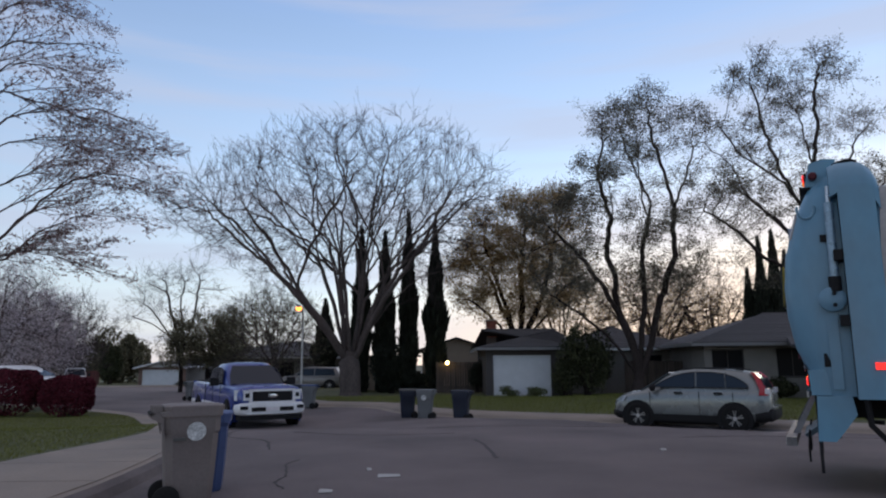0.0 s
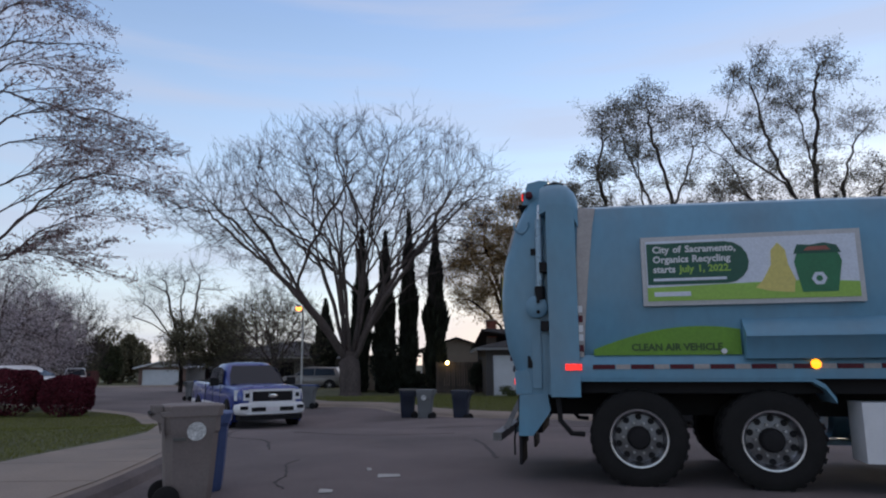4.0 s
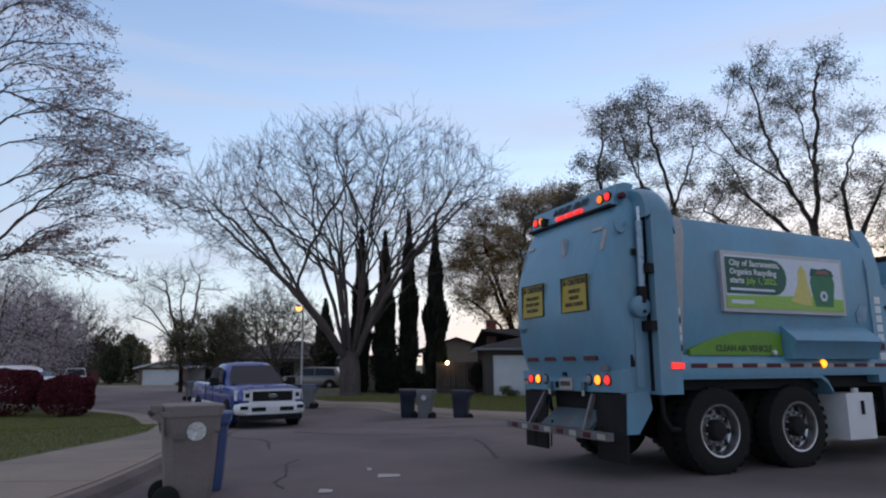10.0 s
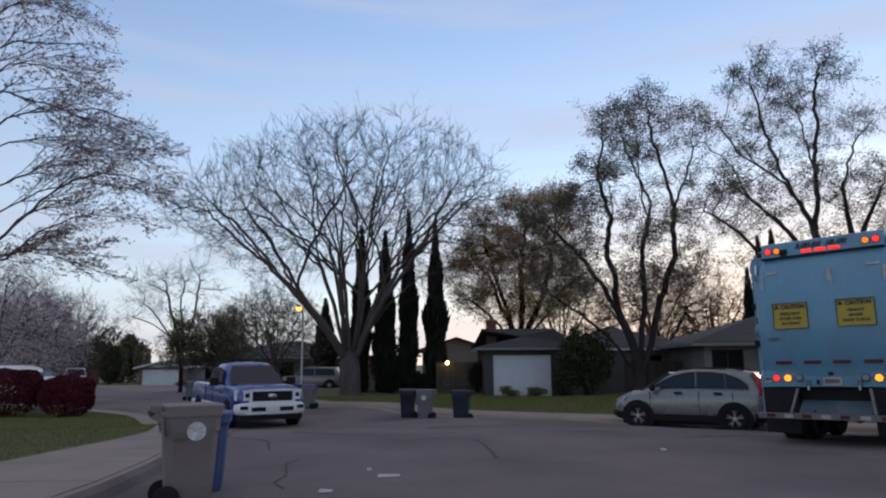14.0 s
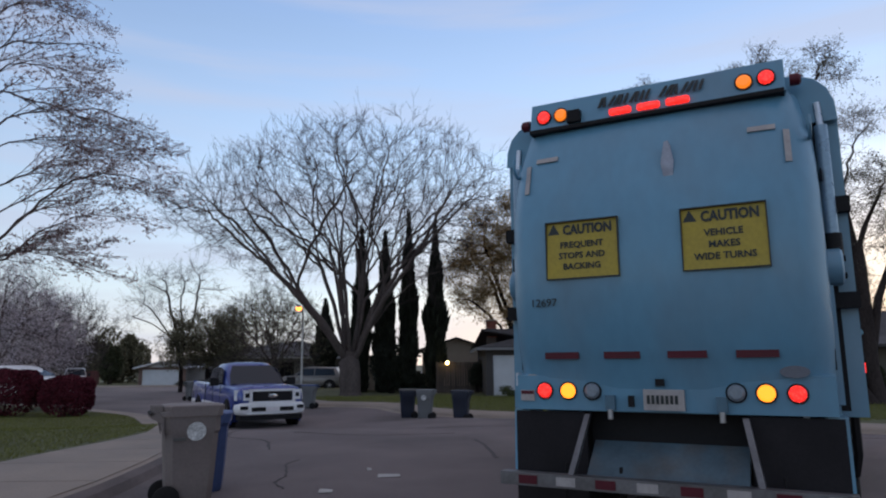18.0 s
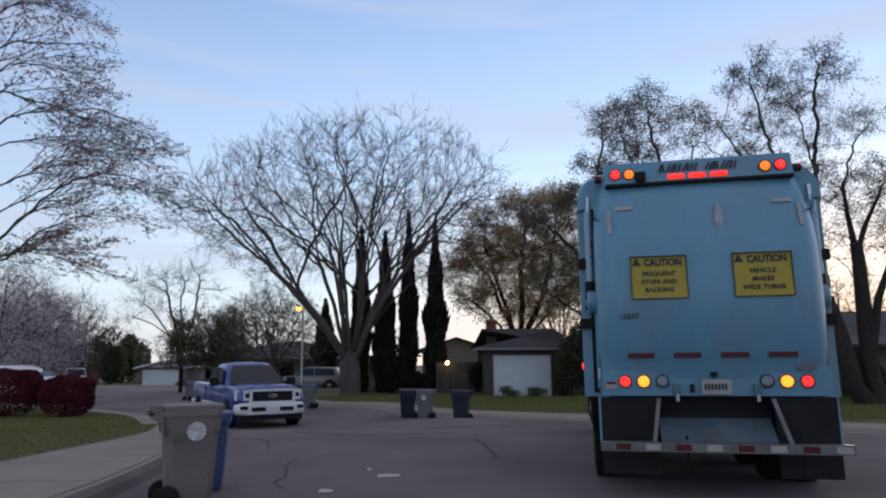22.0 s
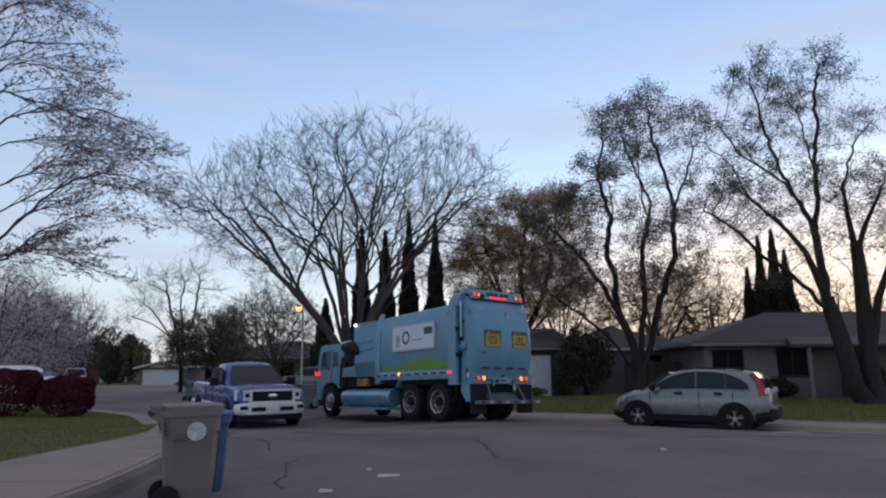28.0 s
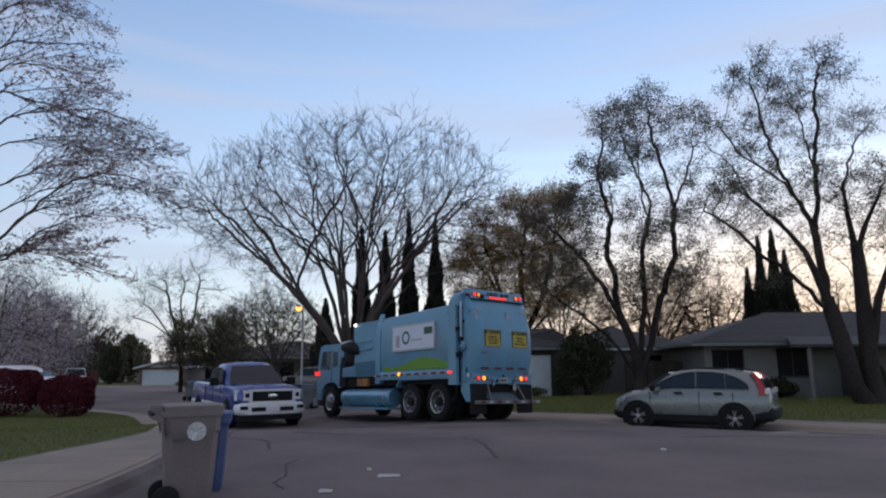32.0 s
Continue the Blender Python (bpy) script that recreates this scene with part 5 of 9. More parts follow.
def car_wheel(root, x, y, r, w, spokes, steer=0.0):
    s = 1 if y > 0 else -1
    part("wheel_well", lathe([(r * 1.16, y + s * w * 0.2), (r * 1.16, y + s * (w * 0.5 + 0.004))], "y", 24, (x, 0, r)), BLACK_STEEL, root)
    tyre = part("wheel", lathe([(r * 0.66, -w / 2), (r * 0.92, -w / 2), (r, -w * 0.34), (r, w * 0.34), (r * 0.92, w / 2), (r * 0.66, w / 2)], "y", 28, cap=False), RUBBER, root)
    tyre.matrix_local = pose(x, y + s * 0.03, r, 0, 0, steer)
    part("rim", lathe([(r * 0.68, s * w * 0.42), (r * 0.64, s * w * 0.5), (r * 0.6, s * w * 0.3), (r * 0.55, -s * w * 0.1), (0.0, -s * w * 0.1)], "y", 24, cap=False), BLACK_STEEL, tyre)
    for k in range(spokes):
        a = k * 2 * math.pi / spokes + 0.3
        c, q = math.cos(a), math.sin(a)
        for side in (-1, 1):
            u, v = math.cos(a + side * 0.17), math.sin(a + side * 0.17)
            part("spoke", loft([[(r * 0.12 * c - q * e, s * w * (0.40 + d), r * 0.12 * q + c * e) for e, d in ((-0.018, 0), (0.018, 0), (0.018, -0.15), (-0.018, -0.15))], [(r * 0.64 * u - v * e, s * w * (0.42 + d), r * 0.64 * v + u * e) for e, d in ((-0.016, 0), (0.016, 0), (0.016, -0.15), (-0.016, -0.15))]]), ALLOY_DULL, tyre)
    part("hub_cap", lathe([(0.06, s * w * 0.35), (0.05, s * w * 0.48)], "y", 12), ALLOY, tyre)
    return tyre


def arch(root, x, y, r, mat=CLADDING):
    s = 1 if y > 0 else -1
    return part("wheel_arch", loft([[(x + q * math.cos(a), y + s * d, r * 0.95 + q * math.sin(a)) for a in [k * math.pi / 12 for k in range(-2, 15)]] for q, d in ((r * 1.0, -0.25), (r * 1.12, -0.02), (r * 1.14, 0.012), (r * 1.3, 0.012), (r * 1.31, -0.03))], cap=False, closed=False), mat, root)


def pane(root, pts, y, s, name="side_window", mat=None, thick=0.02):
    """A window on a leaning side: pts are (x, z, inset)."""
    return part(name, loft([[(x, s * (y - i), z) for x, z, i in pts], [(x, s * (y - i - thick), z) for x, z, i in pts]]), mat or CAR_GLASS, root)


def small_suv(m):
    r = thing("suv", m, "grey-green compact SUV parked at the kerb", "car")
    part("body", hull([(-2.24, 0.40, 1.0, 0.70, 0.0), (-2.17, 0.34, 1.08, 0.83, 0.0), (-1.9, 0.28, 1.12, 0.895, 0.0), (-1.0, 0.26, 1.12, 0.91, 0.01), (0.0, 0.26, 1.11, 0.91, 0.01), (0.7, 0.26, 1.09, 0.905, 0.02), (1.1, 0.27, 1.05, 0.90, 0.05), (1.5, 0.3, 0.98, 0.88, 0.06), (1.8, 0.34, 0.90, 0.82, 0.05), (1.98, 0.38, 0.79, 0.72, 0.03), (2.06, 0.44, 0.68, 0.6, 0.01)], 0.91), SILVER, r, smooth=60)
    part("roof", cabin([(-2.16, 1.04, 1.14, 0.80, 0.66), (-2.02, 1.04, 1.38, 0.83, 0.64), (-1.84, 1.04, 1.56, 0.85, 0.65), (-1.5, 1.04, 1.645, 0.87, 0.66), (-0.9, 1.04, 1.69, 0.88, 0.67), (-0.35, 1.04, 1.70, 0.88, 0.68), (0.05, 1.04, 1.66, 0.88, 0.68), (0.45, 1.04, 1.52, 0.88, 0.69), (0.9, 1.02, 1.26, 0.86, 0.71), (1.22, 1.0, 1.08, 0.82, 0.72)]), SILVER, r, smooth=60)
    for s in (1, -1):
        side = [(0.80, 1.185), (0.55, 1.34), (0.25, 1.48), (-0.05, 1.56), (-0.34, 1.59), (-0.34, 1.185)], [(-0.39, 1.185), (-0.39, 1.592), (-0.8, 1.585), (-1.12, 1.545), (-1.14, 1.185)], [(-1.17, 1.185), (-1.15, 1.54), (-1.4, 1.46), (-1.62, 1.33), (-1.72, 1.235), (-1.72, 1.185)]
        for pts in side:
            pane(r, [(x, z, (z - 1.12) * 0.31) for x, z in pts], 0.912, s)
        part("window_trim", tube([(x, s * (0.915 - (z - 1.12) * 0.31), z) for x, z in side[0][:5] + side[1][1:4] + side[2][1:6]], 0.012, 5), BLACK_STEEL, r)
        part("belt_trim", tube([(0.86, s * 0.905, 1.17), (-1.74, s * 0.905, 1.17)], 0.012, 5), BLACK_STEEL, r)
        for x in (0.12, -0.95):
            part("door_handle", bx(x - 0.11, x + 0.11, min(s * 0.9, s * 0.945), max(s * 0.9, s * 0.945), 1.0, 1.045), CLADDING, r, bevel=0.012)
        for x in (0.92, -0.44, -1.32):
            part("door_seam", bx(x - 0.006, x + 0.006, min(s * 0.9, s * 0.914), max(s * 0.9, s * 0.914), 0.42, 1.05), BLACK_STEEL, r)
        part("sill_cladding", bx(-1.0, 0.95, min(s * 0.86, s * 0.925), max(s * 0.86, s * 0.925), 0.24, 0.42), CLADDING, r, bevel=0.02)
        part("door_mirror", lathe([(0.03, 0.0), (0.1, 0.03), (0.11, 0.12), (0.05, 0.17)], "x", 10, (0.72, s * 1.0, 1.16)), CLADDING, r)
        part("tail_lamp", loft([[(-2.20, s * 0.80, 0.98), (-1.96, s * 0.875, 0.98), (-1.96, s * 0.8, 0.98), (-2.16, s * 0.7, 0.98)], [(-2.16, s * 0.78, 1.12), (-2.0, s * 0.87, 1.12), (-2.0, s * 0.75, 1.12), (-2.1, s * 0.68, 1.12)], [(-2.0, s * 0.74, 1.45), (-1.88, s * 0.775, 1.45), (-1.88, s * 0.7, 1.45), (-1.95, s * 0.64, 1.45)], [(-1.86, s * 0.68, 1.585), (-1.78, s * 0.7, 1.585), (-1.78, s * 0.6, 1.56), (-1.84, s * 0.6, 1.56)]]), TAIL_RED, r, "tall red tail lamp")
        part("tail_lens", bx(-2.24, -2.12, min(s * 0.62, s * 0.84), max(s * 0.62, s * 0.84), 1.02, 1.16), TAIL_CLEAR, r, bevel=0.02)
        part("headlamp", loft([[(2.0, s * 0.60, 0.70), (1.72, s * 0.865, 0.76), (1.72, s * 0.7, 0.76), (1.9, s * 0.45, 0.70)], [(1.93, s * 0.60, 0.83), (1.62, s * 0.865, 0.90), (1.62, s * 0.7, 0.90), (1.82, s * 0.45, 0.83)]]), HEAD_CLEAR, r)
        for x in (1.28, -1.34):
            arch(r, x, s * 0.912, 0.355)
            car_wheel(r, x, s * 0.805, 0.355, 0.225, 5)
    part("windscreen", loft([[(0.42, -0.66, 1.58), (0.42, 0.66, 1.58), (0.39, 0.66, 1.56), (0.39, -0.66, 1.56)], [(1.22, -0.76, 1.07), (1.22, 0.76, 1.07), (1.18, 0.76, 1.05), (1.18, -0.76, 1.05)]]), CAR_GLASS, r)
    part("rear_window", loft([[(-2.02, -0.6, 1.44), (-2.02, 0.6, 1.44), (-1.98, 0.6, 1.44), (-1.98, -0.6, 1.44)], [(-2.17, -0.66, 1.12), (-2.17, 0.66, 1.12), (-2.12, 0.66, 1.12), (-2.12, -0.66, 1.12)]]), CAR_GLASS, r)
    part("front_bumper", hull([(1.68, 0.24, 0.52, 0.88, 0), (1.95, 0.26, 0.52, 0.8, 0), (2.1, 0.32, 0.5, 0.62, 0)], 0.9), CLADDING, r)
    part("rear_bumper", hull([(-2.32, 0.36, 0.62, 0.72, 0), (-2.24, 0.30, 0.64, 0.86, 0), (-1.85, 0.26, 0.6, 0.915, 0)], 0.9), CLADDING, r)
    part("bumper_lip", bx(-2.34, -2.24, -0.7, 0.7, 0.62, 0.68), SILVER, r, bevel=0.02)
    part("grille", bx(1.98, 2.08, -0.5, 0.5, 0.58, 0.72), BLACK_STEEL, r, bevel=0.01)
    part("underside", bx(-1.9, 1.8, -0.7, 0.7, 0.16, 0.3), BLACK_STEEL, r)
    for s in (1, -1):
        part("roof_rail", tube([(0.1, s * 0.6, 1.66), (-0.4, s * 0.6, 1.70), (-1.3, s * 0.6, 1.68), (-1.6, s * 0.6, 1.64)], 0.018, 6), BLACK_STEEL, r)
    return r


def pickup_truck(m):
    r = thing("pickup_truck", m, "blue and white crew-cab pickup truck parked facing the camera", "truck")
    part("body", hull([(-2.95, 0.55, 1.28, 0.92, -0.02), (-2.9, 0.5, 1.32, 0.98, -0.02), (-1.0, 0.5, 1.3, 1.0, -0.02), (0.5, 0.48, 1.26, 1.01, 0.0), (1.2, 0.48, 1.24, 1.01, 0.03), (1.9, 0.5, 1.22, 1.0, 0.06), (2.5, 0.52, 1.19, 0.98, 0.07), (2.8, 0.55, 1.15, 0.92, 0.05), (2.92, 0.6, 1.06, 0.86, 0.0)], 1.0), PAINT_BLUE, r, smooth=50)
    part("lower_body", hull([(-2.94, 0.48, 0.80, 0.99, 0), (-1.5, 0.46, 0.80, 1.012, 0), (1.0, 0.46, 0.80, 1.018, 0), (2.1, 0.48, 0.82, 1.01, 0)], 1.0), PAINT_WHITE, r, "white lower flanks", smooth=50)
    part("cab_roof", cabin([(-1.02, 1.2, 1.26, 0.9, 0.8), (-0.92, 1.2, 1.82, 0.92, 0.70), (-0.5, 1.2, 1.94, 0.93, 0.71), (0.25, 1.2, 1.955, 0.93, 0.71), (0.62, 1.2, 1.87, 0.93, 0.70), (1.42, 1.18, 1.25, 0.9, 0.78)], 0.05), PAINT_BLUE, r, smooth=50)
    part("windscreen", loft([[(0.71, -0.60, 1.845), (0.71, 0.60, 1.845), (0.67, 0.60, 1.82), (0.67, -0.60, 1.82)], [(1.05, -0.74, 1.575), (1.05, 0.74, 1.575), (1.0, 0.74, 1.555), (1.0, -0.74, 1.555)], [(1.43, -0.80, 1.27), (1.43, 0.80, 1.27), (1.38, 0.80, 1.25), (1.38, -0.80, 1.25)]]), CAR_GLASS, r)
    for s in (1, -1):
        pane(r, [(1.0, 1.30, 0.0), (0.62, 1.72, 0.11), (0.2, 1.80, 0.14), (0.18, 1.28, 0.0)], 0.955, s)
        pane(r, [(0.12, 1.28, 0.0), (0.14, 1.80, 0.14), (-0.7, 1.78, 0.14), (-0.8, 1.30, 0.0)], 0.955, s)
        for x in (0.15, -0.88, 1.05):
            part("door_seam", bx(x - 0.006, x + 0.006, min(s * 1.0, s * 1.016), max(s * 1.0, s * 1.016), 0.62, 1.24), BLACK_STEEL, r)
        mir = part("door_mirror", bx(0.92, 1.06, min(s * 1.06, s * 1.3), max(s * 1.06, s * 1.3), 1.22, 1.46), BLACK_STEEL, r, "large black door mirror", bevel=0.03, steps=2)
        part("mirror_stalk", bx(0.95, 1.03, min(s * 0.92, s * 1.1), max(s * 0.92, s * 1.1), 1.26, 1.32), BLACK_STEEL, mir)
        lamp = part("headlamp", loft([[(2.90, s * 0.80, 0.80), (2.66, s * 1.0, 0.82), (2.5, s * 0.93, 0.82), (2.78, s * 0.76, 0.80)], [(2.87, s * 0.80, 1.11), (2.58, s * 0.985, 1.12), (2.45, s * 0.92, 1.12), (2.76, s * 0.76, 1.11)]]), HEAD_CLEAR, r, "clear wrap-round headlamp")
        part("lamp_surround", bx(2.84, 2.965, min(s * 0.60, s * 0.82), max(s * 0.60, s * 0.82), 0.82, 1.12), PAINT_WHITE, lamp, "white lamp surround", bevel=0.02)
        part("headlamp_core", bx(2.94, 2.975, min(s * 0.655, s * 0.775), max(s * 0.655, s * 0.775), 0.91, 1.03), BLACK_STEEL, lamp, bevel=0.015)
        part("fog_lamp", bx(2.9, 3.03, min(s * 0.70, s * 0.90), max(s * 0.70, s * 0.90), 0.56, 0.66), BLACK_STEEL, r, bevel=0.02)
        for x in (1.95, -1.75):
            arch(r, x, s * 1.014, 0.41, PAINT_BLUE)
            car_wheel(r, x, s * 0.885, 0.41, 0.27, 6, -4 if x > 0 else 0)
    grille = part("grille", bx(2.88, 2.975, -0.55, 0.55, 0.80, 1.10), BLACK_STEEL, r, "black grille in a white frame", bevel=0.02)
    for z0, z1, y0, y1 in ((1.08, 1.145, -0.64, 0.64), (0.735, 0.79, -0.64, 0.64), (0.74, 1.14, -0.66, -0.58), (0.74, 1.14, 0.58, 0.66)):
        part("grille_frame", bx(2.9, 2.985, y0, y1, z0, z1), PAINT_WHITE, grille, bevel=0.015)
    for k in range(3):
        part("grille_bar", bx(2.955, 2.97, -0.57, 0.57, 0.84 + k * 0.085, 0.86 + k * 0.085), CLADDING, grille)
    part("oval_badge", lathe([(0.05, 2.955), (0.14, 2.965), (0.14, 2.985), (0.05, 2.99)], "x", 16), CHROME, grille).matrix_local = pose(0, 0, 0.945) @ Matrix.Diagonal((1, 1, 0.42, 1))
    bump = part("front_bumper", hull([(2.6, 0.38, 0.76, 1.0, 0), (2.9, 0.38, 0.76, 0.97, 0), (3.02, 0.42, 0.74, 0.82, 0)], 1.0), PAINT_WHITE, r, "white front bumper", smooth=50)
    for y in (-0.4, 0.4):
        part("bumper_slot", bx(2.99, 3.035, y - 0.2, y + 0.2, 0.50, 0.62), BLACK_STEEL, bump, bevel=0.015)
    part("number_plate", bx(3.025, 3.04, -0.16, 0.16, 0.50, 0.62), TAIL_CLEAR, bump)
    part("valance", bx(2.5, 2.92, -0.9, 0.9, 0.24, 0.39), CLADDING, r, bevel=0.03)
    part("chassis", bx(-2.8, 2.5, -0.7, 0.7, 0.32, 0.6), BLACK_STEEL, r)
    part("bed", bx(-2.85, -1.12, -0.85, 0.85, 1.2, 1.34), BLACK_STEEL, r)
    part("tailgate", bx(-2.97, -2.9, -0.95, 0.95, 0.6, 1.32), PAINT_BLUE, r, bevel=0.02)
    return r


def far_car(name, m, label, paint, L, H, hood, glass_front, glass_rear, bed=False):
    """A plainer car for those far down the street."""
    r = thing(name, m, label, "car")
    h = L / 2
    part("body", hull([(-h, 0.4, 0.85, 0.75, 0), (-h + 0.15, 0.3, 0.98, 0.87, 0), (0, 0.26, 0.98, 0.9, 0.01), (h - 1.2, 0.26, 0.96, 0.9, 0.03), (h - 0.4, 0.3, hood, 0.85, 0.05), (h, 0.4, hood - 0.2, 0.7, 0.02)], 0.9), paint, r, smooth=50)
    part("roof", cabin([(glass_rear - 0.3, 0.92, 1.0, 0.84, 0.7), (glass_rear + 0.1, 0.92, H - 0.06, 0.86, 0.66), ((glass_rear + glass_front) / 2, 0.92, H, 0.87, 0.67), (glass_front - 0.75, 0.92, H - 0.06, 0.87, 0.67), (glass_front, 0.92, 1.0, 0.84, 0.7)]), paint, r, smooth=50)
    part("windscreen", loft([[(glass_front - 0.68, -0.62, H - 0.12), (glass_front - 0.68, 0.62, H - 0.12), (glass_front - 0.72, 0.62, H - 0.14), (glass_front - 0.72, -0.62, H - 0.14)], [(glass_front + 0.0, -0.74, 1.02), (glass_front + 0.0, 0.74, 1.02), (glass_front - 0.06, 0.74, 1.0), (glass_front - 0.06, -0.74, 1.0)]]), CAR_GLASS, r)
    mid = (glass_front + glass_rear) / 2
    for s in (1, -1):
        pane(r, [(glass_front - 0.25, 1.02, 0.0), (glass_front - 0.75, H - 0.15, 0.13), (mid + 0.03, H - 0.12, 0.14), (mid + 0.03, 1.0, 0.0)], 0.885, s)
        pane(r, [(mid - 0.03, 1.0, 0.0), (mid - 0.03, H - 0.12, 0.14), (glass_rear + 0.2, H - 0.15, 0.13), (glass_rear + 0.05, 1.02, 0.0)], 0.885, s)
        part("headlamp", bx(h - 0.35, h - 0.08, min(s * 0.5, s * 0.8), max(s * 0.5, s * 0.8), 0.6, 0.74), HEAD_CLEAR, r, bevel=0.02)
        part("tail_lamp", bx(-h - 0.01, -h + 0.14, min(s * 0.6, s * 0.84), max(s * 0.6, s * 0.84), 0.7, 0.9), TAIL_RED, r, bevel=0.02)
        for x in (h - 0.85, -h + 0.85):
            arch(r, x, s * 0.89, 0.33, BLACK_STEEL)
            car_wheel(r, x, s * 0.79, 0.33, 0.2, 5)
    part("grille", bx(h - 0.06, h + 0.01, -0.45, 0.45, 0.5, 0.64), BLACK_STEEL, r)
    return r


small_suv(pose(7.2, 19.9, -0.53, 0, 0, 147) @ Matrix.Diagonal((1.0, 0.98, 1.0, 1)))
pickup_truck(pose(-6.72, 22.9, -0.53, 0, 0, -57) @ Matrix.Diagonal((0.97, 1.07, 1, 1)))
far_car("estate_car", pose(-9.4, 48.5, -0.4, 0, 0, 176), "pale beige SUV parked before a house", PAINT_BEIGE, 4.6, 1.62, 0.9, 1.2, -1.9)
far_car("saloon_car", pose(-16.9, 27.0, -0.06, 0, 0, -14), "white car half hidden by red bushes", PAINT_WHITE, 4.7, 1.44, 0.86, 1.0, -1.4)
RACK = surf("dark_ladder_rack", (0.03, 0.03, 0.033), 0.6)
HEAD_LIT = glow("lit_headlamp", (1.0, 0.93, 0.8), 5.0, (0.8, 0.8, 0.8))
TAIL_LIT = glow("lit_tail_lamp", (1.0, 0.06, 0.05), 2.0)


def work_pickup(m, label, head=None, tail=None):
    """A white crew-cab pickup with a pipe rack over cab and bed."""
    r = thing("work_pickup", m, label, "truck")
    part("body", hull([(-2.8, 0.5, 1.08, 0.85, 0), (-2.7, 0.46, 1.12, 0.94, 0), (-0.9, 0.46, 1.12, 0.96, 0), (0.8, 0.46, 1.12, 0.96, 0.01), (1.9, 0.46, 1.08, 0.95, 0.05), (2.6, 0.5, 1.04, 0.9, 0.05), (2.8, 0.56, 0.9, 0.78, 0)], 0.96), PAINT_WHITE, r, smooth=50)
    part("cab", cabin([(-1.0, 1.05, 1.12, 0.88, 0.76), (-0.88, 1.05, 1.72, 0.9, 0.7), (-0.3, 1.05, 1.82, 0.9, 0.71), (0.35, 1.05, 1.80, 0.9, 0.71), (0.6, 1.05, 1.7, 0.9, 0.71), (1.3, 1.05, 1.14, 0.88, 0.76)]), PAINT_WHITE, r, smooth=50)
    part("windscreen", loft([[(0.66, -0.66, 1.72), (0.66, 0.66, 1.72), (0.62, 0.66, 1.7), (0.62, -0.66, 1.7)], [(1.3, -0.8, 1.16), (1.3, 0.8, 1.16), (1.25, 0.8, 1.14), (1.25, -0.8, 1.14)]]), CAR_GLASS, r)
    for s in (1, -1):
        pane(r, [(0.95, 1.16, 0.0), (0.58, 1.62, 0.11), (0.2, 1.68, 0.14), (0.18, 1.14, 0.0)], 0.925, s)
        pane(r, [(0.1, 1.14, 0.0), (0.12, 1.68, 0.14), (-0.66, 1.66, 0.14), (-0.76, 1.16, 0.0)], 0.925, s)
        part("headlamp", bx(2.55, 2.8, min(s * 0.5, s * 0.88), max(s * 0.5, s * 0.88), 0.74, 0.96), head or HEAD_CLEAR, r, bevel=0.03)
        part("tail_lamp", bx(-2.83, -2.66, min(s * 0.78, s * 0.965), max(s * 0.78, s * 0.965), 0.7, 1.06), tail or TAIL_RED, r, bevel=0.02)
        part("door_mirror", bx(0.86, 0.98, min(s * 0.96, s * 1.18), max(s * 0.96, s * 1.18), 1.1, 1.34), BLACK_STEEL, r, bevel=0.03)
        part("rack_rail", tube([(-2.7, s * 0.7, 1.98), (-0.9, s * 0.7, 2.0), (1.2, s * 0.7, 1.98), (2.3, s * 0.66, 1.9)], 0.06, 6), RACK, r, "dark pipe rack rail")
        for x in (-2.6, -1.1):
            part("rack_post", tube([(x, s * 0.86, 1.06), (x, s * 0.72, 1.98)], 0.035, 6), RACK, r)
        for x in (1.75, -1.75):
            arch(r, x, s * 0.962, 0.38, PAINT_WHITE)
            car_wheel(r, x, s * 0.85, 0.38, 0.25, 6)
    for x in (-2.6, -1.1, 0.6):
        part("rack_bar", tube([(x, -0.74, 2.0), (x, 0.74, 2.0)], 0.04, 6), RACK, r)
    for y in (-0.3, 0.05, 0.35):
        part("ladder_load", bx(-2.5, 1.9, y - 0.1, y + 0.1, 2.04, 2.14), RACK, r, bevel=0.01)
    part("grille", bx(2.74, 2.83, -0.5, 0.5, 0.7, 0.98), BLACK_STEEL, r, bevel=0.02)
    part("bumper", bx(2.7, 2.92, -0.9, 0.9, 0.46, 0.66), STEEL, r, bevel=0.04)
    part("bed_floor", bx(-2.7, -1.0, -0.84, 0.84, 1.05, 1.14), BLACK_STEEL, r)
    part("chassis", bx(-2.6, 2.4, -0.7, 0.7, 0.3, 0.6), BLACK_STEEL, r)
    return r


work_pickup(pose(-32.7, 60.0, -0.62, 0, 0, -61), "white work pickup with a loaded rack parked down the side street")
passing_pickup = work_pickup(pose(8, 77, -1.22, 0, 0, 180), "white work pickup with lit lamps driving past a garage", HEAD_LIT, TAIL_LIT)
passing_car = far_car("estate_car", pose(20, 77, -1.22, 0, 0, 180), "dark SUV following a white pickup", surf("dark_car_paint", (0.02, 0.02, 0.024), 0.35, coat=0.4), 4.7, 1.72, 1.0, 1.25, -1.9)


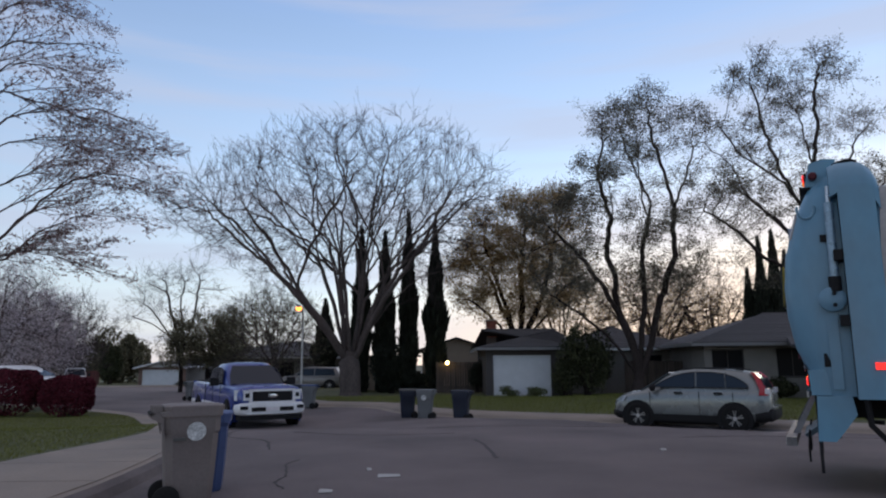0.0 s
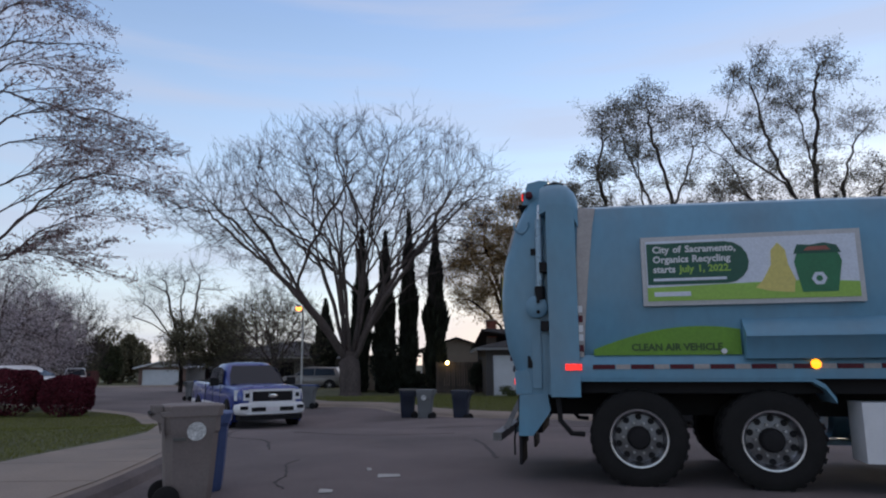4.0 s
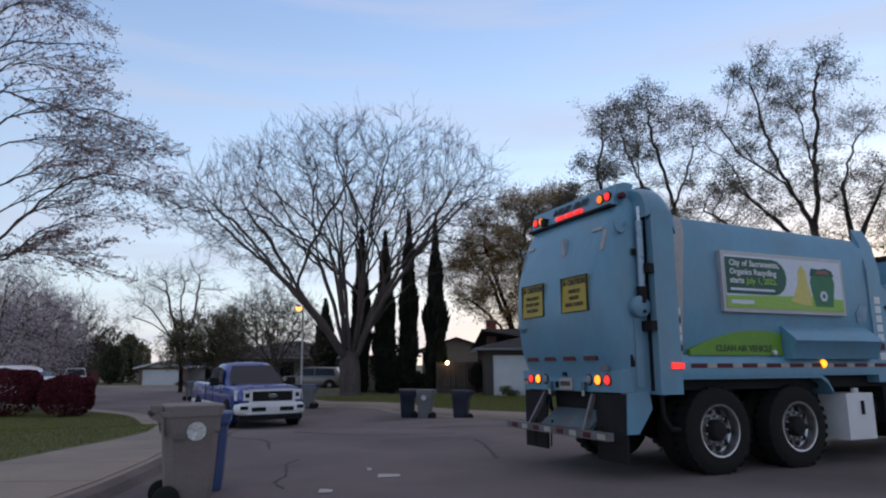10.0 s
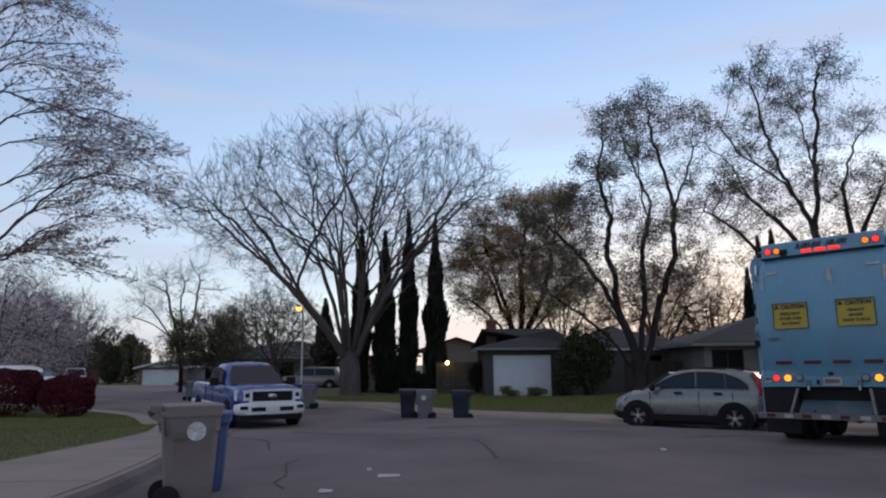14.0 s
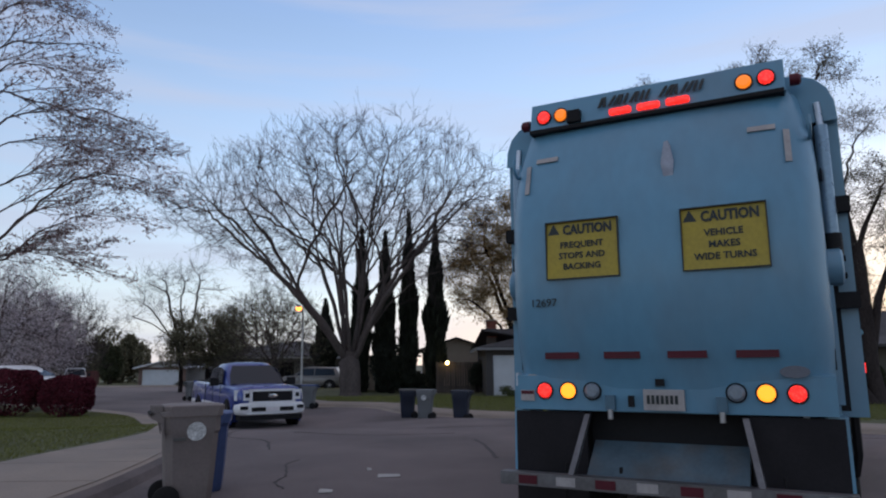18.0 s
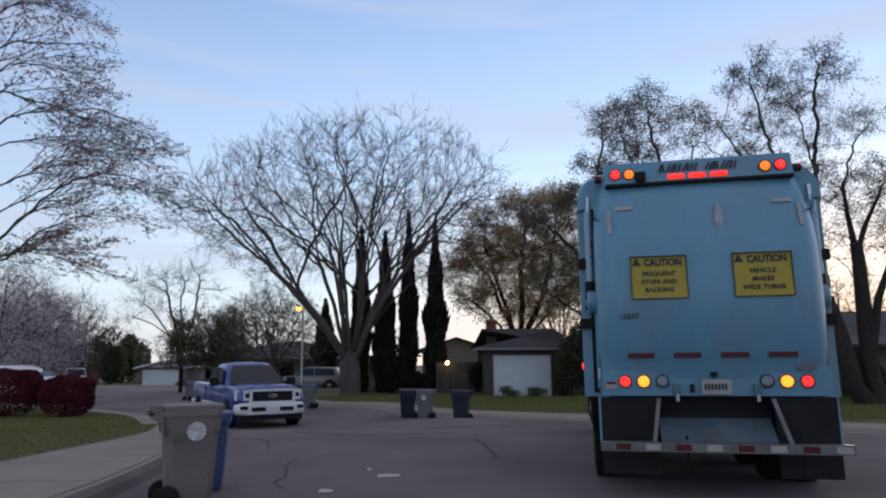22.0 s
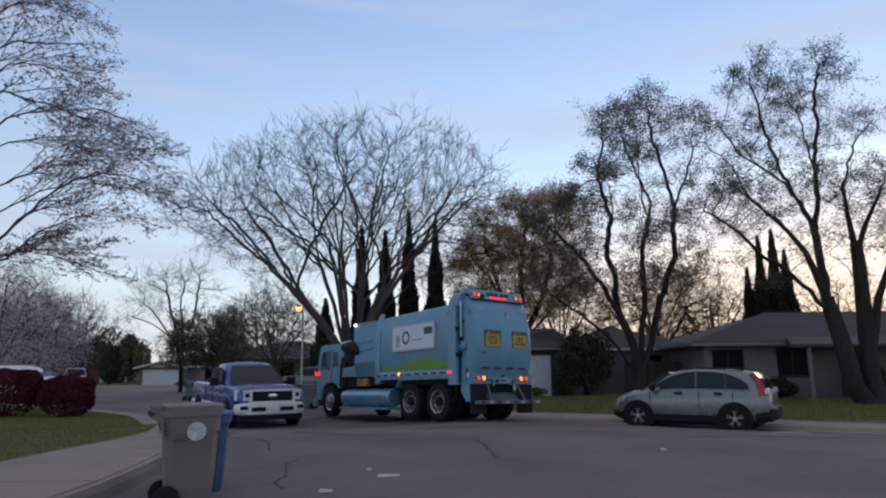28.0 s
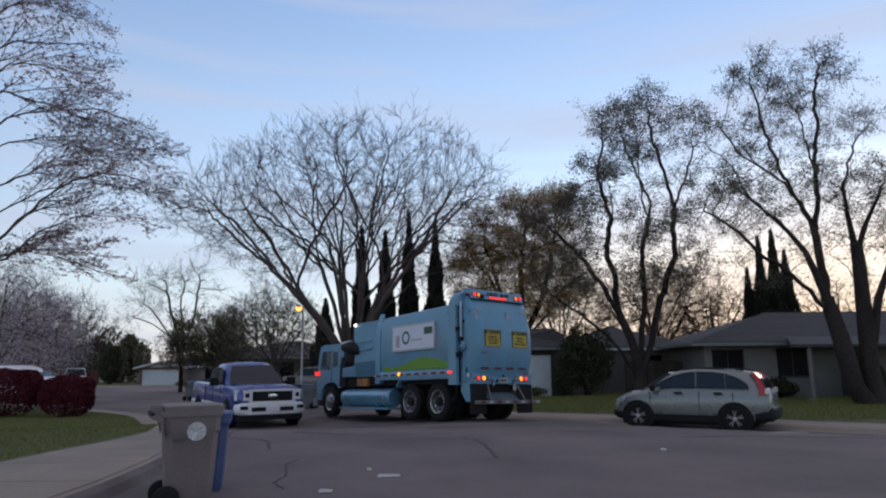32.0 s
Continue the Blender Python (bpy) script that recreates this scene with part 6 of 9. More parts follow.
# ---- wheeled bins ----
BIN_GREY = surf("warm_grey_bin_plastic", (0.185, 0.15, 0.14), 0.65, var=0.08, scale=3, stain=(0.11, 0.10, 0.09), stain_amt=0.4, stain_scale=3)
BIN_COOL = surf("cool_grey_bin_plastic", (0.15, 0.155, 0.16), 0.6, var=0.08, scale=3)
BIN_BLUE = surf("blue_bin_plastic", (0.05, 0.08, 0.19), 0.55, var=0.08, scale=3)
BIN_NAVY = surf("dark_navy_bin_plastic", (0.012, 0.017, 0.035), 0.55, var=0.1, scale=3)
BIN_LID = surf("dark_grey_bin_plastic", (0.085, 0.08, 0.075), 0.6, var=0.08, scale=3)
STICKER = surf("scuffed_white_sticker", (0.5, 0.5, 0.49), 0.6, var=0.3, scale=14, fine=50, fine_var=0.3)


def wheeled_bin(m, body, lid, label, sticker_side=-1, height=1.0, slim=1.0):
    """Tapered tub, lipped lid, handle, axle and two wheels; front towards +x."""
    r = thing("wheeled_bin", m, label, "bin", "wheeled bins")

    def oct_ring(z, a, b, x0=0.0, k=0.06):
        a, b = a * slim, b * slim
        return [(x0 + a, -b + k, z), (x0 + a, b - k, z), (x0 + a - k, b, z), (x0 - a + k, b, z), (x0 - a, b - k, z), (x0 - a, -b + k, z), (x0 - a + k, -b, z), (x0 + a - k, -b, z)]
    tub = part("tub", loft([oct_ring(0.03, 0.205, 0.17, 0.015), oct_ring(0.06, 0.22, 0.185, 0.015), oct_ring(0.35, 0.24, 0.205, 0.015), oct_ring(0.72, 0.262, 0.23, 0.01), oct_ring(0.74, 0.275, 0.24, 0.01), oct_ring(height - 0.09, 0.288, 0.25, 0.0)]), body, r, smooth=30)
    part("rim", loft([oct_ring(height - 0.10, 0.292, 0.255), oct_ring(height - 0.10, 0.305, 0.268), oct_ring(height - 0.05, 0.305, 0.268), oct_ring(height - 0.05, 0.292, 0.255)]), body, r, smooth=30)
    part("lid", loft([oct_ring(height - 0.05, 0.295, 0.268, 0.02), oct_ring(height - 0.005, 0.298, 0.27, 0.02), oct_ring(height + 0.006, 0.29, 0.262, 0.02, 0.07), oct_ring(height + 0.014, 0.2, 0.18, 0.02, 0.09)]), lid, r, smooth=30)
    back = 0.32 * (1 - slim)
    for s in (1, -1):
        part("lid_hinge", bx(-0.38 + back, -0.29 + back, s * 0.12 - 0.035, s * 0.12 + 0.035, height - 0.12, height + 0.0), lid, r, bevel=0.015)
        part("handle_bracket", prism([(-0.265 + back, height - 0.30), (-0.275 + back, height - 0.08), (-0.39 + back, height - 0.05), (-0.39 + back, height - 0.11), (-0.30 + back, height - 0.16)], "y", s * 0.18 - 0.02, s * 0.18 + 0.02), body, r)
        wh = part("wheel", lathe([(0.05, s * 0.18), (0.105, s * 0.18), (0.125, s * 0.195), (0.125, s * 0.235), (0.105, s * 0.25), (0.05, s * 0.25)], "y", 20, (-0.22 + back, 0, 0.125)), RUBBER, r)
        part("hub", lathe([(0.06, s * 0.24), (0.05, s * 0.255)], "y", 12, (-0.22 + back, 0, 0.125)), BLACK_STEEL, wh)
    part("handle", tube([(-0.38 + back, -0.2, height - 0.07), (-0.38 + back, 0.2, height - 0.07)], 0.018, 8), BLACK_STEEL, r)
    part("axle", tube([(-0.22 + back, -0.22, 0.125), (-0.22 + back, 0.22, 0.125)], 0.014, 6), BLACK_STEEL, r)
    if sticker_side:
        s = sticker_side
        part("sticker", lathe([(0.09, 0.0), (0.09, 0.006)], "y", 24), STICKER, r, "scuffed round white sticker").matrix_local = pose(0.04, s * 0.242 * slim - (0.006 if s < 0 else 0), 0.745, -4 * s)
        part("grip_notch", bx(-0.17, -0.05, min(s * 0.2, s * 0.245 * slim), max(s * 0.2, s * 0.245 * slim), 0.66, 0.69), BIN_LID, tub)
    return r


wheeled_bin(pose(-2.565, 6.9, -0.065, 0, 0, 28), BIN_GREY, BIN_GREY, "warm grey wheeled bin with a round white sticker at the kerb", height=0.99, slim=0.95)
wheeled_bin(pose(-2.72, 7.72, -0.075, 0, 0, 14), BIN_BLUE, BIN_BLUE, "blue recycling bin close behind a grey bin", 0, height=0.87)
wheeled_bin(pose(-1.25, 23.75, -0.53, 0, 0, 185), BIN_NAVY, BIN_LID, "dark wheeled bin with a grey lid in the gutter", 0)
wheeled_bin(pose(-0.62, 23.2, -0.53, 0, 0, 175), BIN_COOL, BIN_COOL, "light grey wheeled bin in the gutter", 1)
wheeled_bin(pose(0.58, 22.4, -0.53, 0, 0, 165), BIN_NAVY, BIN_NAVY, "dark navy wheeled bin in the gutter", 0)
wheeled_bin(pose(-5.85, 29.6, -0.53, 0, 0, 170), BIN_COOL, BIN_BLUE, "grey wheeled bin beside a parked pickup", 0)
wheeled_bin(pose(-6.45, 30.2, -0.53, 0, 0, 160), BIN_NAVY, BIN_NAVY, "dark wheeled bin beside a parked pickup", 0)
wheeled_bin(pose(-13.4, 36.0, -0.5, 0, 0, 60), BIN_COOL, BIN_COOL, "grey wheeled bin on the side street", 0)


# ---- houses ----
STUCCO = surf("grey_beige_stucco", (0.205, 0.19, 0.18), 0.9, var=0.08, scale=1.2, bump=0.25, bump_scale=60, stain=(0.14, 0.13, 0.125), stain_amt=0.4, stain_scale=0.7)
STUCCO_TAN = surf("tan_stucco", (0.42, 0.33, 0.26), 0.9, var=0.08, scale=1.2)
SIDING_DARK = surf("dark_brown_siding", (0.06, 0.052, 0.05), 0.8, var=0.12, scale=2)
SHINGLE = surf("dark_asphalt_shingle", (0.06, 0.055, 0.058), 0.9, var=0.12, scale=1.5, fine=18, fine_var=0.2, bump=0.4, bump_scale=30, tone=0.12)
SHINGLE_PALE = surf("pale_grey_shingle", (0.10, 0.095, 0.10), 0.9, var=0.12, scale=1.5, fine=18, fine_var=0.2, tone=0.12)
SIDING_TRIM = surf("grey_fascia_paint", (0.2, 0.195, 0.2), 0.7, var=0.08, scale=2)
TRIM_WHITE = surf("white_trim_paint", (0.62, 0.62, 0.63), 0.6, var=0.06, scale=3)
DOOR_WHITE = surf("white_garage_door_paint", (0.60, 0.61, 0.64), 0.55, var=0.05, scale=2)
FENCE_WOOD = surf("weathered_fence_board", (0.075, 0.058, 0.05), 0.9, var=0.2, scale=3, tone=0.25, stretch=(1, 1, 0.2))
BRICK_RED = surf("red_chimney_brick", (0.26, 0.075, 0.05), 0.85, var=0.15, scale=6, tone=0.2)
BRICK_DULL = surf("dull_brick_piers", (0.17, 0.105, 0.085), 0.85, var=0.2, scale=4)
ROOM_DARK = surf("dim_room", (0.02, 0.018, 0.018), 0.9)
HOUSE_GLASS = glass("window_glass", (0.008, 0.008, 0.010), 0.3, 0.08)
PORCH_WARM = glow("porch_bulb", (1.0, 0.72, 0.25), 12.0, (0.8, 0.7, 0.4))


def wall_grid(x0, x1, z0, z1, holes, y0, y1):
    """A wall with openings that go right through it."""
    bm = bmesh.new()
    xs = sorted({x0, x1, *[h[0] for h in holes], *[h[1] for h in holes]})
    zs = sorted({z0, z1, *[h[2] for h in holes], *[h[3] for h in holes]})
    for a, b in zip(xs, xs[1:]):
        for c, d in zip(zs, zs[1:]):
            mx, mz = (a + b) / 2, (c + d) / 2
            if not any(h[0] < mx < h[1] and h[2] < mz < h[3] for h in holes):
                bx(a, b, y0, y1, c, d, bm)
    bmesh.ops.remove_doubles(bm, verts=bm.verts[:], dist=0.0005)
    inner = [f for f in bm.faces if sum(1 for g in bm.faces if g is not f and (g.calc_center_median() - f.calc_center_median()).length < 1e-4)]
    bmesh.ops.delete(bm, geom=inner, context="FACES")
    return bm


def window(root, x0, x1, z0, z1, y, frame=None):
    frame = frame or TRIM_WHITE
    w = part("window", bx(x0 + 0.04, x1 - 0.04, y + 0.08, y + 0.1, z0 + 0.04, z1 - 0.04), HOUSE_GLASS, root)
    for a, b, c, d in ((x0, x1, z0, z0 + 0.05), (x0, x1, z1 - 0.05, z1), (x0, x0 + 0.05, z0, z1), (x1 - 0.05, x1, z0, z1), ((x0 + x1) / 2 - 0.02, (x0 + x1) / 2 + 0.02, z0, z1)):
        part("window_frame", bx(a, b, y + 0.05, y + 0.12, c, d), frame, w)
    part("window_sill", bx(x0 - 0.05, x1 + 0.05, y - 0.05, y + 0.05, z0 - 0.05, z0), frame, w)
    return w


def garage_door(root, x0, x1, z0, z1, y, mat):
    d = part("garage_door", bx(x0, x1, y + 0.10, y + 0.13, z0, z1), mat, root, "white sectional garage door")
    n = 4
    for k in range(n):
        a = z0 + (z1 - z0) * k / n
        part("door_panel", bx(x0 + 0.02, x1 - 0.02, y + 0.08, y + 0.105, a + 0.012, a + (z1 - z0) / n - 0.012), mat, d, bevel=0.008)
    return d


def roof_courses(root, x0, x1, y0, z0, y1, z1, mat, hip0=0.0, hip1=0.0, n=14):
    """A roof slope laid in overlapping courses of shingles."""
    for k in range(n):
        a, b = k / n, (k + 1.12) / n
        ya, za, yb, zb = y0 + (y1 - y0) * a, z0 + (z1 - z0) * a, y0 + (y1 - y0) * min(1, b), z0 + (z1 - z0) * min(1, b)
        xa0, xa1, xb0, xb1 = x0 + hip0 * a, x1 - hip1 * a, x0 + hip0 * min(1, b), x1 - hip1 * min(1, b)
        part("shingle_course", loft([[(xa0, ya, za + 0.03), (xa1, ya, za + 0.03), (xa1, ya, za - 0.01), (xa0, ya, za - 0.01)], [(xb0, yb, zb + 0.006), (xb1, yb, zb + 0.006), (xb1, yb, zb - 0.02), (xb0, yb, zb - 0.02)]]), mat, root, smooth=0)


def hip_house(m, label, w, d, h, rise, wall, roof, holes, over=0.6, hip=(1, 1), courses=14, name="house", trim=None):
    """Low house: front wall at y = 0 with its openings, hipped or gabled roof with eaves and fascia."""
    r = thing(name, m, label, "house")
    part("front_wall", wall_grid(0, w, -0.5, h, [q[:4] for q in holes], 0, 0.2), wall, r, smooth=0)
    part("side_wall", bx(0, 0.2, 0.2, d, -0.5, h), wall, r)
    part("side_wall", bx(w - 0.2, w, 0.2, d, -0.5, h), wall, r)
    part("back_wall", bx(0.2, w - 0.2, d - 0.2, d, -0.5, h), wall, r)
    part("room_back", bx(0.2, w - 0.2, 1.6, 1.7, -0.5, h), ROOM_DARK, r)
    for x0, x1, z0, z1, what in holes:
        if what == "window":
            window(r, x0, x1, z0, z1, 0, SIDING_DARK)
        elif what == "garage":
            garage_door(r, x0, x1, z0, z1, 0, DOOR_WHITE)
        elif what == "door":
            part("door", bx(x0, x1, 0.1, 0.15, z0, z1), SIDING_DARK, r, bevel=0.01)
    hx0, hx1 = [(d / 2 + over) * q for q in hip]
    under = part("roof", loft([[(-over, -over, h), (w + over, -over, h), (w + over, d + over, h), (-over, d + over, h)], [(-over + hx0, d / 2 - 0.02, h + rise - 0.04), (w + over - hx1, d / 2 - 0.02, h + rise - 0.04), (w + over - hx1, d / 2 + 0.02, h + rise - 0.04), (-over + hx0, d / 2 + 0.02, h + rise - 0.04)]]), roof, r, smooth=0)
    roof_courses(under, -over, w + over, -over - 0.04, h, d / 2, h + rise, roof, hx0, hx1, courses)
    part("ridge", tube([(-over + hx0, d / 2, h + rise), (w + over - hx1, d / 2, h + rise)], 0.06, 6), roof, under)
    part("fascia", bx(-over, w + over, -over - 0.03, -over + 0.005, h - 0.16, h + 0.03), trim or (TRIM_WHITE if roof is not SHINGLE else SIDING_TRIM), r)
    part("side_fascia", bx(-over - 0.03, -over + 0.003, -over, d + over, h - 0.16, h + 0.02), SIDING_TRIM, r)
    return r



# garage house with the white door
hip_house(pose(2.25, 35.6, -0.3, 0, 0, 0), "low house with a white garage door and a dark shingle roof", 4.5, 9.0, 2.5, 1.15, SIDING_DARK, SHINGLE, [(0.36, 3.42, -0.1, 2.08, "garage")], over=0.45, hip=(1, 1), courses=12)
chim = thing("chimney", pose(2.75, 41.4, 2.95), "red brick chimney behind the garage roof", "chimney")
for c in range(13):
    for k in range(3):
        off = 0.0 if c % 2 else 0.11
        for y in (0.0, 0.38):
            part("brick", bx(k * 0.21 + off * 0.5 - 0.1, k * 0.21 + off * 0.5 + 0.1, y, y + 0.1, c * 0.078, c * 0.078 + 0.068), BRICK_RED, chim)
part("core", bx(-0.08, 0.52, 0.03, 0.45, -0.9, 1.0), surf("chimney_mortar", (0.15, 0.12, 0.11), 0.9), chim)
part("cap", bx(-0.15, 0.6, -0.05, 0.53, 1.0, 1.08), CONCRETE, chim, bevel=0.01)
hip_house(pose(6.9, 38.5, -0.3, 0, 0, 0), "low house wing with a pale fascia behind trees", 7.4, 8.0, 2.5, 1.4, STUCCO, SHINGLE, [(1.0, 2.6, 0.9, 2.1, "window"), (4.2, 5.6, 0.9, 2.1, "window")], over=0.5, courses=12, trim=TRIM_WHITE)
# right-hand house with a porch
rh = hip_house(pose(12.5, 32.3, -0.35, 0, 0, -4), "low grey stucco house with a hipped dark roof and porch", 22.0, 9.5, 2.62, 1.72, STUCCO, SHINGLE, [(0.35, 1.85, 0.95, 2.3, "window"), (3.35, 4.85, 1.0, 2.35, "window"), (6.2, 7.2, 0.0, 2.1, "door"), (8.6, 10.4, 0.9, 2.2, "window")], over=0.75, courses=18)
part("porch_roof", loft([[(3.1, -2.3, 2.46), (12.5, -2.3, 2.46), (12.5, -2.3, 2.34), (3.1, -2.3, 2.34)], [(3.7, -0.5, 2.86), (12.5, -0.5, 2.86), (12.5, -0.5, 2.6), (3.7, -0.5, 2.6)]]), SHINGLE, rh, smooth=0)
for x in (3.9, 8.2):
    post = part("porch_post", bx(x - 0.07, x + 0.07, -2.2, -2.06, 0.0, 2.36), STUCCO, rh, "weathered grey porch post", bevel=0.01)
    part("post_foot", bx(x - 0.16, x + 0.16, -2.29, -1.97, -0.12, 0.08), CONCRETE, post, bevel=0.02)
part("porch_floor", bx(4.0, 12.5, -2.4, 0.0, -0.4, -0.02), CONCRETE, rh)
# tan house behind the fence
tan = thing("house", pose(-1.5, 47.5, -0.3), "tan stucco house with a shallow gable behind a fence", "house")
part("front_wall", prism([(0, -0.4), (5.2, -0.4), (5.2, 2.5), (2.4, 3.4), (0, 2.6)], "y", 0, 0.2), STUCCO_TAN, tan)
part("side_wall", bx(0, 0.2, 0.2, 8, -0.4, 2.6), STUCCO_TAN, tan)
part("roof", loft([[(-0.5, -0.4, 2.6), (2.4, -0.4, 3.52), (5.6, -0.4, 2.5), (5.6, -0.4, 2.38), (2.4, -0.4, 3.4), (-0.5, -0.4, 2.48)], [(-0.5, 8, 2.6), (2.4, 8, 3.52), (5.6, 8, 2.5), (5.6, 8, 2.38), (2.4, 8, 3.4), (-0.5, 8, 2.48)]]), SHINGLE, tan, smooth=0)
lw = thing("house", pose(-5.2, 43.5, -0.3), "low tan house wall seen between tree trunks", "house")
part("front_wall", bx(0, 3.2, 0, 0.2, -0.4, 2.2), STUCCO_TAN, lw)
part("roof", prism([(-0.4, 2.15), (5.0, 2.15), (5.0, 2.3)], "x", -0.4, 3.6), SHINGLE, lw, smooth=0)
lamp = thing("porch_lamp", pose(0.22, 40.3, 1.3), "lit warm porch lamp on the fence", "lamp")
part("bulb", lathe([(0.02, 0), (0.09, 0.06), (0.09, 0.16), (0.03, 0.22)], "z", 10), PORCH_WARM, lamp)
part("bracket", bx(-0.02, 0.02, 0.0, 0.2, -0.05, 0.02), BLACK_STEEL, lamp)


def board_fence(m, length, h, label, step=0.15, mat=None):
    mat = mat or FENCE_WOOD
    f = thing("fence", m, label, "fence")
    rs = random.Random(int(length * 7))
    data = None
    for k in range(int(length / step)):
        if data is None:
            ob = part("board", bx(0, step - 0.012, 0, 0.02, 0, h), mat, f)
            data = ob.data
        else:
            ob = new("board", data)
            ob.parent = f
        ob.matrix_local = pose(k * step, rs.uniform(-0.006, 0.006), rs.uniform(-0.03, 0.02))
    for z in (0.3, h - 0.3):
        part("fence_rail", bx(0, length, 0.03, 0.07, z, z + 0.09), mat, f)
    for k in range(int(length / 2.4) + 1):
        part("fence_post", bx(k * 2.4 - 0.05, k * 2.4 + 0.05, 0.03, 0.12, -0.3, h + 0.02), mat, f)


board_fence(pose(-0.4, 40.6, -0.35), 3.2, 1.8, "dark weathered board fence beside the garage")
board_fence(pose(9.6, 35.6, -0.35), 3.0, 1.8, "dark weathered board fence between two houses")
# far-left house with the gabled garage
lg = thing("house", down_street(pose(-28.1, 61.5, -0.42)), "low house with a white gabled garage door", "house")
part("front_wall", wall_grid(0.35, 4.6, -0.4, 1.62, [(0.65, 4.2, -0.1, 1.42)], 0, 0.2), BRICK_DULL, lg, smooth=0)
part("gable", prism([(0.35, 1.622), (4.6, 1.622), (2.45, 2.08)], "y", 0.0, 0.15), TRIM_WHITE, lg)
garage_door(lg, 0.65, 4.2, -0.1, 1.42, 0, DOOR_WHITE)
part("side_wall", bx(0.35, 0.55, 0.2, 8, -0.4, 1.62), STUCCO, lg)
part("side_wall", bx(4.4, 4.6, 0.2, 8, -0.4, 1.62), STUCCO, lg)
part("roof", loft([[(0.0, y, 1.58), (2.45, y, 2.2), (4.9, y, 1.58), (4.9, y, 1.5), (2.45, y, 2.1), (0.0, y, 1.5)] for y in (-0.5, 6)]), SHINGLE_PALE, lg, smooth=0)
for s in (-1, 1):
    part("barge_board", loft([[(2.45 + s * 2.45, -0.54, 1.58), (2.45 + s * 2.45, -0.5, 1.58), (2.45 + s * 2.45, -0.5, 1.46), (2.45 + s * 2.45, -0.54, 1.46)], [(2.45, -0.54, 2.21), (2.45, -0.5, 2.21), (2.45, -0.5, 2.08), (2.45, -0.54, 2.08)]]), TRIM_WHITE, lg)
hip_house(down_street(pose(-27.6, 62.5, -0.42)), "low house with a grey roof at the street's bend", 7.0, 9.0, 1.75, 0.95, STUCCO, SHINGLE_PALE, [(5.6, 6.6, 0.6, 1.4, "window")], over=0.5, courses=8)
hip_house(pose(-19.2, 56, -0.42), "low house with a pale grey roof behind a parked car", 11.2, 9.0, 2.45, 1.35, STUCCO, SHINGLE_PALE, [(1.2, 3.4, 0.0, 2.1, "garage"), (5.2, 6.8, 0.8, 2.0, "window"), (8.6, 10.0, 0.8, 2.0, "window")], over=0.6, courses=8)
tagged(part("driveway", bx(-40.0, -34.4, 82.8, 88.6, -1.9, -1.2), CONCRETE), "pale concrete driveway before a garage", kind="structure")
board_fence(down_street(pose(-36.6, 66, -0.42)), 3.0, 1.3, "red-brown board fence at the bend", mat=surf("red_brown_fence_stain", (0.10, 0.03, 0.028), 0.85, var=0.2, scale=3, tone=0.25))

# street lamp
sl = thing("street_lamp", pose(-7.38, 35.1, -0.38, 0, 0, -88) @ Matrix.Scale(0.77, 4), "tall pale street lamp with a lit amber head", "street lamp")
part("pole", tube([(0, 0, -0.1), (0, 0, 1.0), (0.03, 0, 4.6), (0.12, 0, 5.6), (0.45, -0.1, 6.02), (0.7, -0.15, 6.08)], [0.1, 0.085, 0.06, 0.05, 0.035, 0.03], 10), STEEL, sl)
head = part("lamp_head", lathe([(0.03, -0.3), (0.12, -0.2), (0.13, 0.15), (0.05, 0.28)], "x", 12, (0.95, -0.15, 6.1)), STEEL, sl)
part("lens", lathe([(0.02, 0.08), (0.19, 0.02), (0.21, -0.10), (0.13, -0.20), (0.02, -0.23)], "z", 12, (0.95, -0.15, 6.03)), glow("sodium_lamp", (1.0, 0.31, 0.035), 3.0, (0.8, 0.6, 0.3)), head, "glowing amber lens")


def flared(r, h, lean=(0, 0)):
    pts = np.array([(0, 0, -0.3), (0, 0, 0.15), (lean[0] * 0.3, lean[1] * 0.3, h * 0.45), (lean[0], lean[1], h)])
    return pts, np.array((r * 1.75, r * 1.35, r, r * 0.95)), 14


def dome(cx, rx, ry, z0, up, low=0.5, seed=0.0):
    """Inside test of a lumpy crown: a half ellipsoid over a widening cone."""
    def inside(p):
        x, y, z = p[0] - cx, p[1], p[2]
        a = math.atan2(y, x)
        k = 1 + 0.05 * math.sin(3 * a + seed) + 0.05 * math.sin(7 * a + 2 * seed) + 0.04 * math.sin(x * 1.7 + seed) * math.cos(y * 1.3)
        if z > z0:
            return (x / rx) ** 2 + (y / ry) ** 2 + ((z - z0) / up) ** 2 < k * k
        return (x / rx) ** 2 + (y / ry) ** 2 < k * k and z > low * math.hypot(x, y) * z0 / max(rx, ry)
    return inside


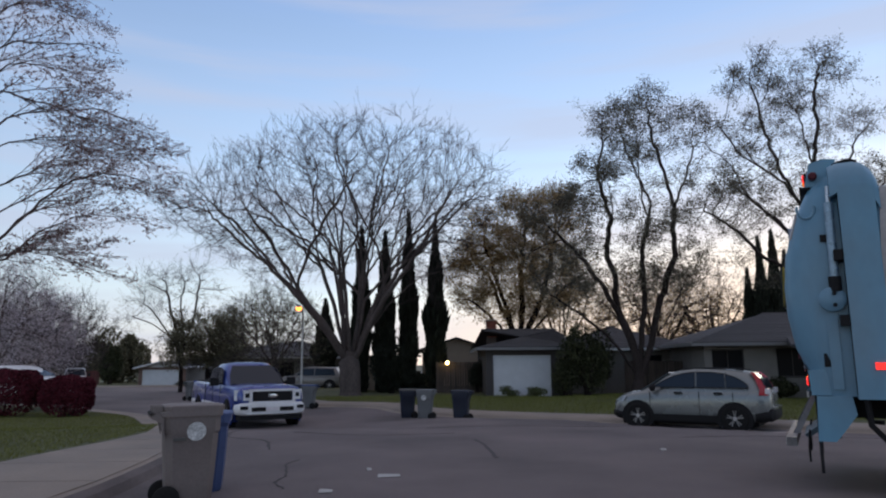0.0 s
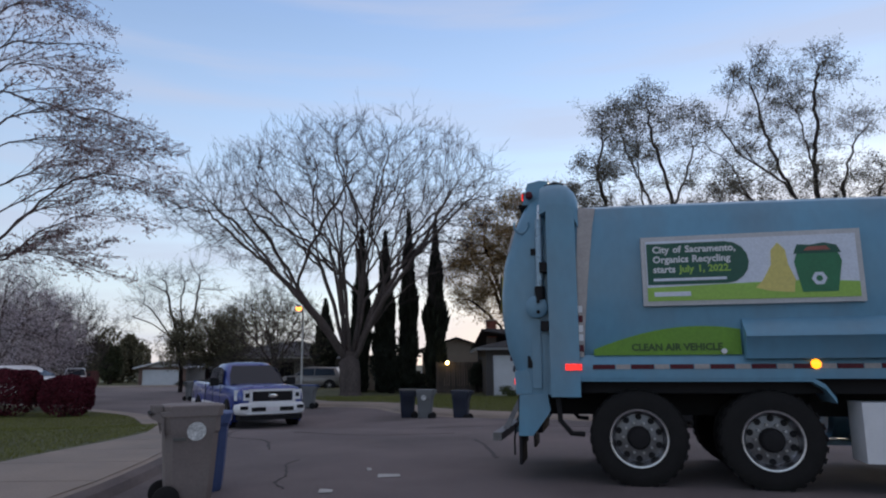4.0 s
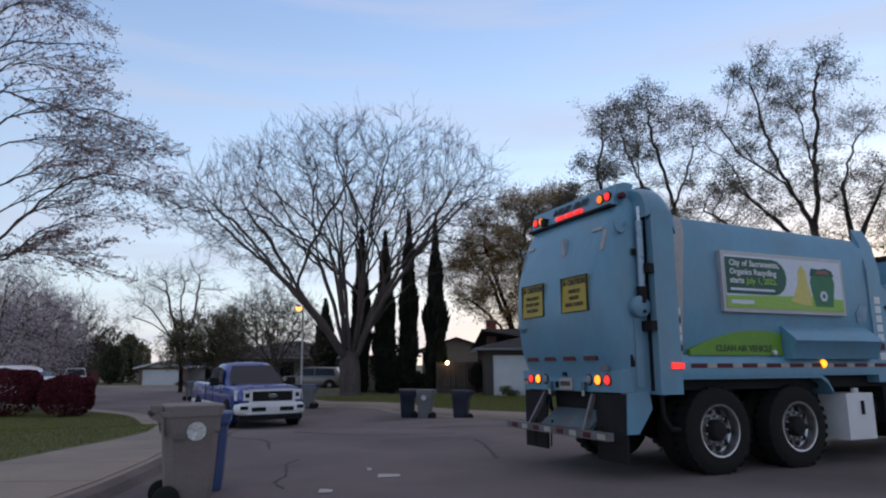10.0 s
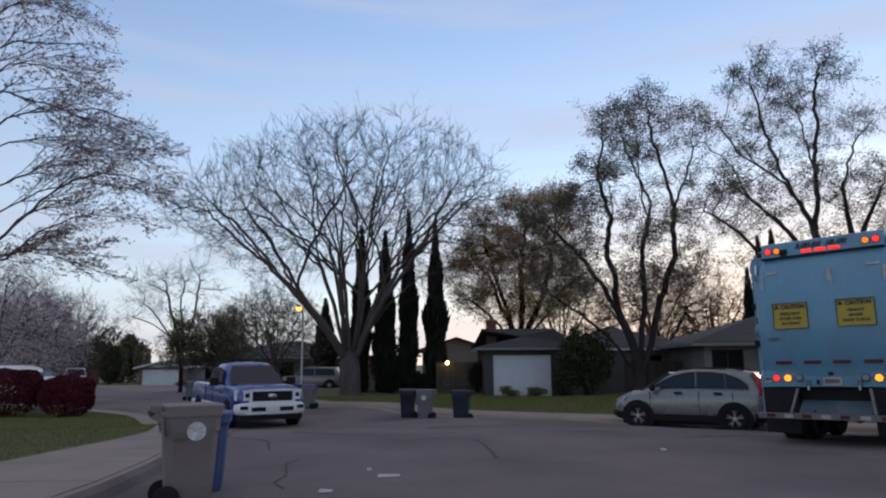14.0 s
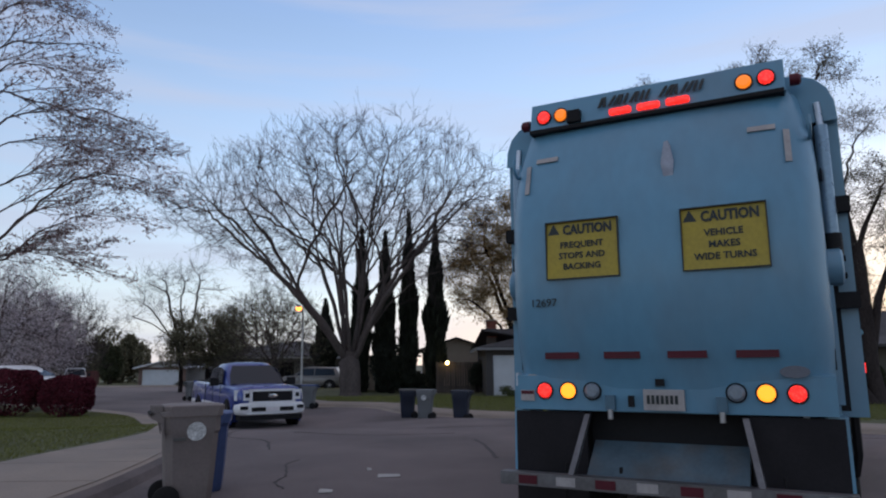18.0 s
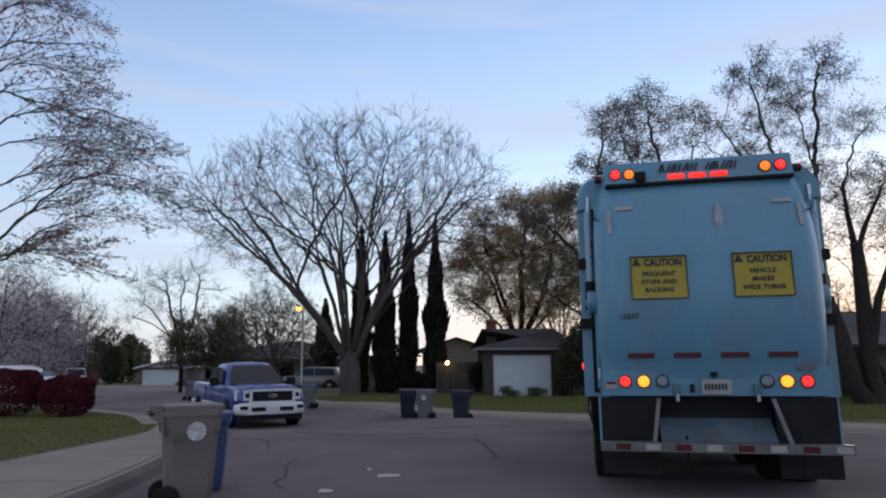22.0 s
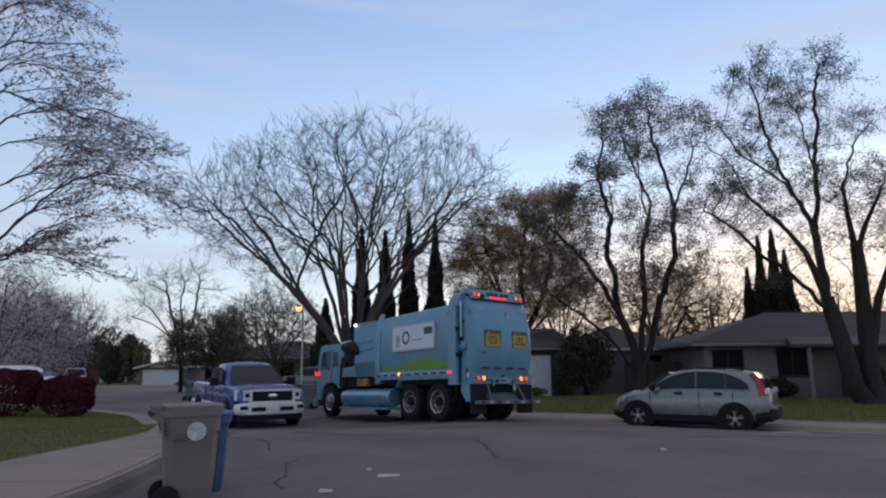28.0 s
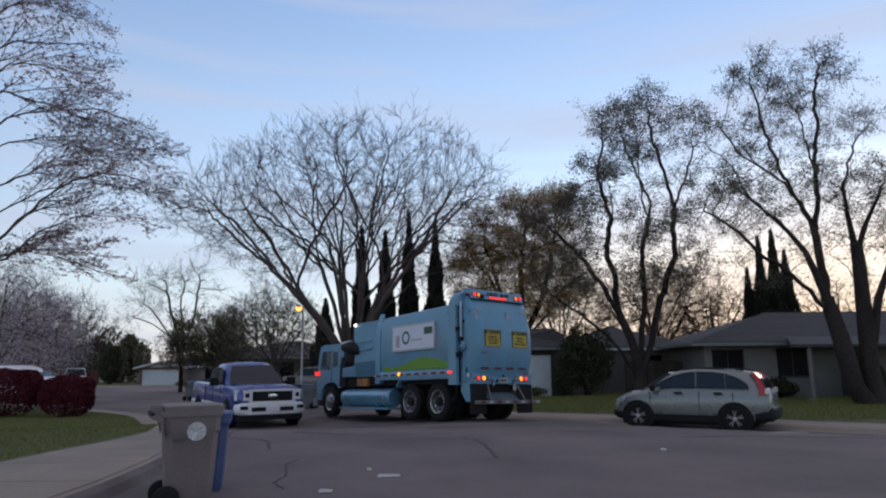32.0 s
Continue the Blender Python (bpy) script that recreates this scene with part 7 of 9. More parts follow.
def big_bare_tree():
    g = Grower(11, [], wobble=0.07)
    g.wood.append(flared(0.44, 2.4))
    tops = ((-11, -9.8, -8.3, -6.3, -5, -3, -1, 0.7, 2.7, 4.6, 6.8, 8.2, 8.6), (10.5, 11.8, 13.0, 14.1, 14.6, 15.4, 16.0, 16.1, 15.6, 15.7, 14.3, 12.6, 10.9))
    lows = ((-10.8, -9.3, -6.6, -4.6, -2.4, 0, 2.5, 4.4, 5.7, 8.2), (9.8, 8.6, 6.8, 5.7, 6.6, 7.4, 5.6, 4.6, 6.8, 10.0))

    def height(x, y):
        """Lowest and highest twig over a place on the plan."""
        wide = 7.6 * math.sqrt(max(0.04, 1 - (x / 11.2) ** 2))
        k = math.sqrt(max(0.0, 1 - (y / wide) ** 2))
        top, low = float(np.interp(x, *tops)), float(np.interp(x, *lows))
        return low + 1.5 * (1 - k), low + (top - low) * (0.25 + 0.75 * k) + 0.35 * math.sin(2.1 * x + 1.3 * y)
    lure = []
    while len(lure) < 8200:
        x, y = -11 + 19.6 * g.r.rand(), 15.2 * (g.r.rand() - 0.5)
        lo, hi = height(x, y)
        z = lo + (hi - lo) * g.r.rand() ** 0.75
        if abs(y) < 7.6 * math.sqrt(max(0.04, 1 - (x / 11.2) ** 2)) and hi > lo:
            lure.append((x, y, z))
    seeds = [[(0, 0, 0), (0, 0, 1.2), (0, 0, 2.0)]]
    for k in range(13):
        az, q = k * 2.39996 + 0.3, ((k + 0.6) / 13) ** 0.6
        lo, hi = height(math.cos(az) * q * 6.0, math.sin(az) * q * 4.6)
        b = np.array((math.cos(az) * 0.24, math.sin(az) * 0.24, 1.5 + 0.8 * g.r.rand()))
        cut = 0.36 + 0.12 * g.r.rand()
        mid = np.array((0.3 + math.cos(az) * q * (4.6 if math.cos(az) < 0 else 3.6), math.sin(az) * q * 3.0, 2.0 + (hi - 2.0) * cut * (1.12 - 0.35 * q)))
        seeds.append([b, b + (mid - b) * np.array((0.36, 0.36, 0.46)) + g.r.normal(0, 0.12, 3), mid])
        for w in (-1, 0.15, 1):
            a2, q2 = az + w * (0.5 + 0.3 * g.r.rand()), min(1.0, q * (0.85 + 0.35 * g.r.rand()) + 0.08)
            x, y = 0.4 + math.cos(a2) * q2 * (9.0 if math.cos(a2) < 0 else 7.0), math.sin(a2) * q2 * 5.6
            lo, hi = height(x, y)
            e = np.array((x, y, lo + (hi - lo) * (0.80 - 0.28 * q2)))
            t0 = mid + (b - mid) * (0.0 if w > 0.5 else 0.25 * g.r.rand())
            seeds.append([t0, t0 + (e - t0) * np.array((0.45, 0.45, 0.52)) + g.r.normal(0, 0.22, 3), e])
    for x, y, z in ((-5.4, -1.0, 6.4), (-4.2, 1.5, 5.9), (4.6, -1.0, 5.6), (5.4, 1.0, 7.2)):
        seeds.append([(x * 0.05, 0, 2.3), (x * 0.3, y * 0.3, 3.9 + 0.1 * z), (x * 0.7, y * 0.7, z - 0.5), (x, y, z)])
    g.colonize(seeds, lure, 0.40, 0.55, 2.2, 0.60, 0.0084, lift=0.16, sprigs=1, onward=0.4)
    g.feather(0.40, 0.80, 0.0070, 34, 0.18, 0.05, 2, 4.6)
    finish_tree("broad_tree", pose(-5.2, 37.8, -0.33), g, BARK_GREY, TWIG, "large leafless tree with a broad fan of grey limbs")


def clump_lure(rs, clumps, stems, dense, deep=1.0):
    """Places for foliage in rounded clumps near the stems; clumps are (x, z, radius)."""
    line = np.concatenate([np.array(q, float) for q in stems])
    out = []
    for x, z, r in clumps:
        k = np.argmin((line[:, 0] - x) ** 2 + (line[:, 2] - z) ** 2)
        y = line[k][1] + rs.normal(0, 0.7) * deep
        n = int(dense * (r / 0.6) ** 2)
        d = rs.normal(0, 1, (n, 3))
        d /= np.linalg.norm(d, axis=1)[:, None]
        out.append(np.array((x, y, z)) + d * (r * 1.08 * rs.rand(n) ** 0.42)[:, None] * np.array((1.05, 1.3 * deep, 0.9)))
    return np.concatenate(out)


def fill_lure(rs, clumps, stems, n):
    """Scattered places between the stems and the clumps."""
    c, line = np.array(clumps), np.concatenate([np.array(q, float) for q in stems])
    line = line[line[:, 2] > 3.5]
    a, b, t = c[rs.randint(0, len(c), n)], line[rs.randint(0, len(line), n)], rs.rand(n)
    near = np.hypot(a[:, 0] - b[:, 0], a[:, 1] - b[:, 2]) < 4.5
    out = np.stack([a[:, 0] * t + b[:, 0] * (1 - t), b[:, 1] + rs.normal(0, 0.9, n), a[:, 1] * t + b[:, 2] * (1 - t)], 1) + rs.normal(0, 0.45, (n, 3))
    return out[near]


def gnarled_tree(seed, m, stems, clumps, label, leaf_count, leaf_size, leaf_mat, spec, bark, spread=0.10, dense=60, fill=1100, boles=()):
    base, tip, step = spec
    g = Grower(seed, [], wobble=0.22)
    lure = clump_lure(g.r, clumps, stems, dense)
    lure = np.concatenate([lure, fill_lure(g.r, clumps, stems, fill)])
    g.colonize(stems, lure, step, step * 1.1, 3.0, base, tip, lift=0.03, sprigs=1)
    g.feather(step * 1.9, step * 2.0, tip * 0.8, 48, 0.1, 0.09, 2, 3.4)
    c = np.array(clumps)
    ends = np.array([t[-1] for t in g.tips])
    reach = (np.hypot(ends[:, None, 0] - c[None, :, 0], ends[:, None, 2] - c[None, :, 1]) / c[None, :, 2]).min(1)
    keep = (reach < 1.15) | (g.r.rand(len(ends)) < 0.22)
    g.tips = [t for t, k in zip(g.tips, keep) if k]
    for pts, r0, r1 in boles:
        pts = np.array(pts, float)
        g.wood.append((pts, np.linspace(r0, r1, len(pts)), 12))
    return finish_tree("leafy_tree", m, g, bark, bark, label, g.leaves(max(1, round(leaf_count / len(g.tips))), leaf_size, spread), leaf_mat, "crown")


LEAF_DARK = leafy("dull_leaves", (0.14, 0.128, 0.098), 0.4, tip=(0.17, 0.155, 0.12))
LEAF_RUST = leafy("rusty_leaves", (0.31, 0.205, 0.10), 0.4, tip=(0.46, 0.31, 0.15))
LEAF_GREEN = leafy("hedge_leaves", (0.03, 0.034, 0.017), 0.45, tip=(0.07, 0.075, 0.035))
LEAF_WEED = leafy("weed_leaves", (0.08, 0.10, 0.035), 0.4, tip=(0.14, 0.15, 0.06))
LEAF_OLIVE = leafy("olive_leaves", (0.11, 0.10, 0.06), 0.45, tip=(0.18, 0.165, 0.10))
LEAF_CYPRESS = leafy("cypress_sprays", (0.018, 0.022, 0.014), 0.4)
LEAF_RED = leafy("dark_red_leaves", (0.085, 0.010, 0.020), 0.45, tip=(0.15, 0.02, 0.035))
PETAL = leafy("pale_pink_petals", (0.52, 0.455, 0.485), 0.2, tip=(0.62, 0.55, 0.585))
BUD = leafy("reddish_buds", (0.25, 0.145, 0.145), 0.4, tip=(0.40, 0.26, 0.26))

big_bare_tree()
CROOKED = (0.36, 0.0085, 0.34)
gnarled_tree(21, pose(9.6, 33.6, -0.33) @ Matrix.Diagonal((0.95, 0.95, 0.87, 1)), [
    [(0, 0, -0.4), (0.05, 0, 0.8), (0.1, 0, 2.2), (-0.7, 0.2, 5.0), (-1.2, 0.3, 8.6), (-0.8, 0.2, 11.0), (-1.0, 0.2, 12.6)],
    [(0, 0, 0.6), (0.3, 0, 2.4), (0.5, -0.2, 5.0), (0.6, -0.3, 8.6), (1.2, -0.2, 11.0), (0.5, 0.3, 13.8), (0.0, 0.3, 15.4)],
    [(0.1, 0, 0.8), (0.9, 0.1, 3.0), (1.3, 0.1, 5.0), (2.4, 0.0, 8.2), (2.6, 0.2, 11.5), (1.7, 0.2, 15.0), (1.5, 0.2, 16.4)],
    [(2.5, 0.1, 11.0), (3.0, -0.4, 12.6), (3.6, -0.6, 14.6)],
    [(0.9, -0.2, 10.6), (0.7, 0.2, 13.0), (0.8, 0.4, 15.4)],
    [(-0.9, 0.3, 10.6), (-1.5, 0.2, 13.0), (-1.2, 0.0, 15.6)],
    [(0, 0, 1.2), (-1.2, -0.3, 3.2), (-2.8, -0.6, 4.6), (-4.6, -0.8, 5.8)],
    [(-0.6, 0.2, 4.4), (-1.6, 0.0, 6.4), (-3.0, -0.2, 8.4), (-4.0, -0.2, 9.4)],
    [(0.8, 0, 3.0), (1.8, -0.5, 4.6), (2.4, -0.6, 6.0)],
], [(-1.3, 16.6, 0.75), (0.0, 17.2, 0.84), (1.3, 17.7, 0.96), (2.5, 16.9, 0.84), (3.6, 16.5, 0.72), (-0.6, 15.8, 0.84), (0.8, 15.3, 0.78), (-0.1, 14.4, 0.75), (-2.1, 13.8, 0.66), (-1.4, 13.1, 0.75), (-2.8, 12.1, 0.84), (-1.0, 11.9, 0.72), (-3.6, 10.7, 0.9), (-2.2, 10.6, 0.84), (1.7, 14.7, 0.66), (3.3, 15.2, 0.6), (1.1, 9.5, 0.78), (0.2, 8.9, 0.6), (2.2, 6.7, 0.84), (1.3, 7.4, 0.6), (3.0, 7.0, 0.72), (-1.7, 8.7, 0.6), (-2.9, 8.7, 0.72), (-4.7, 9.7, 0.78), (-5.4, 10.6, 0.72), (-4.0, 7.7, 0.72), (-4.8, 6.4, 0.78), (-3.6, 5.1, 0.66), (-0.2, 7.2, 0.7), (-2.2, 7.0, 0.7), (-1.0, 5.6, 0.6), (0.6, 6.0, 0.6), (3.4, 9.0, 0.7), (2.9, 11.0, 0.6), (3.2, 12.6, 0.7), (-3.2, 6.4, 0.7), (-5.6, 8.2, 0.7), (1.9, 10.3, 0.5), (0.0, 10.5, 0.6), (1.6, 12.3, 0.5), (3.6, 7.8, 0.6)],
    "tall crooked tree with several dark stems and thin foliage", 72000, 0.047, LEAF_DARK, CROOKED, BARK_MID, 0.16)
gnarled_tree(22, pose(16.7, 26.2, -0.33) @ Matrix.Diagonal((0.98, 0.98, 0.91, 1)), [
    [(0, 0, -0.4), (-0.85, 0, 0.75), (-1.2, 0, 2.87), (-1.55, 0, 4.4), (-1.68, 0.05, 6.0), (-1.78, 0.1, 7.5), (-1.4, 0.2, 9.0), (-1.4, 0.2, 11.0), (-1.1, 0.2, 12.4), (-1.2, 0.2, 13.8), (-0.9, 0.2, 15.0)],
    [(-1.55, 0, 4.4), (-1.95, 0, 5.7), (-2.28, 0, 6.6), (-2.82, 0.1, 7.5), (-3.47, 0.2, 8.3), (-4.72, 0.3, 9.58), (-5.4, 0.3, 10.6)],
    [(-1.78, 0.1, 7.5), (-2.0, 0.2, 8.6), (-2.52, 0.3, 9.56), (-3.7, 0.3, 10.6), (-4.4, 0.4, 11.8)],
    [(-1.6, 0, 4.0), (-2.0, -0.2, 4.15), (-2.71, -0.5, 5.05), (-3.68, -0.8, 5.72), (-4.84, -1.0, 6.56), (-5.78, -1.0, 7.6), (-6.67, -1.0, 8.2)],
    [(-2.2, 0.3, 8.9), (-2.6, 0.7, 10.6), (-3.0, 0.9, 12.4), (-3.3, 0.7, 13.8)],
    [(-1.4, 0.2, 10.4), (-1.8, 0.1, 12.0), (-2.0, 0.1, 13.4)],
    [(0.05, 0, 0.2), (-0.1, 0.1, 1.5), (-0.09, 0.1, 3.9), (-0.07, 0.1, 6.1), (-0.15, 0.1, 7.0), (-0.34, 0.1, 8.4), (-0.3, 0.2, 9.6), (0.3, 0.1, 11.6), (1.0, 0.1, 12.4)],
    [(-0.1, 0.1, 6.7), (0.31, 0.1, 7.7), (1.23, 0.1, 9.5), (1.7, 0.1, 10.6)],
    [(0.0, 0.1, 2.2), (0.47, 0, 4.5), (1.13, 0, 6.1), (2.0, -0.1, 8.0), (2.4, -0.3, 9.6)],
    [(-0.09, 0.1, 4.0), (-0.61, -0.1, 4.81), (-0.44, -0.2, 5.4), (-1.0, -0.4, 6.1), (-1.6, -0.5, 6.3)],
    [(-0.2, 0.1, 8.2), (-0.9, -0.1, 8.7), (-1.55, -0.2, 8.9)],
    [(-3.7, 0.3, 10.6), (-4.6, 0.2, 11.2), (-5.4, 0.2, 12.6)],
    [(-4.4, 0.3, 9.3), (-5.0, 0.0, 10.6), (-6.0, 0.0, 11.4)],
], [(-1.0, 15.6, 0.68), (-0.3, 16.0, 0.55), (0.2, 15.3, 0.55), (-2.1, 14.3, 0.77), (-1.1, 14.1, 0.86), (-3.3, 15.1, 0.77), (-4.3, 14.6, 0.64), (-5.0, 14.2, 0.41), (-5.4, 13.2, 0.55), (-4.6, 12.8, 0.55), (-3.2, 13.1, 0.59), (-3.8, 11.7, 0.45), (-6.2, 11.7, 0.45), (-5.0, 11.1, 0.45), (-3.4, 10.4, 0.59), (-4.0, 9.3, 0.45), (-4.9, 9.4, 0.45), (-5.8, 9.4, 0.45), (-2.5, 9.1, 0.59), (-2.0, 9.9, 0.55), (-0.1, 13.0, 0.59), (0.7, 12.7, 0.68), (1.4, 12.8, 0.55), (-0.6, 11.9, 0.59), (0.5, 9.6, 0.59), (-0.3, 9.0, 0.45), (1.1, 9.2, 0.59), (2.3, 9.6, 0.6), (-5.3, 8.1, 0.5), (-6.1, 7.8, 0.45), (-2.5, 7.5, 0.41), (-2.6, 12.2, 0.45), (-7.2, 7.9, 0.5), (-6.1, 9.0, 0.6), (-5.1, 7.5, 0.6), (-5.2, 6.3, 0.45), (-3.5, 9.2, 0.5), (-0.7, 9.6, 0.6), (0.1, 9.0, 0.5), (0.7, 8.3, 0.6), (0.9, 7.0, 0.5), (-0.9, 7.3, 0.4), (1.6, 6.7, 0.5), (-4.1, 5.2, 0.4), (-6.7, 8.5, 0.5), (-3.0, 6.3, 0.4), (0.5, 5.6, 0.4), (1.7, 8.2, 0.6), (1.5, 10.6, 0.6), (-3.0, 8.4, 0.4)],
    "tall crooked tree with leaning dark stems and airy foliage", 60000, 0.034, LEAF_DARK, (0.24, 0.0075, 0.28), BARK_MID, 0.12, boles=[
        ([(-0.1, 0, -0.4), (-0.85, 0, 0.75), (-1.2, 0, 2.87), (-1.5, 0, 4.1), (-1.58, 0, 4.6)], 0.42, 0.24), ([(-1.5, 0, 4.1), (-1.95, 0, 5.7), (-2.28, 0, 6.6), (-2.82, 0.1, 7.5), (-3.47, 0.2, 8.3), (-4.72, 0.3, 9.58)], 0.17, 0.04),
        ([(-1.55, 0, 4.2), (-1.68, 0.05, 6.0), (-1.78, 0.1, 7.5), (-1.4, 0.2, 9.0), (-1.4, 0.2, 11.0)], 0.17, 0.05), ([(0.1, 0, -0.4), (-0.1, 0.1, 1.5), (-0.09, 0.1, 3.9), (-0.07, 0.1, 6.1), (-0.12, 0.1, 7.0)], 0.38, 0.22),
        ([(-0.1, 0.1, 6.5), (0.31, 0.1, 7.7), (1.23, 0.1, 9.5)], 0.14, 0.05), ([(-0.13, 0.1, 6.6), (-0.34, 0.1, 8.4), (-0.3, 0.2, 9.6)], 0.14, 0.05), ([(0.0, 0.1, 2.0), (0.47, 0, 4.5), (1.13, 0, 6.1), (2.0, -0.1, 8.0)], 0.2, 0.06)])
gnarled_tree(23, pose(4.9, 46, -0.33) @ Matrix.Diagonal((1.1, 1.1, 1.08, 1)), [
    [(0, 0, -0.4), (0.05, 0, 1.4), (0.1, 0, 3.0), (-0.8, 0.2, 6.0), (-1.8, 0.1, 9.2)],
    [(0.1, 0, 2.0), (0.5, 0, 4.2), (0.6, 0.1, 8.0), (0.9, 0.2, 10.8)],
    [(0.1, 0, 2.0), (1.2, -0.2, 4.4), (2.4, 0, 7.6), (2.9, 0.3, 11.0)],
    [(0.0, 0, 2.6), (-1.6, -0.2, 4.6), (-3.0, -0.4, 5.8)],
    [(-0.4, 0, 4.0), (-1.4, 0.6, 7.2), (-2.6, 0.8, 8.4)],
    [(0.4, 0, 2.8), (1.8, -0.3, 4.4), (3.0, -0.4, 5.8)],
], [(-2.0, 10.7, 1.14), (-0.2, 11.4, 1.0), (-1.3, 9.3, 1.28), (0.5, 9.3, 1.21), (2.0, 11.8, 1.07), (3.1, 12.3, 0.78), (1.7, 9.7, 1.21), (3.4, 10.2, 1.0), (-2.7, 8.5, 1.07), (-1.0, 7.4, 1.07), (0.8, 7.1, 1.07), (2.6, 7.7, 1.0), (-2.1, 5.3, 0.85), (-0.2, 5.3, 0.85), (1.8, 5.2, 0.85), (3.2, 6.0, 0.78), (-3.9, 7.5, 0.78), (0.9, 12.3, 0.78), (-3.2, 6.0, 0.78), (4.0, 7.8, 0.71)],
    "bushy tree with rusty green leaves behind the garage", 84000, 0.055, LEAF_RUST, (0.4, 0.011, 0.42), BARK_DARK, 0.22, 30)


def cypress(m, h, r, seed):
    rs = np.random.RandomState(seed)
    n = int(2600 * h / 9)
    t = rs.rand(n) ** 0.8
    rad = r * np.clip(np.minimum(0.75 + t * 1.2, (1.01 - t) * 2.0) / 1.2, 0.02, 1) * (0.78 + 0.3 * rs.rand(n))
    rad *= 1 + 0.18 * np.sin(t * 23 + seed)
    a = rs.rand(n) * 6.283
    at = np.stack([np.cos(a) * rad, np.sin(a) * rad, t * h], 1)
    d = np.stack([np.cos(a) * 0.25, np.sin(a) * 0.25, np.ones(n)], 1) + rs.normal(0, 0.12, (n, 3))
    s = ((0.22 + 0.22 * rs.rand(n)) * (1 - 0.45 * t))[:, None]
    w = np.cross(d, rs.normal(0, 1, (n, 3)))
    w /= np.linalg.norm(w, axis=1)[:, None]
    v = np.stack([at - w * s * 0.35, at + d * s * 1.5, at + w * s * 0.35, at - d * s * 0.5], 1).reshape(-1, 3)
    i = np.arange(n) * 4
    f = np.stack([i, i + 1, i + 2, i + 3], 1)
    root = thing("cypress", m, "slender dark cypress with a ragged pointed top", "tree", "cypresses")
    mesh_from("trunk", *tubes_mesh([(np.array([(0, 0, -0.3), (0, 0, h * 0.5), (0, 0, h * 0.92)]), np.array((r * 0.55, r * 0.5, 0.04)), 8)]), LEAF_CYPRESS, root)
    mesh_from("crown", v, f, LEAF_CYPRESS, root, smooth=False)


for x, y, h, r, s in ((-5.2, 42, 10.2, 0.56, 1), (-3.7, 42, 10.0, 0.62, 2), (-2.2, 42, 11.2, 0.54, 3), (-0.5, 42, 10.4, 0.66, 4), (-9.2, 52, 6.6, 0.9, 5), (24.05, 50, 11.0, 0.62, 6), (25.1, 50, 11.5, 0.72, 7), (26.5, 51, 10.1, 0.8, 8), (23.5, 51, 8.7, 0.6, 9)):
    cypress(pose(x, y, -0.35), h, r, s)


# ---- more trees and shrubs ----
BARK_BUD = surf("brown_grey_bark", (0.12, 0.088, 0.083), 0.95, spec=0.1, var=0.25, scale=3, fine=25, fine_var=0.3, bump=0.8, bump_scale=30)
TWIG_BUD = surf("reddish_twig_bark", (0.29, 0.205, 0.20), 0.95, spec=0.1, var=0.2, scale=2)


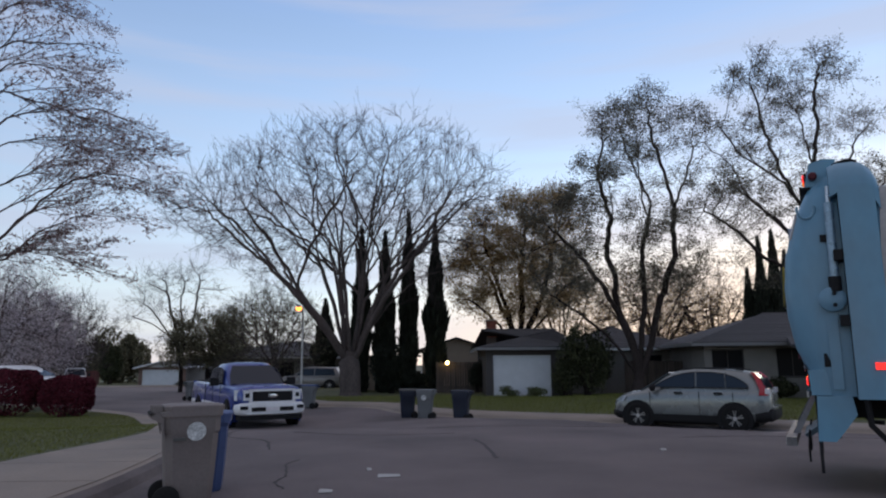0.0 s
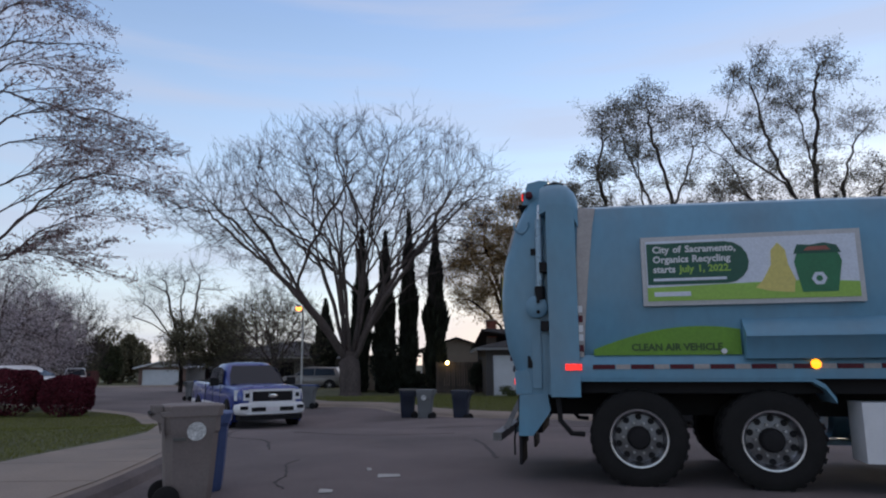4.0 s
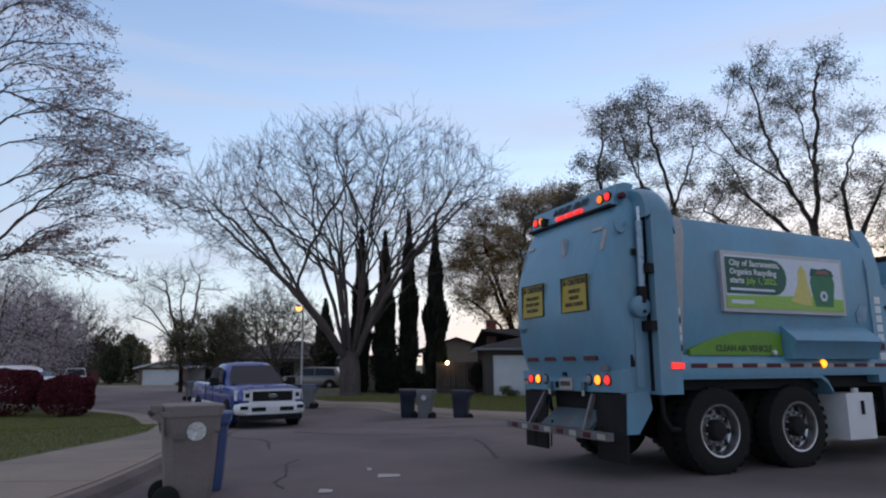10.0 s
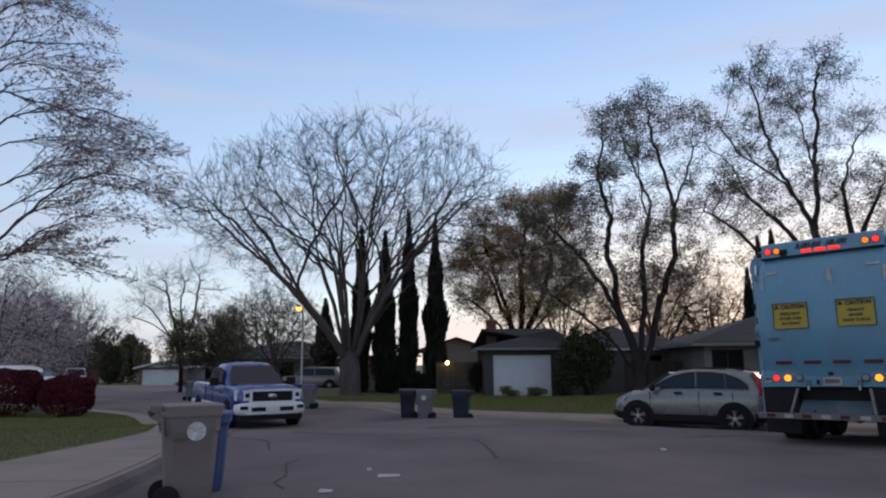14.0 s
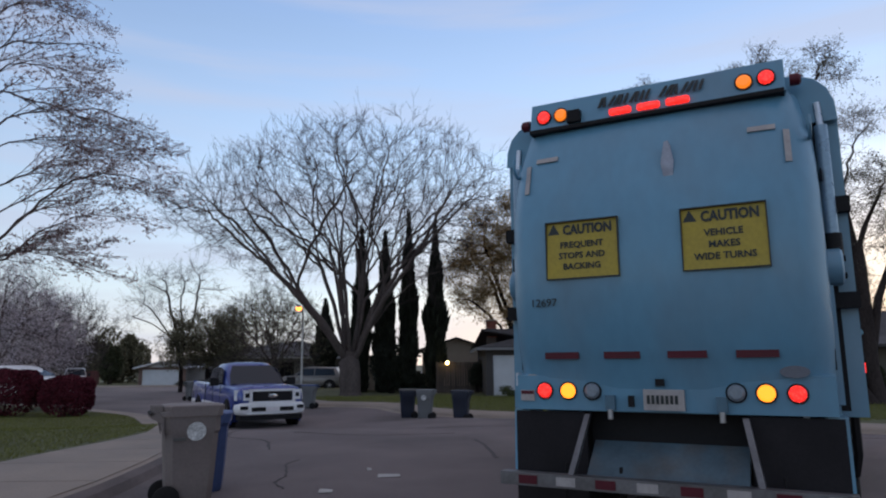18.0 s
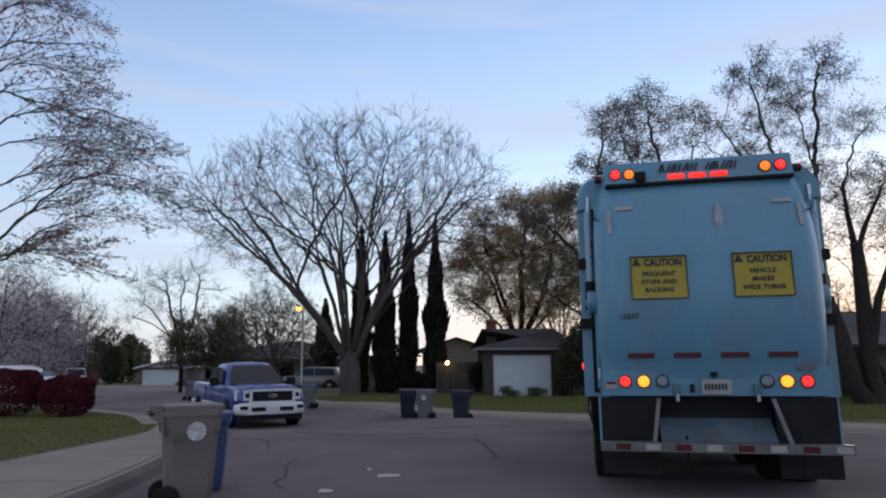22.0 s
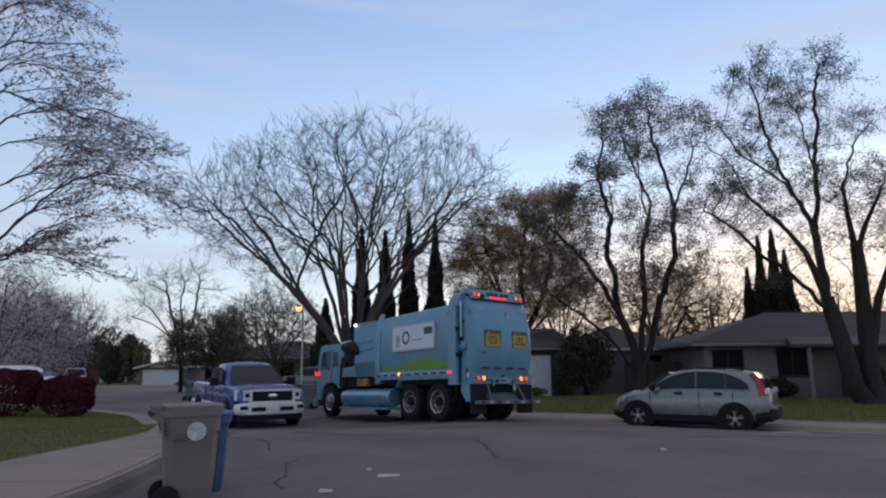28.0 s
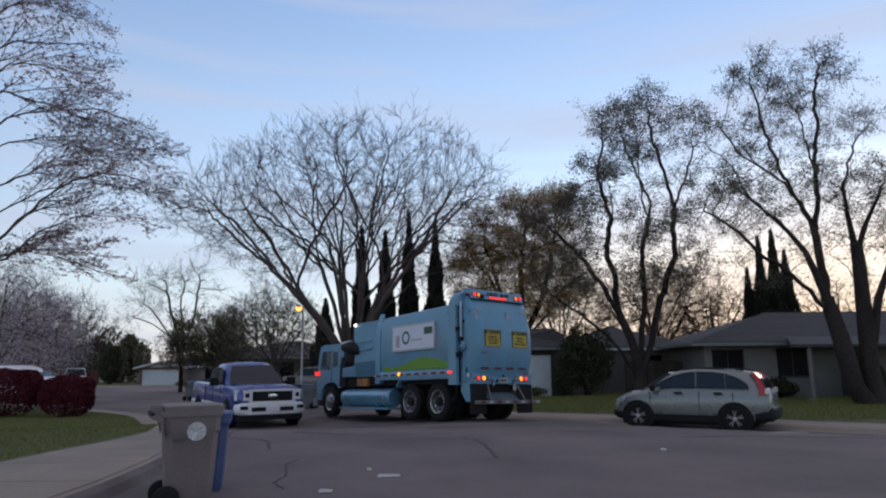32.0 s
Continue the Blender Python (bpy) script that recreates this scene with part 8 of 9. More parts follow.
def near_budding_tree():
    """Trunk outside the view; budding branches reach in over the lawn."""
    g = Grower(31, [(16, 0.34, 30, 0.25, 0.0), (8, 0.15, 34, 0.40, 0.0), (5, 0.1, 36, 0.42, 0.0)], rise=0.0, wobble=0.10, thin=0.0025, level=0.6)
    g.limit = lambda p: p[0] < float(np.interp(p[2], (2.6, 3.1, 3.7, 4.3, 5.0, 5.35, 6.0, 6.5, 6.85, 7.4, 9), (3.1, 3.6, 4.1, 4.5, 4.1, 4.3, 3.2, 3.0, 3.4, 2.4, 2.0)))
    g.wood.append((np.array([(0, 0, -0.3), (0, 0, 0.2), (0.05, 0, 1.2), (0.1, 0, 2.4)]), np.array((0.34, 0.24, 0.2, 0.19)), 14))
    for pts, r in (
        ([(0.1, 0, 2.6), (0.41, 0.27, 4.53), (0.91, 0.6, 5.71), (1.51, 0.6, 5.83), (2.73, 0.6, 5.9), (3.46, 0.6, 5.64), (4.14, 0.6, 5.36)], 0.05),
        ([(0.1, 0, 2.6), (0.65, -0.18, 5.15), (1.45, -0.4, 6.72), (2.22, -0.4, 6.62), (2.88, -0.4, 6.65), (3.71, -0.4, 6.44)], 0.05),
        ([(0.1, 0, 2.6), (0.32, 0.5, 3.85), (0.71, 1.1, 4.62), (1.31, 1.1, 4.86), (1.8, 1.1, 5.17), (2.74, 1.1, 5.28), (3.7, 1.1, 5.1)], 0.045),
        ([(0.1, 0, 2.2), (0.68, 0.05, 2.93), (1.51, 0.1, 3.37), (1.89, 0.1, 3.79), (2.45, 0.1, 4.31), (3.1, 0.1, 4.56), (3.88, 0.1, 4.44), (4.61, 0.1, 4.18)], 0.065),
        ([(0.1, 0, 2.2), (0.49, 0.36, 2.75), (1.08, 0.8, 3.09), (1.53, 0.8, 3.52), (1.96, 0.8, 3.78), (2.69, 0.8, 4.02), (3.82, 0.8, 3.81)], 0.05),
        ([(0.1, 0, 2.2), (0.29, 0.63, 2.92), (0.65, 1.4, 3.36), (1.28, 1.4, 3.42), (2.04, 1.4, 3.21), (2.85, 1.4, 2.92)], 0.035),
        ([(0.1, 0, 2.2), (0.66, 0.09, 2.77), (1.47, 0.2, 3.12), (2.12, 0.2, 3.25), (2.79, 0.2, 3.21), (3.61, 0.2, 3.06)], 0.03),
        ([(0.1, 0, 2.6), (-0.03, 0.72, 6.22), (-0.06, 1.6, 8.44), (0.5, 1.6, 8.57), (0.96, 1.6, 8.51), (1.51, 1.6, 8.22)], 0.045),
        ([(0.1, 0, 2.6), (0.82, -0.36, 4.52), (1.83, -0.8, 5.69), (2.21, -0.8, 5.52), (2.86, -0.8, 5.36), (3.69, -0.8, 5.08), (4.42, -0.8, 4.8)], 0.05),
        ([(0.1, 0, 2.6), (0.42, 0.18, 5.11), (0.93, 0.4, 6.65), (1.54, 0.4, 6.67), (2.16, 0.4, 6.54), (2.89, 0.4, 6.35)], 0.04),
        ([(0.1, 0, 2.2), (0.32, 0.54, 3.4), (0.7, 1.2, 4.13), (1.39, 1.2, 4.51), (2.21, 1.2, 4.69), (3.17, 1.2, 4.56), (3.82, 1.2, 4.35)], 0.04),
        ([(0.1, 0, 2.6), (0.06, 0.81, 4.49), (0.13, 1.8, 5.65), (0.9, 1.8, 5.77), (1.68, 1.8, 5.81), (2.59, 1.8, 5.65), (3.29, 1.8, 5.24)], 0.04),
        ([(0.1, 0, 2.6), (0.52, -0.09, 6.05), (1.16, -0.2, 8.16), (1.58, -0.2, 7.94), (1.99, -0.2, 7.73), (2.41, -0.2, 7.41)], 0.04),
        ([(0.1, 0, 2.3), (0.1, 0, 5.0), (0.4, 0.1, 7.4), (0.9, 0.1, 9.6)], 0.09),
        ([(0.1, 0, 2.3), (-1.2, 0.4, 4.4), (-2.6, 0.8, 6.6)], 0.08),
        ([(0.1, 0, 2.3), (-0.8, -1.0, 4.6), (-1.6, -2.0, 7.0)], 0.08),
    ):
        g.limb([(x if x < 1.6 else 1.6 + (x - 1.6) * 0.92, y, z) for x, y, z in pts], r * 0.62, 0.004, 0)
    g.feather(0.68, 0.26, 0.0025, 40, 0.05, 0.012, 1)
    finish_tree("budding_tree", pose(-8.9, 10.8, 0.02), g, BARK_BUD, TWIG_BUD, "leafless tree with reddish buds over the lawn", g.leaves(4, 0.018, 0.012), BUD, "bud_mass")


def bare_tree(seed, m, reach, top, low, r0, label, upright=False, fork=1.4, leaf=None, per=2, size=0.08, bark=None, count=900, tip=0.011, limbs=9, kind="street_tree", spread=0.14, leaf_name="crown"):
    """A smaller tree: a short trunk and forking limbs under a rounded crown."""
    g = Grower(seed, [], wobble=0.16)
    g.wood.append(flared(r0 * 0.8, fork + 0.3))
    env = dome(0, reach, reach, low, top - low, 0.4, seed * 0.7)
    lure = []
    while len(lure) < count:
        p = (reach * 2.2 * (g.r.rand() - 0.5), reach * 2.2 * (g.r.rand() - 0.5), fork + (top * 1.08 - fork) * g.r.rand())
        if env(p):
            lure.append(p)
    seeds = [[(0, 0, 0), (0, 0, fork * 0.5), (0, 0, fork)]]
    for k in range(limbs):
        az, q = k * 2.39996 + seed, ((k + 0.6) / limbs) ** 0.7
        x, y = math.cos(az) * q * reach * (0.5 if upright else 0.7), math.sin(az) * q * reach * (0.5 if upright else 0.7)
        z = low + (top - low) * (0.7 - 0.4 * q)
        seeds.append([(0, 0, fork * (0.85 + 0.3 * g.r.rand())), (x * 0.3, y * 0.3, fork + (z - fork) * 0.4), (x * 0.75, y * 0.75, fork + (z - fork) * 0.75), (x, y, z)])
    step = top / 24
    g.colonize(seeds, lure, step, step * 1.25, top / 3, r0, tip, lift=0.45 if upright else 0.08)
    g.feather(step * 1.6, step * 2.4, tip * 0.75, 42, 0.5 if upright else 0.2, 0.06, 2, fork * 1.1)
    finish_tree(kind, m, g, bark or BARK_GREY, TWIG, label, g.leaves(per, size, spread) if leaf else None, leaf, leaf_name)


def clump(name, m, sx, sy, sz, n, size, mat, label, category="bush", seed=1, knobs=9, lift=0.0):
    """A leafy mass with an uneven outline, on woody stems."""
    rs = np.random.RandomState(seed)
    c = rs.normal(0, 0.42 if not lift else 0.55, (knobs, 3)) * np.array((1, 1, 0.55)) + np.array((0, 0, 0.15))
    k = rs.randint(0, knobs, n)
    d = rs.normal(0, 1, (n, 3))
    d /= np.linalg.norm(d, axis=1)[:, None]
    at = c[k] + d * (0.42 + 0.2 * rs.rand(n))[:, None] * (0.8 + 0.35 * rs.rand(knobs))[k][:, None]
    at = at * np.array((sx, sy, sz)) * 0.9
    at[:, 2] += sz * 0.78 + lift
    at[:, 2] = np.maximum(at[:, 2], 0.03 + 0.1 * rs.rand(n))
    root = thing(name, m, label, category)
    stems = [(np.array([(rs.normal(0, 0.1), rs.normal(0, 0.1), -0.2), (c[i][0] * sx * 0.4, c[i][1] * sy * 0.4, sz * 0.5), (c[i][0] * sx * 0.8, c[i][1] * sy * 0.8, sz * (0.8 + c[i][2] * 0.8) + lift)]), np.array((0.06, 0.045, 0.02)) * max(0.5, sz * 0.6), 5) for i in range(knobs)]
    if lift:
        stems.append((np.array([(0, 0, -0.6), (0.05, 0, lift * 0.6), (0, 0.05, lift + sz * 0.6)]), np.array((0.24, 0.17, 0.12)), 8))
        for q in stems[:-1]:
            q[0][0] = (0, 0, lift * 0.7)
    mesh_from("stem", *tubes_mesh(stems), BARK_DARK, root)
    mesh_from("crown", *leaf_cards(rs, at, size, 0.5), mat, root, smooth=False)



def clipped_bush(m, sx, sy, h, seed):
    """A bush clipped to a rounded block, with a dense skin of small leaves."""
    rs = np.random.RandomState(seed)
    n = 15000
    d = rs.normal(0, 1, (n, 3))
    d[:, 2] = np.where(d[:, 2] < -0.6, -d[:, 2], d[:, 2])
    d /= (np.abs(d) ** 3.2).sum(1)[:, None] ** (1 / 3.2)
    lump = 1 + 0.05 * np.sin(d[:, 0] * 7 + seed) + 0.05 * np.sin(d[:, 1] * 6 + d[:, 2] * 5)
    at = d * (lump * (0.86 + 0.14 * rs.rand(n) ** 0.5))[:, None] * np.array((sx, sy, h * 0.52))
    at[:, :2] *= (0.86 + 0.14 * np.clip((at[:, 2] / h + 0.5) * 2, 0, 1))[:, None]
    at[:, 2] += h * 0.54
    r = thing("shrub", m, "clipped dark red bush at the lawn's edge", "bush", "red bushes")
    stems = [(np.array([(0.1 * q, 0, -0.2), (0.25 * q, 0.05, 0.3), (0.5 * q * sx, 0, h * 0.7)]), np.array((0.04, 0.03, 0.02)), 5) for q in (-1, -0.3, 0.4, 1)]
    mesh_from("stem", *tubes_mesh(stems), BARK_DARK, r)
    mesh_from("crown", *leaf_cards(rs, at, 0.05, 0.5), LEAF_RED, r, smooth=False)


clipped_bush(pose(-12.78, 23.1, -0.38), 0.76, 0.65, 1.28, 65)
clipped_bush(pose(-15.15, 23.3, -0.38), 1.16, 0.85, 1.5, 66)
near_budding_tree()
# pale pink blossom by the white car
bare_tree(41, pose(-20.4, 30.5, -0.33), 2.8, 6.5, 2.3, 0.26, "spreading tree in faded pink blossom", fork=1.2, leaf=PETAL, per=9, size=0.036, bark=BARK_BUD, count=1500, tip=0.008, limbs=12, kind="blossom_tree", spread=0.12, leaf_name="blossom")
bare_tree(42, pose(-23.4, 37.5, -0.33), 3.0, 6.0, 2.8, 0.28, "low tree in faded pink blossom", fork=1.6, leaf=PETAL, per=9, size=0.042, bark=BARK_BUD, count=1300, tip=0.009, limbs=11, kind="blossom_tree", spread=0.14, leaf_name="blossom")
bare_tree(51, pose(-38.6, 70, -1.0), 3.5, 9.9, 5.0, 0.3, "slim leafless tree with upright grey twigs", True, count=900, tip=0.013)
g = Grower(52, [], wobble=0.2)
stems = [[(0, 0, -0.8), (0, 0, 2), (-0.2, 0, 6.0), (-1.6, 0.3, 10.5), (-2.4, 0.3, 14.0)], [(0, 0, 4.0), (0.6, 0, 8.0), (-0.4, 0, 11.0), (0.2, 0.4, 14.2)], [(0.3, 0, 4.6), (2.0, 0, 9.0), (2.2, -0.4, 12.0), (2.6, 0, 14.6)], [(-0.1, 0, 5.0), (-2.6, 0, 8.4), (-5.0, 0.2, 11.0)], [(-1.0, 0, 6.4), (-4.0, 0, 8.6), (-6.6, 0, 9.4)]]
g.colonize(stems, clump_lure(g.r, [(-4.1, 15.1, 1.5), (-2.0, 15.7, 1.5), (0.4, 15.3, 1.2), (2.5, 15.7, 1.4), (4.0, 13.6, 1.2), (-6.3, 12.0, 1.5), (-4.8, 13.7, 1.4), (-7.2, 9.6, 1.2), (2.2, 12.8, 1.3), (-1.9, 13.2, 1.3), (-3.3, 10.8, 1.3)], stems, 14, 1.4), 0.75, 0.8, 5.0, 0.36, 0.018, lift=0.05)
g.feather(0.8, 1.7, 0.012, 42, 0.15, 0.14, 2, 7)
finish_tree("street_tree", pose(-37.7, 95.7, -1.2), g, BARK_DARK, TWIG, "tall leafless tree with a rounded airy crown")
EARLY = leafy("early_leaves", (0.16, 0.16, 0.10), 0.3)
bare_tree(53, pose(-12.6, 50.5, -0.4), 4.0, 7.8, 3.6, 0.2, "slim tree in pale early leaf", leaf=EARLY, per=2, size=0.05, count=1100)
bare_tree(54, pose(-17.0, 62, -0.4), 4.6, 8.8, 4.2, 0.24, "tree in pale early leaf behind a roof", leaf=EARLY, per=2, size=0.06)
bare_tree(55, pose(17.2, 54, -0.4), 5.8, 9.6, 4.4, 0.3, "leafless bushy tree behind the roofs", leaf=LEAF_RUST, per=2, size=0.07, bark=BARK_DARK, count=2000, tip=0.014)
bare_tree(56, pose(23.5, 58, -0.4), 5.8, 9.6, 4.6, 0.3, "leafless tree behind the roofs", bark=BARK_DARK, leaf=LEAF_RUST, per=1, size=0.06, count=1500, tip=0.014)
bare_tree(57, pose(10.5, 60, -0.4), 5.2, 11.2, 5.0, 0.3, "thin-leaved tree behind the roofs", leaf=LEAF_RUST, per=3, size=0.08, bark=BARK_DARK)
bare_tree(58, pose(33.0, 55, -0.4), 5.4, 9.0, 4.2, 0.3, "leafless tree behind the porch house", bark=BARK_DARK)
bare_tree(59, down_street(pose(-40, 72, -0.4)), 6, 9.0, 4.2, 0.3, "leafless tree down the side street", bark=BARK_DARK)
for seed, x, y, reach, top in ((60, -20.4, 52.5, 1.5, 6.0), (61, -18.7, 53.4, 1.4, 6.4), (62, -17.1, 53.0, 1.4, 6.2)):
    bare_tree(seed, pose(x, y, -0.8), reach, top, 3.0, 0.15, "upright tree with dull olive foliage near the street", True, fork=1.9, leaf=LEAF_OLIVE, per=8, size=0.07, bark=BARK_DARK, count=420, limbs=7)
for x, y, z, sx, sy, sz, n, size, mat, label, cat, seed in (
    (-49.8, 104, -1.6, 3.3, 3.0, 4.6, 9000, 0.24, LEAF_OLIVE, "dark evergreen mass at the bend", "tree", 63),
    (-54.6, 104, -1.6, 3.2, 3.0, 3.8, 8000, 0.24, LEAF_OLIVE, "dark evergreen mass at the bend", "tree", 64),
    (-59.2, 106, -1.6, 3.2, 3.0, 3.4, 7000, 0.24, LEAF_OLIVE, "dark evergreen mass at the bend", "tree", 77),
    (-46.8, 95.0, -1.4, 2.3, 1.2, 3.2, 5000, 0.16, LEAF_GREEN, "dark clipped hedge beside a fence at the bend", "bush", 78),
    (7.25, 34.0, -0.33, 1.15, 0.9, 2.3, 8000, 0.07, LEAF_GREEN, "large dark green shrub at the garage corner", "bush", 67),
    (6.1, 34.3, -0.33, 0.75, 0.6, 1.2, 4000, 0.06, LEAF_GREEN, "dark shrub under a crooked tree", "bush", 68),
    (-3.1, 40.4, -0.33, 1.0, 0.8, 1.7, 6000, 0.07, LEAF_CYPRESS, "dark ivy-like shrub by the cypresses", "bush", 69),
    (-1.6, 40.6, -0.33, 1.3, 0.8, 0.8, 5000, 0.07, LEAF_CYPRESS, "low dark shrub under cypresses", "bush", 70),
    (4.7, 34.9, -0.4, 0.6, 0.4, 0.34, 900, 0.05, LEAF_WEED, "small green weed clump before the garage", "bush", 71),
    (3.4, 35.0, -0.4, 0.5, 0.3, 0.36, 800, 0.05, LEAF_WEED, "small green weed clump before the garage", "bush", 72),
    (15.6, 31.6, -0.33, 1.1, 0.6, 0.55, 4000, 0.06, LEAF_GREEN, "low dark shrub under a house window", "bush", 73),
    # added to darken the place where trunk and bush shadows fall
    (18.9, 30.0, -0.33, 1.0, 0.7, 1.0, 5000, 0.06, LEAF_GREEN, "dark shrub filling the shaded place by the porch", "bush", 74),
    (-31.0, 84.0, -1.25, 2.6, 1.0, 0.45, 2500, 0.08, LEAF_GREEN, "low dark hedge beside a driveway", "bush", 75),
    (1.9, 39.6, -0.33, 0.7, 0.6, 1.1, 3000, 0.06, LEAF_CYPRESS, "dark shrub against the fence", "bush", 76),
):
    clump("shrub" if cat == "bush" else "evergreen_tree", pose(x, y, z), sx, sy, sz, n, size, mat, label, cat, seed, knobs=16 if cat == "tree" or mat is LEAF_RED else 9, lift=(1.9 if y < 60 else 0.4) if cat == "tree" else 0.0)


# ---- grass ----
def blades(name, spots, size, mat, label, seed):
    rs = np.random.RandomState(seed)
    at = np.array(spots)
    n = len(at)
    a = rs.rand(n) * 6.283
    w = np.stack([np.cos(a), np.sin(a), np.zeros(n)], 1) * (0.006 + 0.25 * size * 0.08)
    h = size * (0.5 + rs.rand(n))
    tip = at + np.stack([rs.normal(0, 0.35, n) * h, rs.normal(0, 0.35, n) * h, h], 1)
    v = np.stack([at - w, at + w, tip], 1).reshape(-1, 3)
    f = np.arange(3 * n).reshape(-1, 3)
    ob = mesh_from(name, v, f, mat, None, smooth=False)
    tagged(ob, label, "grass", kind="stuff")


def lawn_spots(lawn, n, keep, seed):
    """Places on a lawn sheet, by the size of its faces, inside a stretch of the plan."""
    rs = random.Random(seed)
    me = lawn.data
    polys = [p for p in me.polygons if keep(p.center.x, p.center.y)]
    areas = np.cumsum([p.area for p in polys])
    out = []
    while len(out) < n:
        p = polys[int(np.searchsorted(areas, rs.random() * areas[-1]))]
        a, b, c, d = [me.vertices[i].co for i in p.vertices]
        u, v = rs.random(), rs.random()
        q = a * (1 - u) * (1 - v) + b * u * (1 - v) + c * u * v + d * (1 - u) * v
        if keep(q.x, q.y):
            out.append((q.x, q.y, q.z - 0.008))
    return out


lawns = [o for o in bpy.data.objects if o.name.split(".")[0] == "lawn"]
blades("grass", lawn_spots(lawns[0], 90000, lambda x, y: -17 < x < -5.8 and 7.0 < y < 25, 1), 0.045, GRASS, "short mown grass", 1)
blades("grass", lawn_spots(lawns[1], 80000, lambda x, y: -9 < x < 21 and 20 < y < 36, 2), 0.10, GRASS, "rough uncut grass", 2)

# ---- street details ----
TAR = surf("tar_seal", (0.05, 0.044, 0.043), 0.9, var=0.2, scale=6)
PAPER = surf("white_paper_scrap", (0.42, 0.41, 0.40), 0.8, var=0.06)


def crack(pts, width, label):
    """A sealed crack that wanders over the road."""
    line = curve_pts(pts, 8)
    rs = random.Random(int(pts[0][0] * 100 + pts[0][1] * 10))
    rows = []
    for i, p in enumerate(line):
        d = (line[min(i + 1, len(line) - 1)] - line[max(i - 1, 0)]).normalized()
        nrm = Vector((-d.y, d.x)) * width * rs.uniform(0.5, 1.2)
        p = p + Vector((rs.uniform(-0.02, 0.02), rs.uniform(-0.02, 0.02)))
        a, b = p + nrm, p - nrm
        rows.append([(a.x, a.y, level(*a) + 0.004), (b.x, b.y, level(*b) + 0.004), (b.x, b.y, level(*b) - 0.03), (a.x, a.y, level(*a) - 0.03)])
    tagged(part("road_crack", loft(rows), TAR), label, kind="structure")


crack([(-1.75, 7.6), (-1.95, 8.0), (-1.95, 8.6), (-2.15, 9.4), (-2.1, 9.9)], 0.015, "dark sealed crack in the asphalt")
crack([(0.75, 9.9), (0.72, 11.0), (0.66, 11.7), (0.55, 12.6)], 0.03, "dark sealed crack in the asphalt")
crack([(-2.9, 11.4), (-3.4, 13.0), (-4.4, 14.0), (-4.7, 16)], 0.03, "dark sealed crack in the asphalt")
crack([(4.5, 13.0), (6.0, 13.3), (8.6, 12.6)], 0.02, "thin sealed crack in the asphalt")
crack([(-0.4, 15.5), (1.4, 16.2), (3.6, 16.0), (5.4, 16.8)], 0.02, "thin sealed crack in the asphalt")
crack([(-3.2, 14.6), (-1.6, 13.6), (0.2, 13.9)], 0.02, "thin sealed crack in the asphalt")


def scrap(x, y, w, d, turn, label):
    bm = loft([[(-w, -d, 0.004), (w, -d, 0.01), (w, -d, 0.006), (-w, -d, 0.0)], [(-w * 0.9, 0, 0.035), (w * 0.95, 0, 0.028), (w * 0.95, 0, 0.024), (-w * 0.9, 0, 0.031)], [(-w, d, 0.008), (w * 0.9, d, 0.012), (w * 0.9, d, 0.008), (-w, d, 0.004)]])
    ob = part("paper_scrap", bm, PAPER)
    ob.matrix_world = pose(x, y, level(x, y) + 0.002, 0, 0, turn)
    tagged(ob, label, "litter", "litter on the road")


patch = loft([[(7.2 + 0.42 * math.cos(a * 0.7854) * k, 14.3 + 0.13 * math.sin(a * 0.7854) * k, level(7.2, 14.3) + h) for a in range(8)] for k, h in ((1.0, -0.03), (1.0, 0.004), (0.8, 0.007))])
tagged(part("road_patch", patch, surf("pale_patch", (0.24, 0.20, 0.185), 0.9, var=0.25, scale=4)), "pale worn patch in the asphalt", kind="structure")
scrap(-0.66, 8.25, 0.135, 0.045, 8, "crumpled white paper strip on the asphalt")
scrap(-1.24, 7.3, 0.075, 0.04, -6, "small white scrap on the asphalt")
scrap(-0.95, 8.75, 0.03, 0.03, 20, "small white scrap on the asphalt")
scrap(3.4, 10.7, 0.05, 0.03, 10, "small white scrap on the asphalt")
scrap(11.3, 18.5, 0.22, 0.12, -15, "white paper in the gutter")
scrap(-4.35, 6.55, 0.12, 0.08, 30, "white scrap on the pavement")

# slabs of the near pavement, each with open joints
run, length = [], 0.0
line = NEAR_KERB
for i, p in enumerate(line):
    d = (line[min(i + 1, len(line) - 1)] - line[max(i - 1, 0)]).normalized()
    nrm = Vector((-d.y, d.x))
    run.append((length, p, nrm))
    if i + 1 < len(line):
        length += (line[i + 1] - p).length


def along(s, part_off):
    k = max(j for j in range(len(run) - 1) if run[j][0] <= s)
    a, b = run[k], run[k + 1]
    t = min(1, (s - a[0]) / max(1e-6, b[0] - a[0]))
    p = a[1] + (b[1] - a[1]) * t
    off = part_off if part_off < 0.5 else (pave_w(p.y) - 0.03) * (part_off / 0.97)
    q = p + (a[2] + (b[2] - a[2]) * t).normalized() * off
    return q, level(*p)


for k in range(22, 46):
    s0, s1 = k * 1.5 + 0.012, k * 1.5 + 1.488
    top, low = [], []
    for s, off in ((s0, 0.24), (s1, 0.24), (s1, 0.7), (s1, 0.97), (s0, 0.97), (s0, 0.7)):
        q, z = along(min(s, length - 0.01), off)
        top.append((q.x, q.y, z + 0.155 + 0.02 * off))
        low.append((q.x, q.y, z + 0.06))
    part("paving_slab", loft([low, top]), CONCRETE, NEAR_PAVEMENT, smooth=0)


# ---- what moves ----
def tilt(y):
    """Lean of the road under the truck."""
    return math.atan(-0.0036 * (y - 8))


